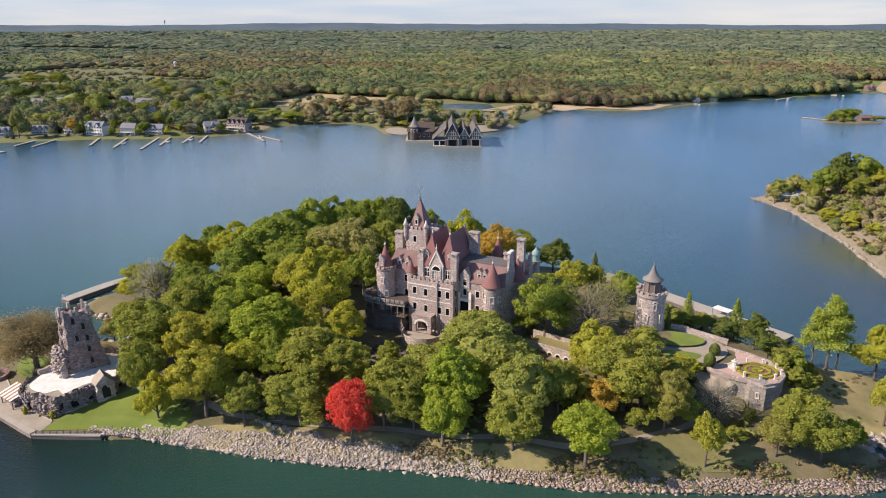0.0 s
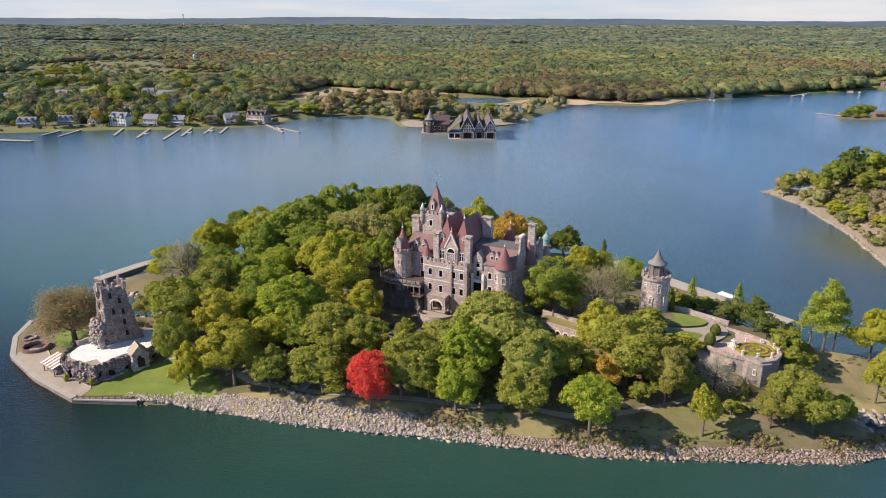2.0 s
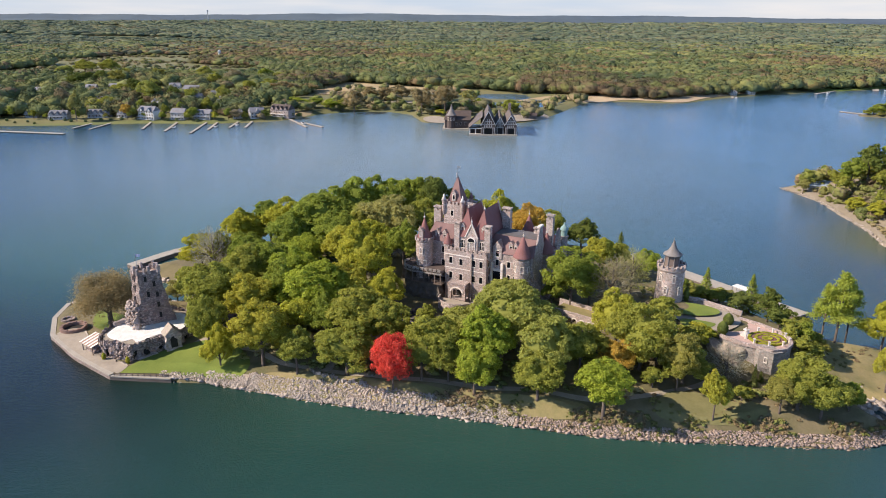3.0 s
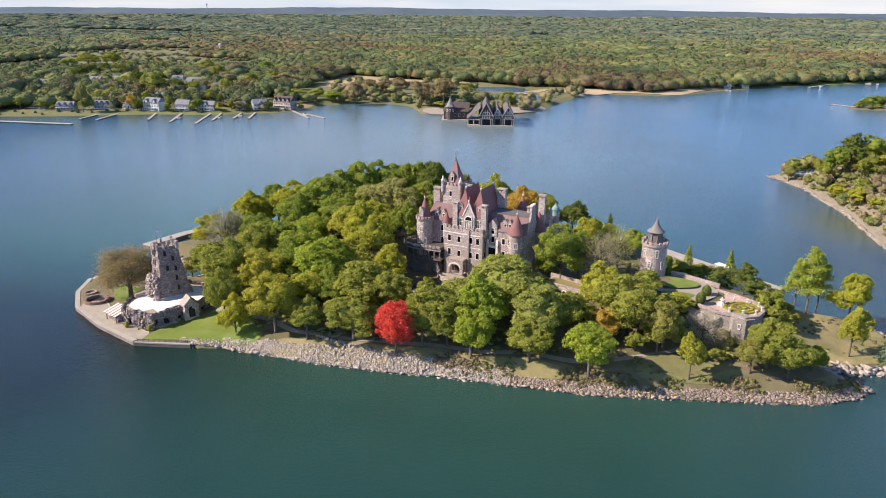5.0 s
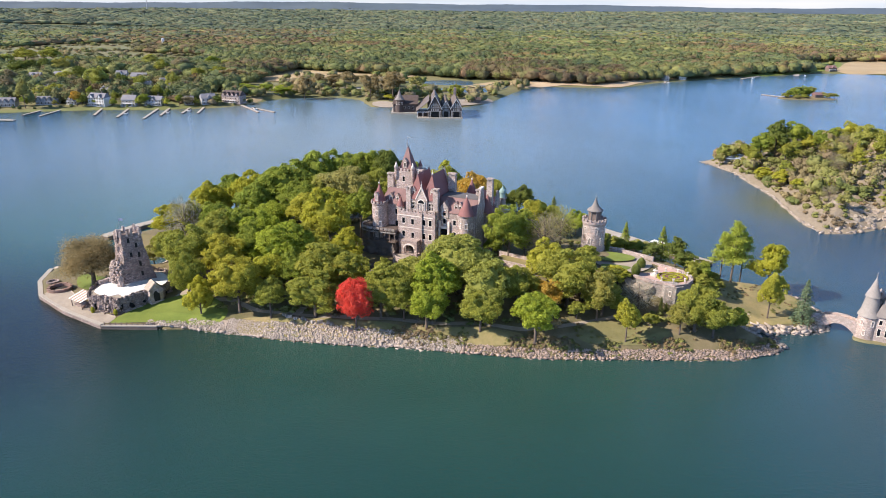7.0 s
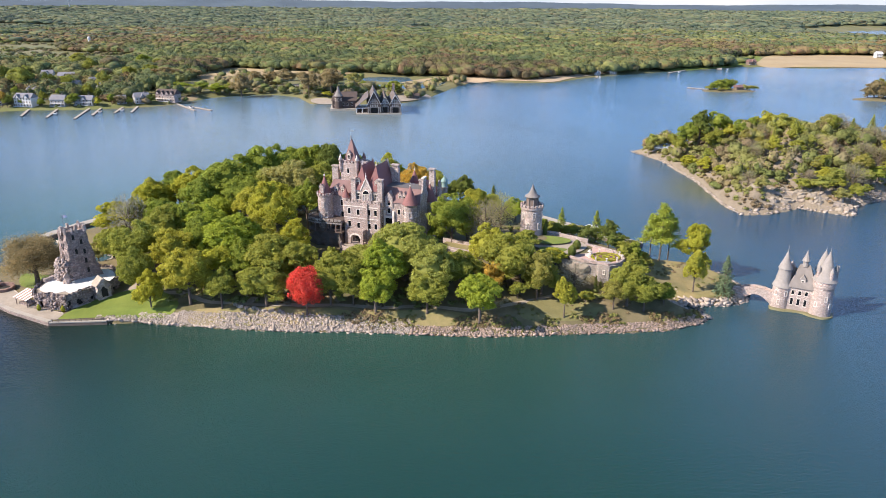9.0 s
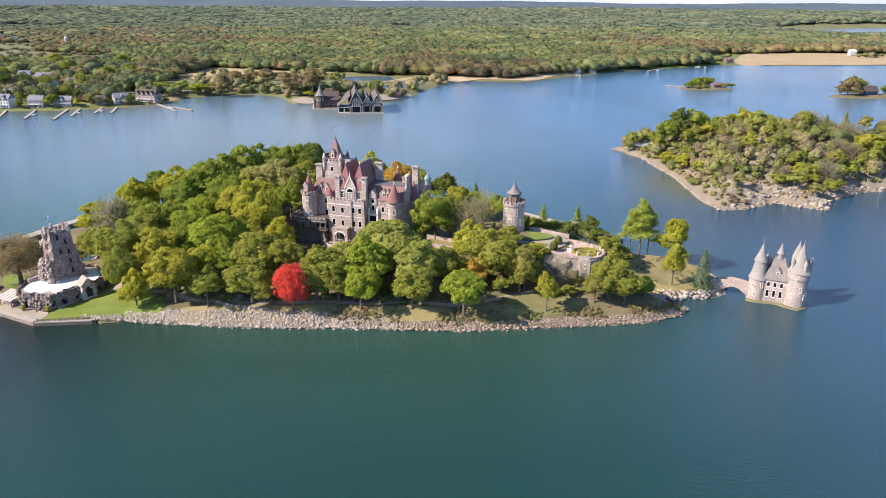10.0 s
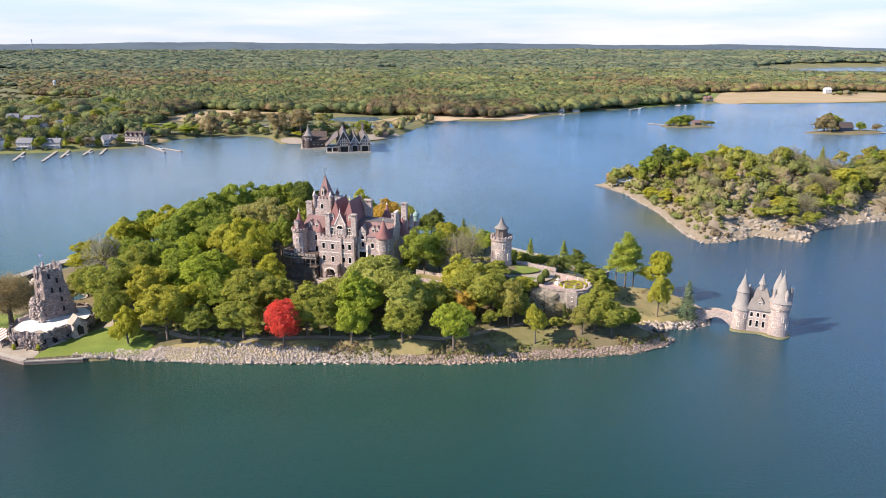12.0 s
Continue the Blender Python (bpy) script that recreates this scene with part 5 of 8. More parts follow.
# back range on the right
walls("back_range_wall", 4, 14, 17.2, 26, -2, 16, (), [(2.5, 7), (6, 7), (9.5, 7), (2.5, 11.5), (6, 11.5), (9.5, 11.5)], (), 1.2, 2.1)
part("roof", Shape().hip(4, 14, 17.2, 26.2, 16, 21.5, 3, 3, 0.2), TILE, castle, "clay-tiled hip roof")
ct = turret("corner_tower", 15.6, 13.6, 2.3, -2, 15.6, 22.6, TILE, False, STONE, "round turret with a red cone roof")
drum_windows(ct, 15.6, 13.6, 2.3, (-40, 20), 11.2)
chimney(15.2, 17.4, 10, 27.6, 2.3, 1.7)
sg = Shape().add([(x, y, z) for x in (16.6, 17.6) for y, z in ((18.6, -2), (22.6, -2), (22.6, 17.4), (20.6, 22.4), (18.6, 17.4))],
                 [(4, 3, 2, 1, 0), (5, 6, 7, 8, 9)] + [(i, (i + 1) % 5, 5 + (i + 1) % 5, 5 + i) for i in range(5)])
part("side_gable", sg, STONE, castle)
lt = part("lantern_turret", Shape().cone(18.0, 24.0, [(1.35, -2), (1.3, 18.2), (1.6, 18.5), (1.6, 18.9)], 14), STONE, castle, "slim round turret with a green copper lantern")
part("lantern", Shape().cone(18.0, 24.0, [(1.1, 18.9), (1.1, 20.9), (1.5, 21.0), (1.25, 21.8), (0.5, 22.6), (0.06, 23.6)], 14), COPPER, lt, "green copper lantern dome")
turret("back_turret", 6.2, 21.4, 2.0, 10, 19.4, 25.4, TILE, False, STONE, "", True)
chimney(12.4, 12.8, 18, 24.0, 1.8, 1.5)

# veranda wrapped round the west tower
vp = [(-15.05, -2.4), (-15.05, 4.2), (-24.5, 9.0), (-30.4, 5.6), (-31.6, 1.2), (-29.8, -2.2), (-26.0, -3.4)]
ver = part("veranda_roof", Shape().prism(vp, 7.5, 8.0).prism(vp, 8.0, 8.3, 0.96), SHINGLE_DARK, castle, "dark flat veranda roof with a pale edge")
part("fascia", Shape().panel(vp[-1], vp[0], 7.0, 8.02).panel(vp[-2], vp[-1], 7.0, 8.02).panel(vp[-3], vp[-2], 7.0, 8.02).panel(vp[3], vp[4], 7.0, 8.02), STONE_GREY, ver)
for k in (6, 5, 4, 3):
    (ax, ay), (bx, by) = vp[k], vp[(k + 1) % 7]
    n = max(2, round(math.hypot(bx - ax, by - ay) / 1.6))
    for q in range(n):
        f0, f1 = q / n, (q + 0.72) / n
        part("parapet_block", Shape().prism([(ax + (bx - ax) * f, ay + (by - ay) * f) for f in (f0, f1)] + [(ax + (bx - ax) * f + (-22 - ax - (bx - ax) * f) * 0.05, ay + (by - ay) * f + (2 - ay - (by - ay) * f) * 0.05) for f in (f1, f0)], 8.0, 8.95), STONE_GREY, ver)
part("veranda_floor", Shape().prism(vp, 3.5, 3.9), TIMBER, castle, "dark timber veranda floor")
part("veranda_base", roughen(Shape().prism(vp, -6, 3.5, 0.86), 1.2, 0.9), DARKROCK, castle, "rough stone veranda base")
for k in range(11):
    if k < 6:
        x, y = -26.0 + 10.4 * k / 5, -3.1 + 1.0 * k / 5
    else:
        a = (k - 6) / 4
        x, y = -29.4 - 1.9 * math.sin(a * 2.6), -2.0 + 7.6 * a
    part("post", Shape().box(x - 0.18, y - 0.18, 3.9, x + 0.18, y + 0.18, 7.5).box(x - 0.28, y - 0.28, 6.9, x + 0.28, y + 0.28, 7.3), TIMBER, ver)
# added dark boards that stand in for the shade under the veranda roof
part("screen", Shape().panel((-24.4, 0.2), (-15.1, 1.2), 3.9, 7.5, [(0.8 + 2.2 * k, 4.6, 2.2 + 2.2 * k, 6.8) for k in range(4)], 0.2), SHINGLE_DARK, ver, "added dark boards in place of the shade under the veranda")
part("railing", Shape().tube((-26, -3.2, 4.9), (-15.1, -2.3, 4.9), 0.08, 0.08).tube((-26, -3.2, 4.4), (-15.1, -2.3, 4.4), 0.05, 0.05).tube((-29.8, -2.1, 4.9), (-26, -3.2, 4.9), 0.08, 0.08).tube((-31.4, 1.2, 4.9), (-29.8, -2.1, 4.9), 0.08, 0.08), TIMBER, ver)


# ---- lawns and paths on the island ----
drape("lawn", [(-104.5, 153.4), (-92, 153.4), (-80, 152.8), (-69, 151.6), (-66, 156), (-72, 165), (-80, 171), (-87, 170.4), (-92, 168.4), (-96.5, 165.6), (-100.6, 160.0), (-102.4, 157)], LAWN, "mown green lawn beside the ruined tower", "lawn")
drape("lawn", [(-60, 147.2), (-45, 144), (-28, 141.6), (-10, 140.2), (-8, 144), (-24, 147.5), (-45, 150), (-60, 152)], DRY_LAWN, "strip of pale grass above the riprap", "lawn")
drape("lawn", [(-6, 139.5), (12, 136.2), (26, 134.8), (28, 139), (12, 141.5), (-4, 144)], DRY_LAWN, "strip of pale grass above the riprap", "lawn")
drape("lawn", [(46, 135.5), (58, 133.4), (70, 133.8), (74, 138), (64, 144), (52, 145)], mat("thin_grass", (0.185, 0.175, 0.065), 0.95, 0.30, 0.15, 2.0, 0.4, 0.05, (0.25, 0.215, 0.100)), "dry grass slope above the shore", "lawn")
drape("lawn", [(100, 150), (114, 149.2), (127, 151), (131, 160), (127, 172), (114, 180), (102, 176), (97, 164)], DRY_LAWN, "dry tan grass on the spit", "lawn")
drape("lawn", [(-44, 196), (-36, 192), (-31, 195), (-36, 203), (-44, 205)], LAWN, "patch of green lawn beside the castle veranda", "lawn")
drape("lawn", [(-30, 160), (-20, 162), (-14, 168), (-24, 172), (-34, 168)], LAWN, "patch of shaded green lawn", "lawn")
drape("lawn", [(-119, 226), (-112, 216), (-104, 214), (-100, 222), (-106, 232)], LAWN, "green lawn beside the landing", "lawn")
drape("lawn", [(-132, 196), (-118, 190), (-110, 184), (-116, 178), (-128, 184)], LAWN, "green lawn under the willow", "lawn")
ribbon("path", [(-86, 168.5), (-70, 164.5), (-55, 156), (-38, 151), (-20, 148.5), (0, 145.5), (16, 143.5), (30, 141), (44, 142), (56, 147), (66, 152)], 1.9, PATH, "pale gravel path along the bank", "path")
ribbon("path", [(98, 150), (108, 154.5), (118, 155), (129, 151.5)], 2.6, PATH, "pale gravel path to the bridge", "path")
ribbon("path", [(-88, 168), (-84, 176), (-86, 190), (-95, 204), (-104, 222)], 3.0, PATH, "pale gravel path through the trees", "path")
ribbon("path", [(18, 178), (28, 173), (38, 174), (48, 180)], 3.0, PATH, "pale gravel path", "path")

# ---- quay and sea wall ----
quay = thing("quay", 0, 0, 0, 0, "pale concrete quay with a low stone edge", "quay", kind="structure")
qp = [(-147.5, 203), (-145.3, 190), (-138.3, 177), (-123.2, 163.6), (-106, 152.2), (-88, 151.6)]
for i in range(len(qp) - 1):
    a, b = Vector(qp[i]), Vector(qp[i + 1])
    d = (b - a).normalized()
    n = Vector((d.y, -d.x)) * 0.5
    part("sea_wall", roughen(Shape().prism([tuple(a + n), tuple(b + n), tuple(b - n * 2), tuple(a - n * 2)], -1.5, 1.2 if i < 4 else 1.0), 3.0, 0.12, i), STONE_DARK if i < 4 else TIMBER, quay, "dark weathered sea wall face")
    part("cap", Shape().prism([tuple(a + n * 1.2), tuple(b + n * 1.2), tuple(b - n * 2), tuple(a - n * 2)], 1.2 if i < 4 else 1.0, 1.6 if i < 4 else 1.35), CONCRETE, quay, "pale concrete cap")
drape("pavement_quay", [(-137, 177.5), (-123.5, 165), (-106.5, 153.6), (-103.5, 154.5), (-104, 158), (-112, 162), (-119, 168), (-124, 174), (-131, 182)], PAVING, "pale paved quay around the ruined tower", "paving", 0.22, None, 3)
fence = thing("low_fence", 0, 0, 1.3, 0, "low timber rail fence on the sea wall", "fence")
for k in range(10):
    x = -105 + 16 * k / 9
    part("post", Shape().box(x - 0.12, 152.0, 0, x + 0.12, 152.2, 0.95), TIMBER, fence)
part("rail", Shape().box(-105, 152.03, 0.7, -89, 152.13, 0.85).box(-105, 152.03, 0.3, -89, 152.13, 0.42), TIMBER, fence)
pool = thing("round_basin", -133.5, 181.5, 1.4, 0, "round sunken basin with a brown stone rim", "basin")
ring = Shape()
for k in range(24):
    a0, a1 = 2 * math.pi * k / 24, 2 * math.pi * (k + 1) / 24
    ring.prism([(math.cos(a0) * 4.2, math.sin(a0) * 4.2), (math.cos(a1) * 4.2, math.sin(a1) * 4.2), (math.cos(a1) * 3.3, math.sin(a1) * 3.3), (math.cos(a0) * 3.3, math.sin(a0) * 3.3)], -0.5, 1.3 + 0.15 * (k % 2))
part("rim", ring, mat("brown_stone", (0.24, 0.15, 0.12), 0.9), pool)
part("basin_floor", Shape().cone(0, 0, [(3.35, -0.4), (3.35, 0.25)], 24), DARK, pool)
bn = thing("round_basin", -139.5, 188.5, 1.3, 0, "small round stone basin", "basin")
part("rim", Shape().cone(0, 0, [(2.2, -0.4), (2.2, 0.9), (1.5, 0.9), (1.5, 0.3)], 18), STONE_DARK, bn)

# ---- the ruined tower ----
ruin = thing("ruined_tower", 0, 0, 0, 0, "rough rubble-stone tower on a ruined base with a white roof", "tower")
foot = [(-115.8, 166.5), (-114.2, 163.2), (-110.5, 161.8), (-106.4, 160.9), (-103.2, 159.3), (-101.6, 161.2), (-98.4, 165.0), (-95.6, 168.0), (-92.2, 170.2), (-90.6, 174.5), (-92.6, 181.5), (-97.0, 187.0), (-105.0, 188.5), (-112.0, 183.0), (-116.0, 174.0)]
low = Shape()
for i in range(len(foot)):
    a, b = foot[i], foot[(i + 1) % len(foot)]
    ln = math.hypot(b[0] - a[0], b[1] - a[1])
    n = max(1, int(ln / 3.4))
    holes = [(ln * (k + 0.5) / n - 0.85, 1.8, ln * (k + 0.5) / n + 0.85, 5.0) for k in range(n)] if i < 9 else []
    low.panel(a, b, 0.5, 7.6, holes, 0.9)
part("base_wall", roughen(low, 0.75, 0.9, 3.0), STONE_DARK, ruin, "rough rubble base wall with openings")
inner = [(x + (-103 - x) * 0.10, y + (174 - y) * 0.10) for x, y in foot]
part("inner_wall", Shape().prism(inner, 0.5, 6.4), DARK, ruin)
part("roof", Shape().prism([(x + (-103 - x) * 0.05, y + (174 - y) * 0.05) for x, y in foot], 6.5, 6.8), PAVING, ruin, "worn flat roof of pale stone")
white = [(-114.4, 168.2), (-112.6, 165.4), (-109.6, 163.6), (-107.0, 163.0), (-104.8, 164.6), (-102.4, 162.6), (-100.6, 165.4), (-98.6, 168.2), (-95.4, 170.4), (-92.9, 173.2), (-92.6, 177.0), (-94.4, 181.4), (-97.8, 184.8), (-101.0, 184.0), (-104.0, 179.6), (-107.6, 176.4), (-110.8, 177.4), (-113.6, 174.6)]
part("roof_membrane", Shape().prism([tuple(p) for p in smooth_loop(white, 3)], 6.8, 6.92), ROOF_WHITE, ruin, "patchy white roof covering")
rnd = random.Random(5)
for i in range(len(foot)):
    a, b = foot[i], foot[(i + 1) % len(foot)]
    ln = math.hypot(b[0] - a[0], b[1] - a[1])
    para = Shape()
    for k in range(max(2, int(ln / 1.2))):
        f = (k + 0.5) / max(2, int(ln / 1.2))
        x, y = a[0] + (b[0] - a[0]) * f, a[1] + (b[1] - a[1]) * f
        r = rnd.uniform(0.35, 0.65)
        para.prism([(x + r * math.cos(q + k), y + r * math.sin(q + k)) for q in (0, 1.3, 2.4, 3.6, 5.0)], 6.0, 6.9 + 0.9 * rnd.uniform(0, 1.0) ** 1.8, 0.7)
    part("parapet", roughen(para, 0.8, 0.6, 2.0), STONE_DARK, ruin, "broken rubble parapet")
# tumbled rocks along the foot
for k in range(16):
    f = k / 16 * 8.6
    i = int(f)
    a, b = Vector(foot[i]), Vector(foot[i + 1])
    q = a + (b - a) * (f - i)
    n = Vector((b.y - a.y, a.x - b.x)).normalized()
    q = q + n * rnd.uniform(0.2, 1.5)
    r, h = rnd.uniform(0.4, 0.9), rnd.uniform(0.0, 0.7)
    part("rubble_block", roughen(Shape().prism([(q.x + r * math.cos(t + k), q.y + r * math.sin(t + k)) for t in (0, 1.2, 2.5, 3.8, 5.1)], 0.6, 1.6 + h, 0.5), 0.8, 0.7, k), STONE_DARK, ruin)
# tapering shaft, turned to the quay
SHAFT_LOW = [(-106.6, 173.4), (-96.4, 180.2), (-101.8, 187.2), (-112.6, 180.4)]
SHAFT_TOP = [(-105.5, 174.2), (-100.2, 178.0), (-104.2, 181.8), (-109.4, 177.6)]


def shaft_at(f, z):
    return [(a[0] + (b[0] - a[0]) * f, a[1] + (b[1] - a[1]) * f, z) for a, b in zip(SHAFT_LOW, SHAFT_TOP)]


sh = Shape()
levels = [(0, 4.0), (0.50, 10.5), (0.80, 17.5), (1.0, 24.8)]
for (f0, z0), (f1, z1) in zip(levels, levels[1:]):
    sh.add(shaft_at(f0, z0) + shaft_at(f1, z1), [(0, 1, 5, 4), (1, 2, 6, 5), (2, 3, 7, 6), (3, 0, 4, 7)])
sh.add(shaft_at(1.0, 24.0), [(0, 1, 2, 3)])
shaft = part("shaft", roughen(sh, 1.0, 0.55, 9.0), STONE_DARK, ruin, "tapering rubble shaft with slit windows")
tp = shaft_at(1.0, 24.6)
for i in range(4):
    a, b = Vector(tp[i]), Vector(tp[(i + 1) % 4])
    for k in range(5):
        c = a + (b - a) * (k + 0.5) / 5
        if (k + i) % 3:
            r = 0.62
            part("battlement", Shape().prism([(c.x + r * math.cos(q + k), c.y + r * math.sin(q + k)) for q in (0, 1.4, 2.9, 4.4)], 23.9, 25.2 + 1.1 * ((k * 7 + i * 3) % 3) / 2 + (0.8 if i == 1 else 0.0), 0.75), STONE_PINK, shaft)
for side, spots in ((0, ((0.60, 9.0), (0.62, 12.6), (0.34, 16.4), (0.66, 16.0), (0.62, 19.6), (0.30, 21.6))), (3, ((0.5, 14.6), (0.5, 18.2), (0.45, 21.6)))):
    for u, z in spots:
        f = np.interp(z, [4, 10.5, 17.5, 24.8], [0, 0.50, 0.80, 1.0])
        q = shaft_at(f, z)
        a, b = Vector(q[side]), Vector(q[(side + 1) % 4])
        p = a + (b - a) * u
        turn = math.degrees(math.atan2(b.y - a.y, b.x - a.x))
        n = Vector((b.y - a.y, a.x - b.x, 0)).normalized()
        p = p + n * 0.28
        wd = part("window", Shape().box(-0.62, -0.12, -0.2, -0.42, 0.5, 1.9).box(0.42, -0.12, -0.2, 0.62, 0.5, 1.9).box(-0.62, -0.14, 1.7, 0.62, 0.5, 2.0).box(-0.62, -0.16, -0.3, 0.62, 0.5, -0.1), STONE_DARK, ruin, "narrow dark window in the rubble")
        wd.matrix_local = pose(p.x, p.y, p.z, 0, 0, turn)
        part("pane", Shape().box(-0.42, 0.06, -0.1, 0.42, 0.5, 1.7), DARK, wd)
# gabled stone bay with an arched window, turned to the lawn
bay_turn = math.atan2(3.6, 4.6)
def bay_at(u, v, z):
    c, q = math.cos(bay_turn), math.sin(bay_turn)
    return (-95.8 + u * c + v * q, 166.6 + u * q - v * c, z)
bay = Shape().add([bay_at(u, v, z) for v in (1.6, -3.2) for u, z in ((0, 0.8), (4.6, 0.8), (4.6, 7.4), (2.3, 10.0), (0, 7.4))],
                  [(0, 1, 2, 3, 4), (9, 8, 7, 6, 5), (0, 5, 6, 1), (1, 6, 7, 2), (2, 7, 8, 3), (3, 8, 9, 4), (4, 9, 5, 0)])
part("gabled_bay", roughen(bay, 0.8, 0.6, 4.0), STONE_PINK, ruin, "gabled stone bay with arched windows")
part("bay_window", Shape().add([bay_at(2.3 + x, v, z) for v in (1.85, 1.2) for x, z in ((-1.0, 3.6), (1.0, 3.6), (1.0, 6.2), (0.6, 7.0), (0, 7.3), (-0.6, 7.0), (-1.0, 6.2))],
                             [tuple(range(7)), tuple(range(7, 14))[::-1]] + [(i, (i + 1) % 7, 7 + (i + 1) % 7, 7 + i) for i in range(7)]), DARK, ruin)
part("bay_roof", Shape().add([bay_at(u, v, z) for v in (1.5, -3.0) for u, z in ((-0.3, 7.5), (2.3, 10.25), (4.9, 7.5))], [(0, 1, 4, 3), (1, 2, 5, 4)]), PAVING, ruin, "small pitched roof of pale stone")
# ragged remains of a stair against the lit side of the shaft
st = Shape()
st.cone(-110.6, 176.6, [(2.2, 6.0), (1.7, 10.0), (1.2, 13.2), (0.5, 14.6)], 8)
st.cone(-107.9, 174.2, [(1.4, 6.0), (1.1, 10.0), (0.8, 13.6), (0.4, 15.0)], 8)
st.cone(-106.4, 171.6, [(1.0, 6.2), (0.75, 9.5), (0.5, 11.8)], 7)
part("stair_stub", roughen(st, 0.8, 0.9, 7.0), STONE_PINK, ruin, "ragged stone stair stub")
part("roof_kerb", roughen(Shape().prism([(-115.4, 173.6), (-114.6, 173.2), (-108.9, 181.0), (-109.6, 181.6)], 6.4, 8.2), 0.9, 0.3, 6.0), STONE_PINK, ruin, "low curved stone kerb on the roof")
part("buttress", roughen(Shape().prism([(-101.8, 159.4), (-96.6, 164.6), (-97.4, 165.6), (-102.6, 160.6)], 0.5, 2.6, 0.8), 1.0, 0.4, 5.0), STONE_PINK, ruin)
pole = thing("flagpole", -106.6, 176.6, 24.0, 0, "thin pole with a small pale flag on the tower", "flag")
part("pole", Shape().cone(0, 0, [(0.09, 0), (0.06, 6.4)], 8), METAL, pole)
part("flag", Shape().add([(0.05 + 0.2 * i, 0.10 * math.sin(i * 1.3), z) for z in (5.2, 6.1) for i in range(8)], [(i, i + 1, 9 + i, 8 + i) for i in range(7)]), mat("flag_cloth", (0.55, 0.55, 0.72), 0.8), pole, "pale blue and white flag")
awn = thing("awning_stall", -118.2, 166.5, 1.6, -35, "small stall under a brown and cream striped awning", "awning")
for k in range(9):
    x = -3.6 + 0.8 * k
    part("canopy_stripe", Shape().add([(x + dx, y, z + dz) for dx in (0, 0.8) for dz in (0, 0.08) for y, z in ((-2.8, 3.1), (2.6, 4.5))], [(0, 4, 5, 1), (3, 7, 6, 2), (0, 2, 6, 4), (1, 5, 7, 3), (0, 1, 3, 2), (4, 6, 7, 5)]),
         CLOTH_BROWN if k % 2 else CLOTH_CREAM, awn, "brown awning stripe" if k % 2 else "cream awning stripe")
for sx in (-3, 3):
    for sy in (-2.2, 2.2):
        part("post", Shape().box(sx - 0.12, sy - 0.12, 0, sx + 0.12, sy + 0.12, 3.2), TIMBER, awn)
part("counter", Shape().box(-2.6, -1.6, 0, 2.6, 1.6, 1.2), STONE_DARK, awn)
hut = thing("low_hut", -83, 187, 4.5, 20, "low hut with a brown pitched roof under the trees", "hut")
part("wall", Shape().box(-6, -3, -1, 6, 3, 2.6), TIMBER, hut)
part("roof", Shape().gable_x(-6.8, -3.8, 6.8, 3.8, 2.6, 4.8), TILE_DULL, hut)

# ---- round water tower ----
rt = thing("round_tower", 61.0, 188.6, 14.3, 0, "round pale stone tower with a timber lantern and grey cone roof", "tower")
rs = Shape().cone(0, 0, [(4.7, -5), (4.4, 0.5), (4.15, 5), (4.1, 10.2), (4.5, 10.9), (4.5, 11.6)], 28)
part("drum", rs, STONE_PINK, rt, "pale rubble drum")
for k in range(16):
    a = 2 * math.pi * (k + 0.5) / 16
    c, q, w = math.cos(a), math.sin(a), 0.45
    part("merlon", Shape().add([(c * rr - q * u, q * rr + c * u, zz) for zz in (11.6, 12.5) for rr, u in ((3.9, -w), (4.53, -w), (4.53, w), (3.9, w))], [(3, 2, 1, 0), (4, 5, 6, 7), (0, 1, 5, 4), (1, 2, 6, 5), (2, 3, 7, 6), (3, 0, 4, 7)]), STONE_PINK, rt)
lan = part("lantern", Shape().cone(0, 0, [(2.3, 11.5), (2.2, 15.6)], 8), TIMBER, rt, "dark timber lantern room")
for k in range(8):
    a = 2 * math.pi * k / 8
    part("post", Shape().tube((2.35 * math.cos(a), 2.35 * math.sin(a), 11.6), (2.3 * math.cos(a), 2.3 * math.sin(a), 15.7), 0.16, 0.16), SHINGLE, lan)
part("roof", Shape().cone(0, 0, [(3.15, 15.3), (3.1, 15.5), (1.85, 16.3), (1.0, 17.7), (0.07, 20.2), (0.03, 21.0)], 8), SHINGLE, rt, "flared grey shingle cone roof", True)
for a, z in ((-120, 3.2), (-60, 3.2), (-90, 7.2), (-150, 7.2), (-30, 7.2)):
    t = radians(a)
    rr = 4.3 if z < 5 else 4.16
    window(rt, rr * math.cos(t), rr * math.sin(t), z, a + 90, 0.8, 1.7, True)
part("door", Shape().box(-1.3, -4.75, -0.2, -0.1, -4.0, 2.0), DARK, rt)

# ---- terrace garden ----
drape("lawn", [(62.0, 185.0), (69, 184.4), (74.2, 180.0), (72.4, 176.2), (65, 175.2), (60.5, 179)], LAWN, "bright oval lawn below the round tower", "lawn", 0.3, lambda x, y: island_height(x, y) * 0 + 14.4)
drape("lawn", [(61, 173.5), (66, 173), (70.5, 170.5), (67, 167.5), (61, 168.5)], LAWN, "small green lawn beside the path", "lawn", 0.3, lambda x, y: island_height(x, y) * 0 + 13.9)
drape("path_terrace", [(62, 186.5), (70, 185.5), (77.5, 180), (78.5, 172), (72, 166), (67, 167), (61, 172), (58.5, 179)], PAVING, "pale curved path around the lawns", "path", 0.12, lambda x, y: np.maximum(island_height(x, y), 13.7) * 0 + 14.0)
base = thing("garden_terrace", 0, 0, 0, 0, "raised stone terrace garden with a curved front wall", "terrace")
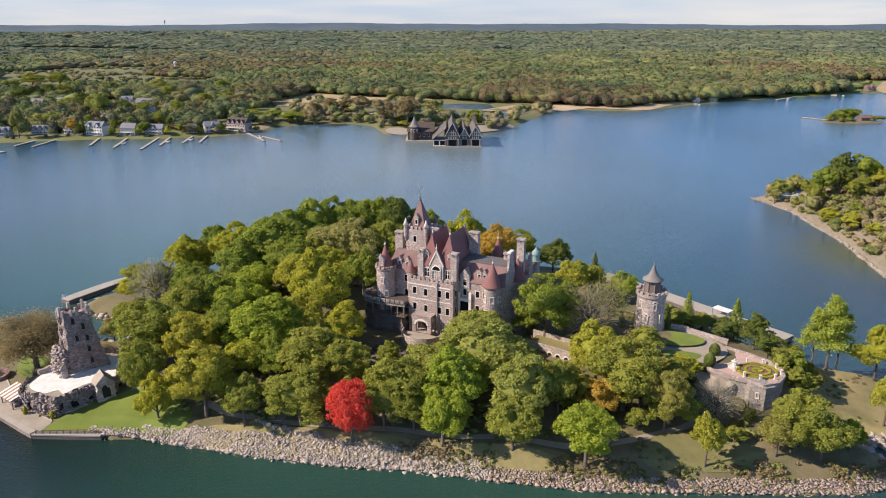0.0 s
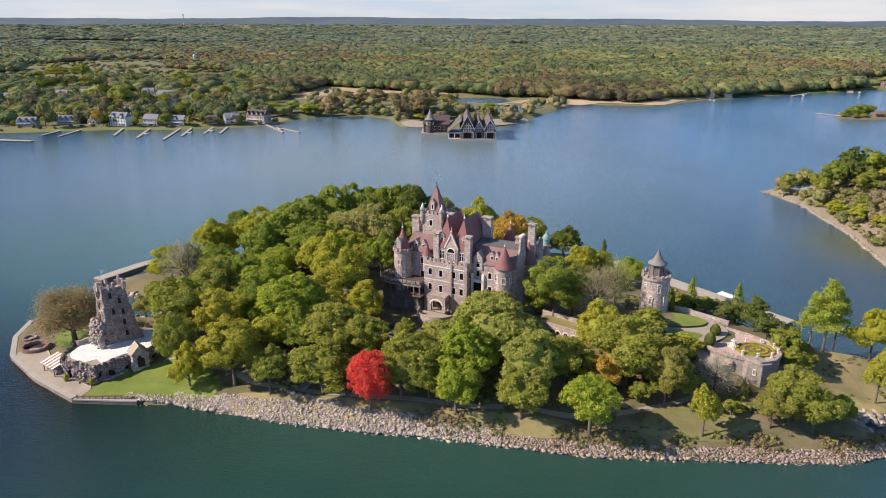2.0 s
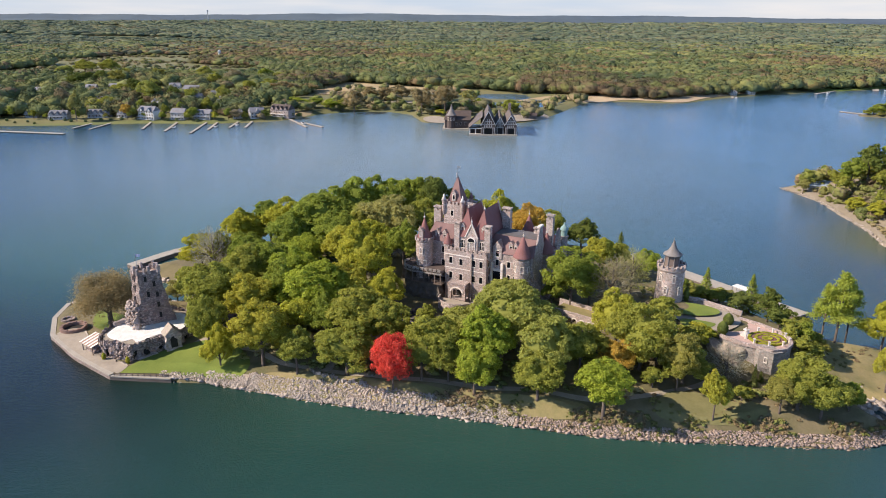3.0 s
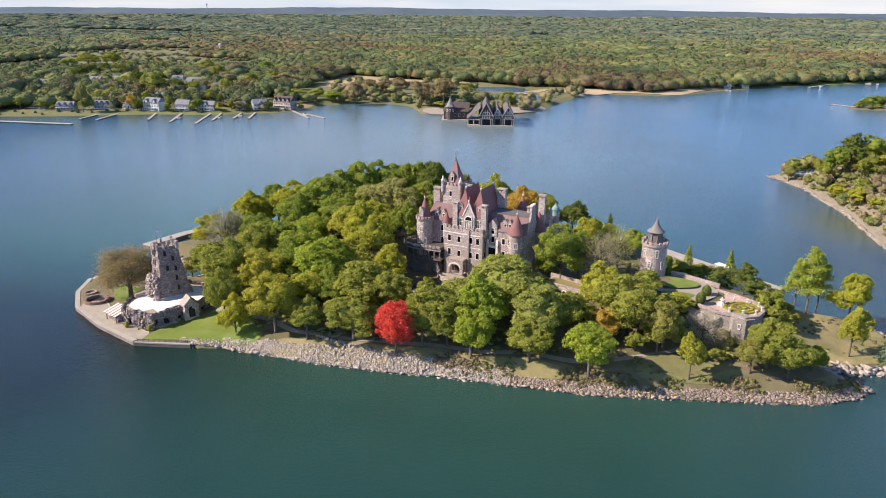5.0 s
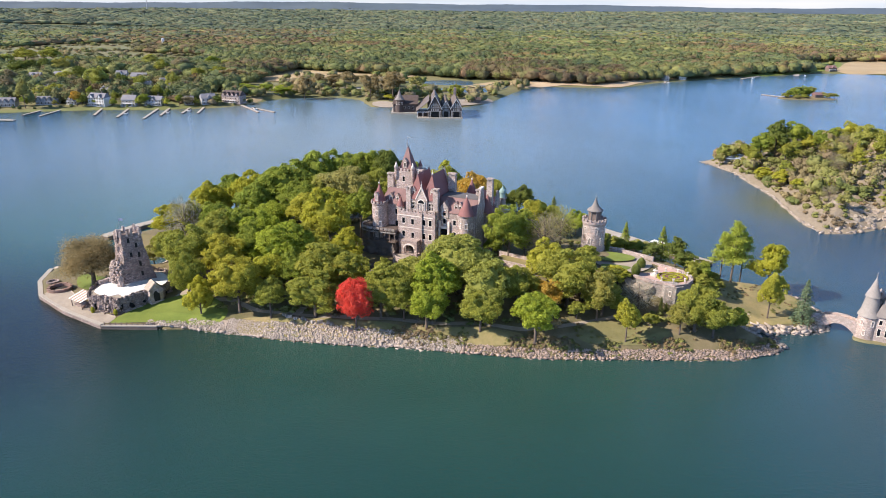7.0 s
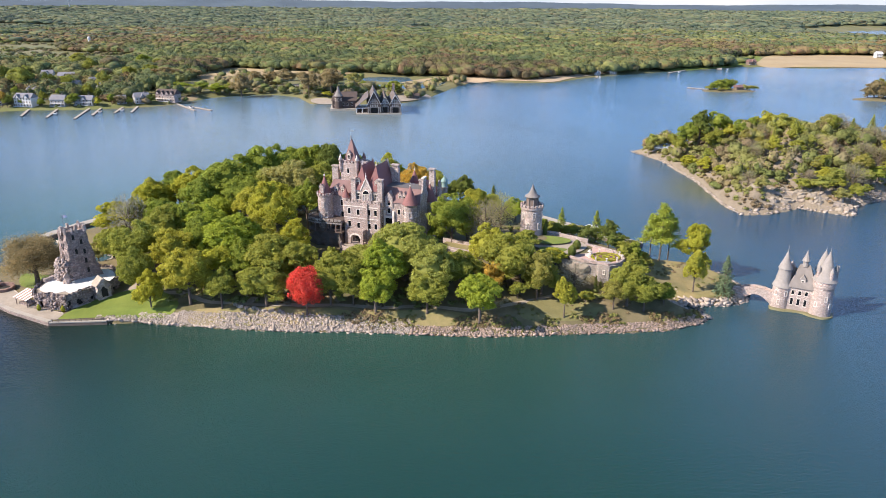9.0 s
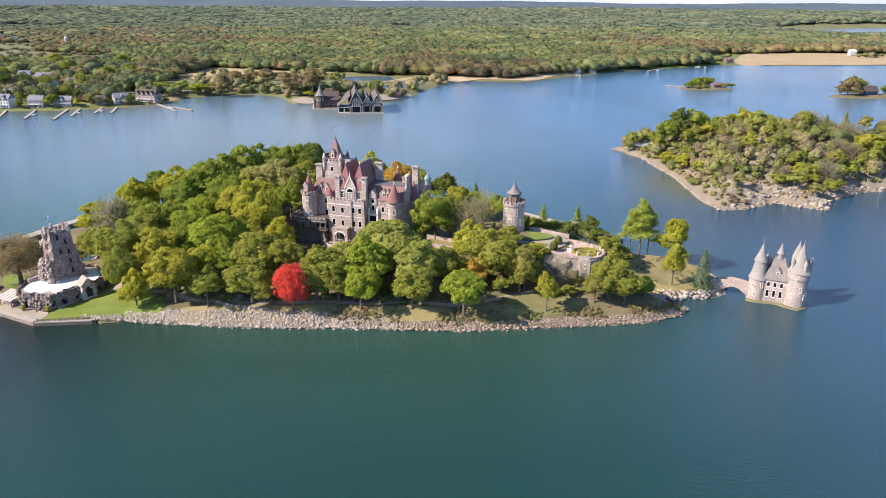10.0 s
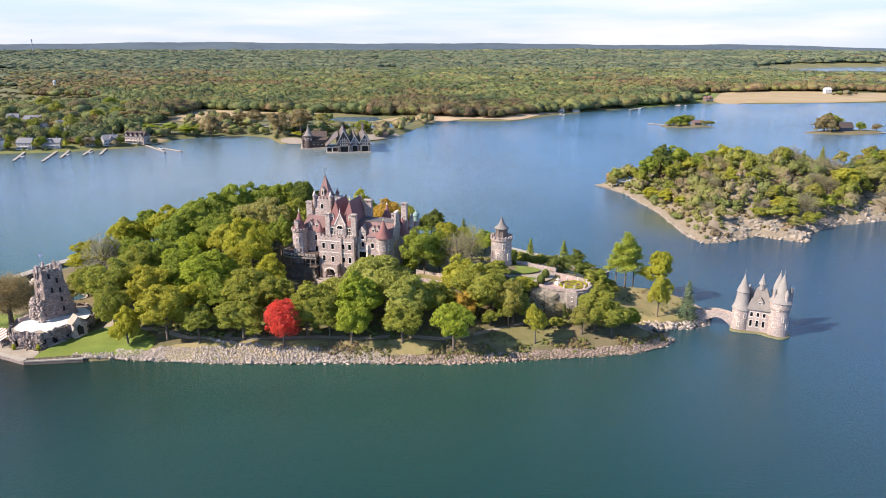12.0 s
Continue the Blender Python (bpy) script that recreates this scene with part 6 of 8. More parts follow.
tpts = [(69.5, 163.0), (73.6, 158.4), (77.5, 156.0), (80.4, 153.4), (84.6, 154.6), (87.6, 158.0), (88.6, 162.2), (87.4, 166.6), (84, 171), (79, 175.5), (73, 170)]
part("terrace_wall", Shape().prism(tpts, 3.5, 13.4), STONE_GREY, base, "tall coursed stone retaining wall")
part("terrace_floor", Shape().prism([(x + (80 - x) * 0.02, y + (165 - y) * 0.02) for x, y in tpts], 13.4, 13.5), PINK_PAVING, base, "pink paved terrace floor")
for i in range(len(tpts) - 2):
    a, b = Vector(tpts[i]), Vector(tpts[i + 1])
    n = Vector((b.y - a.y, a.x - b.x)).normalized() * 0.35
    part("parapet", Shape().prism([tuple(a + n), tuple(b + n), tuple(b - n), tuple(a - n)], 13.4, 14.4), STONE, base, "pale stone parapet")
part("walk", Shape().prism([(88.0, 158.6), (89.0, 162.2), (87.8, 166.4), (84.4, 164.4), (85.4, 161.4), (84.6, 158.6)], 13.5, 13.56), PAVING, base)
MULCH = mat("brown_flower_mulch", (0.20, 0.105, 0.085), 0.95, 0.3, 0.8, 4.0, 0.4, 0.03)
for nm, r0, r1, mt, z in (("hedge_ring", 5.2, 4.5, LEAF["lime"], 14.0), ("flower_bed", 4.45, 3.5, MULCH, 13.75), ("inner_hedge", 3.45, 2.7, LEAF["lime"], 13.95), ("inner_bed", 2.65, 1.5, MULCH, 13.75), ("planting", 1.45, 0.4, LEAF["yellow"], 14.0)):
    s = Shape()
    for k in range(26):
        a0, a1 = 2 * math.pi * k / 26, 2 * math.pi * (k + 1) / 26
        s.prism([(82.4 + r * math.cos(a), 162.0 + 0.82 * r * math.sin(a)) for r, a in ((r0, a0), (r0, a1), (r1, a1), (r1, a0))], 13.5, z + 0.1 * (k % 2))
    part(nm, s, mt, base)
for k in range(9):
    a = 2 * math.pi * k / 9 + 0.3
    x, y = 82.4 + 5.9 * math.cos(a), 162 + 4.9 * math.sin(a)
    p = thing("garden_pillar", x, y, 13.5, 0, "small pale stone garden pillar", "pillar", "terrace pillars")
    part("shaft", Shape().box(-0.3, -0.3, 0, 0.3, 0.3, 0.25).box(-0.2, -0.2, 0.25, 0.2, 0.2, 1.3).box(-0.32, -0.32, 1.3, 0.32, 0.32, 1.5), TRIM, p)
ft = thing("fountain", 77.2, 164.6, 13.5, 0, "small tiered pale stone fountain", "fountain")
part("basin", Shape().cone(0, 0, [(1.5, 0), (1.6, 0.5), (1.35, 0.5), (1.3, 0.35), (0.3, 0.35)], 16), TRIM, ft)
part("column", Shape().cone(0, 0, [(0.35, 0.35), (0.22, 1.4), (0.8, 1.7), (0.75, 1.8), (0.2, 1.85), (0.2, 2.4)], 12), TRIM, ft)
part("tower_bay", Shape().prism([(76.6, 158.2), (77.6, 154.6), (80.6, 152.4), (83.4, 153.2), (82, 158)], 3.5, 13.8), STONE_GREY, base)
window(base, 79.0, 153.35, 10.6, -35, 0.7, 1.3)
rockery = roughen(Shape().prism([(64, 161.5), (68, 157.5), (73, 155.5), (77, 156), (74, 162), (67, 166)], 4.0, 12.2, 0.72), 1.6, 1.3, 2.0)
tagged(part("rock_outcrop", rockery, ROCK), "dark rough rock outcrop below the terrace", "rock")
def topiary(x, y, z, h, r, tone="shrub", words="clipped egg-shaped dark green evergreen on the terrace"):
    """A clipped egg-shaped evergreen: close leaves over a smooth body."""
    g = np.random.default_rng(int(abs(x) * 10))
    n = 1500
    d = unit(g.normal(size=(n, 3)))
    f = np.where(d[:, 2] > 0, 1 - 0.25 * d[:, 2], 1.0)[:, None]
    vs, fs = leaf_tris(g, np.array([0, 0, h * 0.42]) + d * f * np.array([r, r, h * 0.56]) * g.uniform(0.94, 1.04, (n, 1)), d, 0.17, 0.35)
    body = Shape().cone(0, 0, [(r * 0.55, 0), (r * 0.9, h * 0.25), (r * 0.9, h * 0.5), (r * 0.55, h * 0.8), (0.1, h * 0.96)], 12)
    ob = thing("topiary", x, y, z, 0, words, "bush", "topiary")
    part("body", body, LEAF[tone], ob, smooth=True)
    me = bpy.data.meshes.new("leaves")
    fill_mesh(me, vs, fs)
    part("leaves", me, LEAF[tone], ob)


topiary(70.6, 164.6, 13.9, 4.2, 1.5)
topiary(74.3, 171.0, 14.0, 3.8, 1.45)
topiary(66.4, 187.4, 14.2, 5.6, 0.8)
for x, y in ((-112.6, 161.0), (-104.0, 158.6)):
    topiary(x, y, ground_z(x, y) + 0.2, 2.3, 0.55, "lime", "small yellow-green clipped shrub on the quay")
for x, y, h, r in ((74.6, 148.2, 6.0, 1.2), (77, 150, 3.0, 1.2)):
    tree(x, y, ground_z(x, y), h, r, "shrub", "conifer", "beside the garden wall", "topiary")
wall = thing("retaining_wall", 0, 0, 0, 0, "pale stone wall along the garden edge", "wall")
for a, b, z in (((65.2, 189.6), (72.5, 186.6), 15.4), ((72.5, 186.6), (81.0, 178.5), 15.0)):
    a, b = Vector(a), Vector(b)
    n = Vector((b.y - a.y, a.x - b.x)).normalized() * 0.35
    part("wall_run", Shape().prism([tuple(a + n), tuple(b + n), tuple(b - n), tuple(a - n)], 8, z), STONE_PINK, wall)

# ---- arcade wall below the castle ----
arc = thing("arcade_wall", 30.2, 176.8, 8.6, -36.5, "pale stone retaining wall with small arches and a grass top", "wall")
part("wall_face", Shape().panel((-7.5, 0), (7.5, 0), -1.5, 4.6, [(1.2 + 2.6 * k, 0.3, 2.5 + 2.6 * k, 2.9) for k in range(5)], 0.9).box(-7.6, -0.12, 4.6, 7.6, 0.5, 4.95), STONE_PINK, arc)
part("back", Shape().box(-7.5, 0.9, -1.5, 7.5, 1.2, 4.6), DARK, arc)
part("grass_top", Shape().box(-7.5, 0.5, 4.6, 7.5, 5.5, 4.8), DRY_LAWN, arc, "grass strip above the arches")
part("upper_wall", Shape().box(-9, 5.4, 3.5, 9, 5.9, 6.0), STONE_PINK, arc)
for k in range(5):
    a = Shape()
    for j in range(6):
        a0, a1 = math.pi * j / 6, math.pi * (j + 1) / 6
        u = -7.5 + 1.85 + 2.6 * k
        a.add([(u + math.cos(q) * rr, yy, 2.5 + math.sin(q) * rr) for yy in (-0.1, 0.2) for q, rr in ((a0, 0.65), (a1, 0.65), (a1, 1.0), (a0, 1.0))], [(0, 1, 2, 3), (7, 6, 5, 4), (3, 2, 6, 7), (0, 4, 5, 1)])
    part("arch", a, TRIM, arc)
vault = thing("grotto_wall", 52.5, 160.5, 6.2, -20, "low stone wall with a dark opening under the trees", "wall")
part("wall_face", Shape().panel((-4, 0), (4, 0), -1.5, 4.2, [(1, 0, 3, 3)], 0.8).box(-4, 0.8, -1.5, 4, 4, 4.2), STONE_DARK, vault)
bm_ = thing("garden_wall", -33, 168, 7.6, -12, "low dark rock wall beside the castle steps", "wall")
part("wall_face", roughen(Shape().box(-8, -2, -2, 6, 2, 1.6).box(6, -1, -2, 14, 3, 3.2), 1.5, 0.6, 8.0), STONE_DARK, bm_)

# ---- stone ledges and steps above the riprap ----
ledge_r = random.Random(17)
ledge = thing("dry_stone_wall", 0, 0, 0, 0, "low dry-laid grey stone wall beside the bank path", "wall")
line_ = [(-47.5, 151.9), (-41.8, 149.3), (-36.9, 147.7), (-30.6, 146.7)]
for (ax, ay), (bx, by) in zip(line_, line_[1:]):
    n = int(math.hypot(bx - ax, by - ay) / 0.95)
    for k in range(n):
        f = (k + 0.5) / n
        x, y = ax + (bx - ax) * f + ledge_r.uniform(-0.25, 0.25), ay + (by - ay) * f + ledge_r.uniform(-0.35, 0.35)
        w, d, h, t = ledge_r.uniform(0.4, 0.75), ledge_r.uniform(0.35, 0.6), ledge_r.uniform(0.3, 0.95), ledge_r.uniform(0, 3.1)
        c, q = math.cos(t), math.sin(t)
        z = ground_z(x, y)
        part("stone", Shape().prism([(x + u * c - v * q, y + u * q + v * c) for u, v in ((-w, -d), (w, -d * 0.8), (w * 0.85, d), (-w * 0.9, d * 0.9))], z - 0.4, z + h, 0.82), STONE_GREY, ledge)
steps = thing("stone_steps", 0, 0, 0, 0, "pale stone steps climbing from the bank path", "steps")
for k in range(9):
    x, y = -42.9 + 0.18 * k, 152.4 + 0.55 * k
    z = ground_z(x, y)
    part("step", Shape().prism([(x - 1.3, y - 0.15), (x + 1.3, y - 0.45), (x + 1.4, y + 0.2), (x - 1.2, y + 0.5)], z - 0.3, z + 0.22), PAVING, steps)

# ---- piers ----
def pier(name, pts, width, z, label, material=CONCRETE):
    ob = thing(name, 0, 0, 0, 0, label, "pier")
    for a, b in zip(pts, pts[1:]):
        a, b = Vector(a), Vector(b)
        n = Vector((b.y - a.y, a.x - b.x)).normalized() * width / 2
        part("deck", Shape().prism([tuple(a + n), tuple(b + n), tuple(b - n), tuple(a - n)], z - 0.3, z), material, ob)
        n2 = n * 0.94
        part("side_wall", Shape().prism([tuple(a + n2), tuple(b + n2), tuple(b - n2), tuple(a - n2)], -2, z - 0.3), TIMBER, ob)
    return ob


pier("pier", [(114.0, 208.0), (98.0, 229), (80.5, 252), (66, 270)], 6.8, 1.7, "long pale concrete pier")
pier("pier", [(-144, 243), (-134, 261), (-124, 272), (-104, 278)], 5.0, 1.8, "long pale stone breakwater")
bl = thing("boat_canopy", 99, 226.6, 1.7, -53, "small white flat canopy on the pier", "canopy")
part("roof", Shape().box(-3.1, -1.7, 2.4, 3.1, 1.7, 2.65), ROOF_WHITE, bl)
for sx in (-3, 3):
    for sy in (-1.5, 1.5):
        part("post", Shape().box(sx - 0.1, sy - 0.1, 0, sx + 0.1, sy + 0.1, 2.6), METAL, bl)
fb = thing("footbridge", -124, 245, 2.0, 15, "pale narrow footbridge over the lagoon", "bridge")
part("deck", Shape().box(-9, -1.2, -0.3, 9, 1.2, 0), CONCRETE, fb)
part("side_wall", Shape().box(-9, -1.35, -0.5, 9, -1.2, 0.6), CONCRETE, fb)

# ---- power house on the water and its bridge ----
ph = thing("power_house", 137.8, 144.8, 0.0, -33, "small pale stone turreted building rising from the water", "castle")
ph.matrix_world = pose(137.8, 144.8, 0, 0, 0, -33) @ Matrix.Scale(0.95, 4)


def coursed(rings, step=0.55, lap=0.07):
    """Roof outline with the small step of every shingle course."""
    out = []
    for (r0, z0), (r1, z1) in zip(rings, rings[1:]):
        n = max(1, int((z1 - z0) / step))
        for i in range(n):
            a, b = i / n, (i + 1) / n
            out += [(r0 + (r1 - r0) * a + lap * min(1, r0), z0 + (z1 - z0) * a), (r0 + (r1 - r0) * b, z0 + (z1 - z0) * b - 0.02)]
    return out + [rings[-1]]


def ph_tower(name, x, y, rings, roof, label, wins):
    ob = part(name, Shape().cone(x, y, rings, 24), STONE_PINK, ph, label)
    part("cone_roof", Shape().cone(x, y, coursed(roof), 28), SHINGLE_PALE, ob, "grey shingle cone roof")
    for a, z, r in wins:
        t = radians(a)
        window(ob, x + r * math.cos(t), y + r * math.sin(t), z, a + 90, 0.75, 1.6)
    return ob


ph_tower("west_turret", 2.6, 0.2, [(3.5, -2), (3.2, 1.0), (3.05, 8.6)], [(3.45, 8.5), (2.7, 10.3), (2.15, 13.6), (1.95, 15.2), (2.35, 15.3), (1.15, 18.4), (0.12, 21.8), (0.03, 24.0)], "round stone turret", ((-120, 5.6, 3.2), (-60, 5.6, 3.2), (-100, 2.2, 3.26)))
ph_tower("east_turret", 15.8, -0.6, [(4.0, -2), (3.7, 1.0), (3.4, 10.2), (3.75, 11.0), (3.8, 13.2), (4.0, 13.5)], [(4.1, 13.4), (3.1, 15.2), (2.0, 18.2), (1.0, 21.2), (0.10, 24.0), (0.03, 25.6)], "large round stone turret", ((-120, 4.0, 3.62), (-70, 6.4, 3.55), (-105, 10.6, 3.5), (-40, 3.6, 3.62)))
for a in (-150, -60, 20):
    t = radians(a)
    x, y = 15.8 + 3.0 * math.cos(t), -0.6 + 3.0 * math.sin(t)
    dq = part("roof_turret", Shape().cone(x, y, [(0.65, 13.6), (0.6, 17.0), (0.75, 17.1)], 10), STONE_PINK, ph, "small roof turret")
    part("cone_roof", Shape().cone(x, y, [(0.8, 17.05), (0.04, 19.0)], 10), SHINGLE_PALE, dq)
tb = part("back_turret", Shape().cone(14.8, 6.2, [(2.2, -2), (2.1, 14.5)], 18), STONE_PINK, ph)
part("cone_roof", Shape().cone(14.8, 6.2, coursed([(2.6, 14.4), (1.3, 19.0), (0.1, 22.4), (0.03, 23.6)]), 20), SHINGLE_PALE, tb)
body = Shape()
body.panel((4.6, -1.8), (13.0, -1.8), -2, 9.2, [(1.3 + 2.2 * k, 2.4, 2.2 + 2.2 * k, 4.9) for k in range(3)] + [(1.3 + 2.2 * k, 6.4, 2.2 + 2.2 * k, 8.0) for k in range(3)], 0.5)
body.panel((13, -1.8), (13, 7.5), -2, 9.2).panel((13, 7.5), (4.6, 7.5), -2, 9.2).panel((4.6, 7.5), (4.6, -1.8), -2, 9.2)
bw = part("wall", body, STONE_PINK, ph)
for k in range(3):
    window(bw, 6.35 + 2.2 * k, -1.8, 2.4, 0, 0.9, 2.5)
    window(bw, 6.35 + 2.2 * k, -1.8, 6.4, 0, 0.9, 1.6)
part("roof", Shape().gable_x(4.2, -2.3, 13.6, 8.0, 9.1, 16.8, 3.2, 3.0), SHINGLE, ph, "steep grey shingle hip roof")
dm = part("dormer", Shape().panel((8.0, -1.0), (9.8, -1.0), 10.0, 12.2, [(0.5, 10.3, 1.3, 11.8)], 0.3).hip(7.8, -1.1, 10.0, 2.4, 12.2, 13.8), SHINGLE_PALE, ph)
window(dm, 8.9, -1.0, 10.3, 0, 0.8, 1.5)
cp = part("cupola", Shape().cone(8.9, 2.8, [(1.0, 16.0), (0.95, 18.2), (1.25, 18.3)], 8), SHINGLE_PALE, ph, "small roof cupola")
part("cone_roof", Shape().cone(8.9, 2.8, [(1.4, 18.2), (0.7, 20.0), (0.05, 22.4)], 8), SHINGLE_PALE, cp)
part("back_gable", Shape().box(3.4, 3.0, 9, 6.2, 6.0, 14.2).hip(3.2, 2.8, 6.4, 6.2, 14.2, 16.6), STONE_PINK, ph)
part("side_chimney", Shape().box(18.4, 1.0, 10, 19.6, 2.2, 18.5), STONE_PINK, ph)
foot_pts = [(-1.2, -3.2), (3, -4.4), (9, -3.4), (14, -5.2), (18, -5.4), (20.6, -2), (19.8, 3), (16, 9), (6, 9), (0, 4)]
part("footing", roughen(Shape().prism([tuple(p) for p in smooth_loop(foot_pts, 5)], -2, 0.5, 0.95), 2.0, 0.3, 6.0), mat("wet_mossy_stone", (0.19, 0.175, 0.09), 0.8), ph, "low mossy stone footing at the waterline")
br = thing("stone_bridge", 131.2, 150.6, 0, -40, "arched pale stone footbridge", "bridge")
bs = Shape()
n = 14
for yy in (-1.5, 1.5):
    lower = [(-1.5 + 10.5 * i / n, yy, 0.4 + 3.0 * math.sin(math.pi * i / n) if 0 < i < n else -1.5) for i in range(n + 1)]
    upper = [(-1.5 + 10.5 * i / n, yy, 3.6 + 1.6 * math.sin(math.pi * (0.15 + 0.7 * i / n))) for i in range(n + 1)]
    bs.add(lower + upper, [(i, i + 1, n + 2 + i, n + 1 + i) if yy < 0 else (n + 1 + i, n + 2 + i, i + 1, i) for i in range(n)])
half = 2 * (n + 1)
bs.f += [(i + half, i + 1 + half, i + 1, i) for i in range(n)] + [(n + 1 + i, n + 2 + i, half + n + 2 + i, half + n + 1 + i) for i in range(n)]
part("arch_body", bs, STONE_PINK, br)
part("abutment", Shape().box(-4.5, -1.8, -2, -1.0, 1.8, 3.9), STONE_PINK, br)
for yy in (-1.6, 1.3):
    par = Shape()
    for i in range(n):
        z0 = 3.6 + 1.6 * math.sin(math.pi * (0.15 + 0.7 * (i + 0.5) / n))
        x = -1.5 + 10.5 * i / n
        par.box(x, yy, z0 - 0.3, x + 10.5 / n, yy + 0.3, z0 + 0.75)
    part("parapet", par, STONE_PINK, br)


# ---- riprap and shore rocks ----
def rock_template(seed):
    """A blocky broken stone of eight uneven corners."""
    r = random.Random(seed)
    vs = [(x * r.uniform(0.55, 1.05), y * r.uniform(0.55, 1.05), z * r.uniform(0.6, 1.05)) for z in (-1, 1) for x, y in ((-1, -1), (1, -1), (1, 1), (-1, 1))]
    return np.array(vs), np.array([(3, 2, 1, 0), (4, 5, 6, 7), (0, 1, 5, 4), (1, 2, 6, 5), (2, 3, 7, 6), (3, 0, 4, 7)])


ROCKS = [rock_template(s) for s in range(6)]


def rock_field(rng, spots):
    """Many stones as one mesh: x, y, z, size."""
    vs, fs, k = [], [], 0
    for x, y, z, s in spots:
        t, f = ROCKS[rng.integers(6)]
        a = rng.uniform(0, 6.28)
        c, q = math.cos(a), math.sin(a)
        p = t * np.array([rng.uniform(0.85, 1.45), rng.uniform(0.65, 1.05), rng.uniform(0.35, 0.6)]) * s
        tx, ty = rng.uniform(-0.45, 0.45, 2)
        vs.append(np.stack([p[:, 0] * c - p[:, 1] * q + x, p[:, 0] * q + p[:, 1] * c + y, p[:, 2] + tx * p[:, 0] + ty * p[:, 1] + z], -1))
        fs.append(f + k)
        k += len(t)
    return np.concatenate(vs), np.concatenate(fs)


def stone_tones(name, base):
    m, t, b, o = link_nodes(name)
    g = t.nodes.new("ShaderNodeNewGeometry")
    oi = t.nodes.new("ShaderNodeObjectInfo")
    add = t.nodes.new("ShaderNodeMath")
    add.operation = "FRACT"
    s2 = t.nodes.new("ShaderNodeMath")
    t.links.new(g.outputs["Random Per Island"], s2.inputs[0])
    t.links.new(oi.outputs["Random"], s2.inputs[1])
    t.links.new(s2.outputs[0], add.inputs[0])
    c = mixer(t, add.outputs[0], scaled(base, 0.6), scaled(base, 1.25))
    c = mixer(t, stretch_fac(t, noise_node(t, 1.5, 4), 0.4, 0.7), c, scaled(base, 0.75))
    t.links.new(c, b.inputs["Base Color"])
    b.inputs["Roughness"].default_value = 0.9
    add_bump(t, b, noise_node(t, 4.0, 4, 0.7), 0.6, 0.08)
    return m


STONES = stone_tones("riprap_stone", (0.42, 0.355, 0.305))
STONES_PINK = stone_tones("pink_riprap_stone", (0.40, 0.305, 0.250))


def shore_spots(rng, a, b, count, inner, outer, small, large, land=island_height):
    """Stones spread over the bank between two shore corners."""
    a, b = np.array(a, float), np.array(b, float)
    d = (b - a) / np.hypot(*(b - a))
    n = np.array([-d[1], d[0]])
    f = rng.uniform(0, 1, count)
    w = rng.uniform(-outer, inner, count)
    p = a + (b - a) * f[:, None] + n * w[:, None]
    z = np.maximum(land(p[:, 0], p[:, 1]), -0.3)
    s = rng.uniform(small, large, count) * rng.choice([1, 1, 1, 1.35], count)
    return list(zip(p[:, 0], p[:, 1], z + 0.05, s))


# ---- far shore ----
rng = np.random.default_rng(11)
bm = bmesh.new()
bmesh.ops.create_icosphere(bm, subdivisions=2, radius=1.0)
ICO_V = np.array([v.co[:] for v in bm.verts])
ICO_F = np.array([[v.index for v in f.verts] for f in bm.faces])
bm.free()
bm = bmesh.new()
bmesh.ops.create_icosphere(bm, subdivisions=1, radius=1.0)
ICO_LV = np.array([v.co[:] for v in bm.verts])
ICO_LF = np.array([[v.index for v in f.verts] for f in bm.faces])
bm.free()


def crowns(name, spots, template, material, label, jag=0.28, slim=1.0):
    """Woods too far off to count: many uneven crowns in one mesh. spots: x, y, z of the foot, radius, height."""
    tv, tf = template
    p = np.array(spots)
    n, m = len(p), len(tv)
    a = rng.uniform(0, 6.28, n)
    k = 1 + rng.uniform(-jag, jag, (n, m))
    vx, vy, vz = tv[:, 0] * k, tv[:, 1] * k, tv[:, 2] * k
    x = (vx * np.cos(a)[:, None] - vy * np.sin(a)[:, None]) * p[:, 3:4] * slim + p[:, 0:1]
    y = (vx * np.sin(a)[:, None] + vy * np.cos(a)[:, None]) * p[:, 3:4] * slim + p[:, 1:2]
    z = (vz * 0.42 * slim + 0.58) * p[:, 4:5] + p[:, 2:3]
    fs = (tf[None] + (np.arange(n) * m)[:, None, None]).reshape(-1, tf.shape[1])
    me = bpy.data.meshes.new(name)
    fill_mesh(me, np.stack([x, y, z], -1).reshape(-1, 3), fs)
    me.materials.append(material)
    return tagged(new(name, me), label, "woods", kind="stuff")


OPEN = [(900, 1150, 270, 128), (690, 1075, 60, 40), (600, 1095, 120, 14), (2400, 2330, 840, 500), (-320, 868, 40, 10), (-690, 1090, 60, 16), (-1300, 2600, 400, 90)]


def noise_field(x, y, k):
    """Smooth uneven patches from 0 to 1 over the land."""
    return 0.5 + 0.17 * (np.sin(k * x + 1.7 * np.sin(k * 0.6 * y)) + np.sin(k * 1.3 * y + 1.3 * np.sin(k * 0.8 * x + 2)) + np.sin(k * 2.1 * (x + 0.6 * y) + 4))


HOUSES_BACK = ((-540, 835), (-495, 868), (-470, 880), (-402, 905), (-368, 876), (-329, 790), (-310, 815), (-288, 765), (-430, 770), (-352, 740))
OPEN += [(x, y - 16, 15, 24) for x, y in HOUSES_BACK]


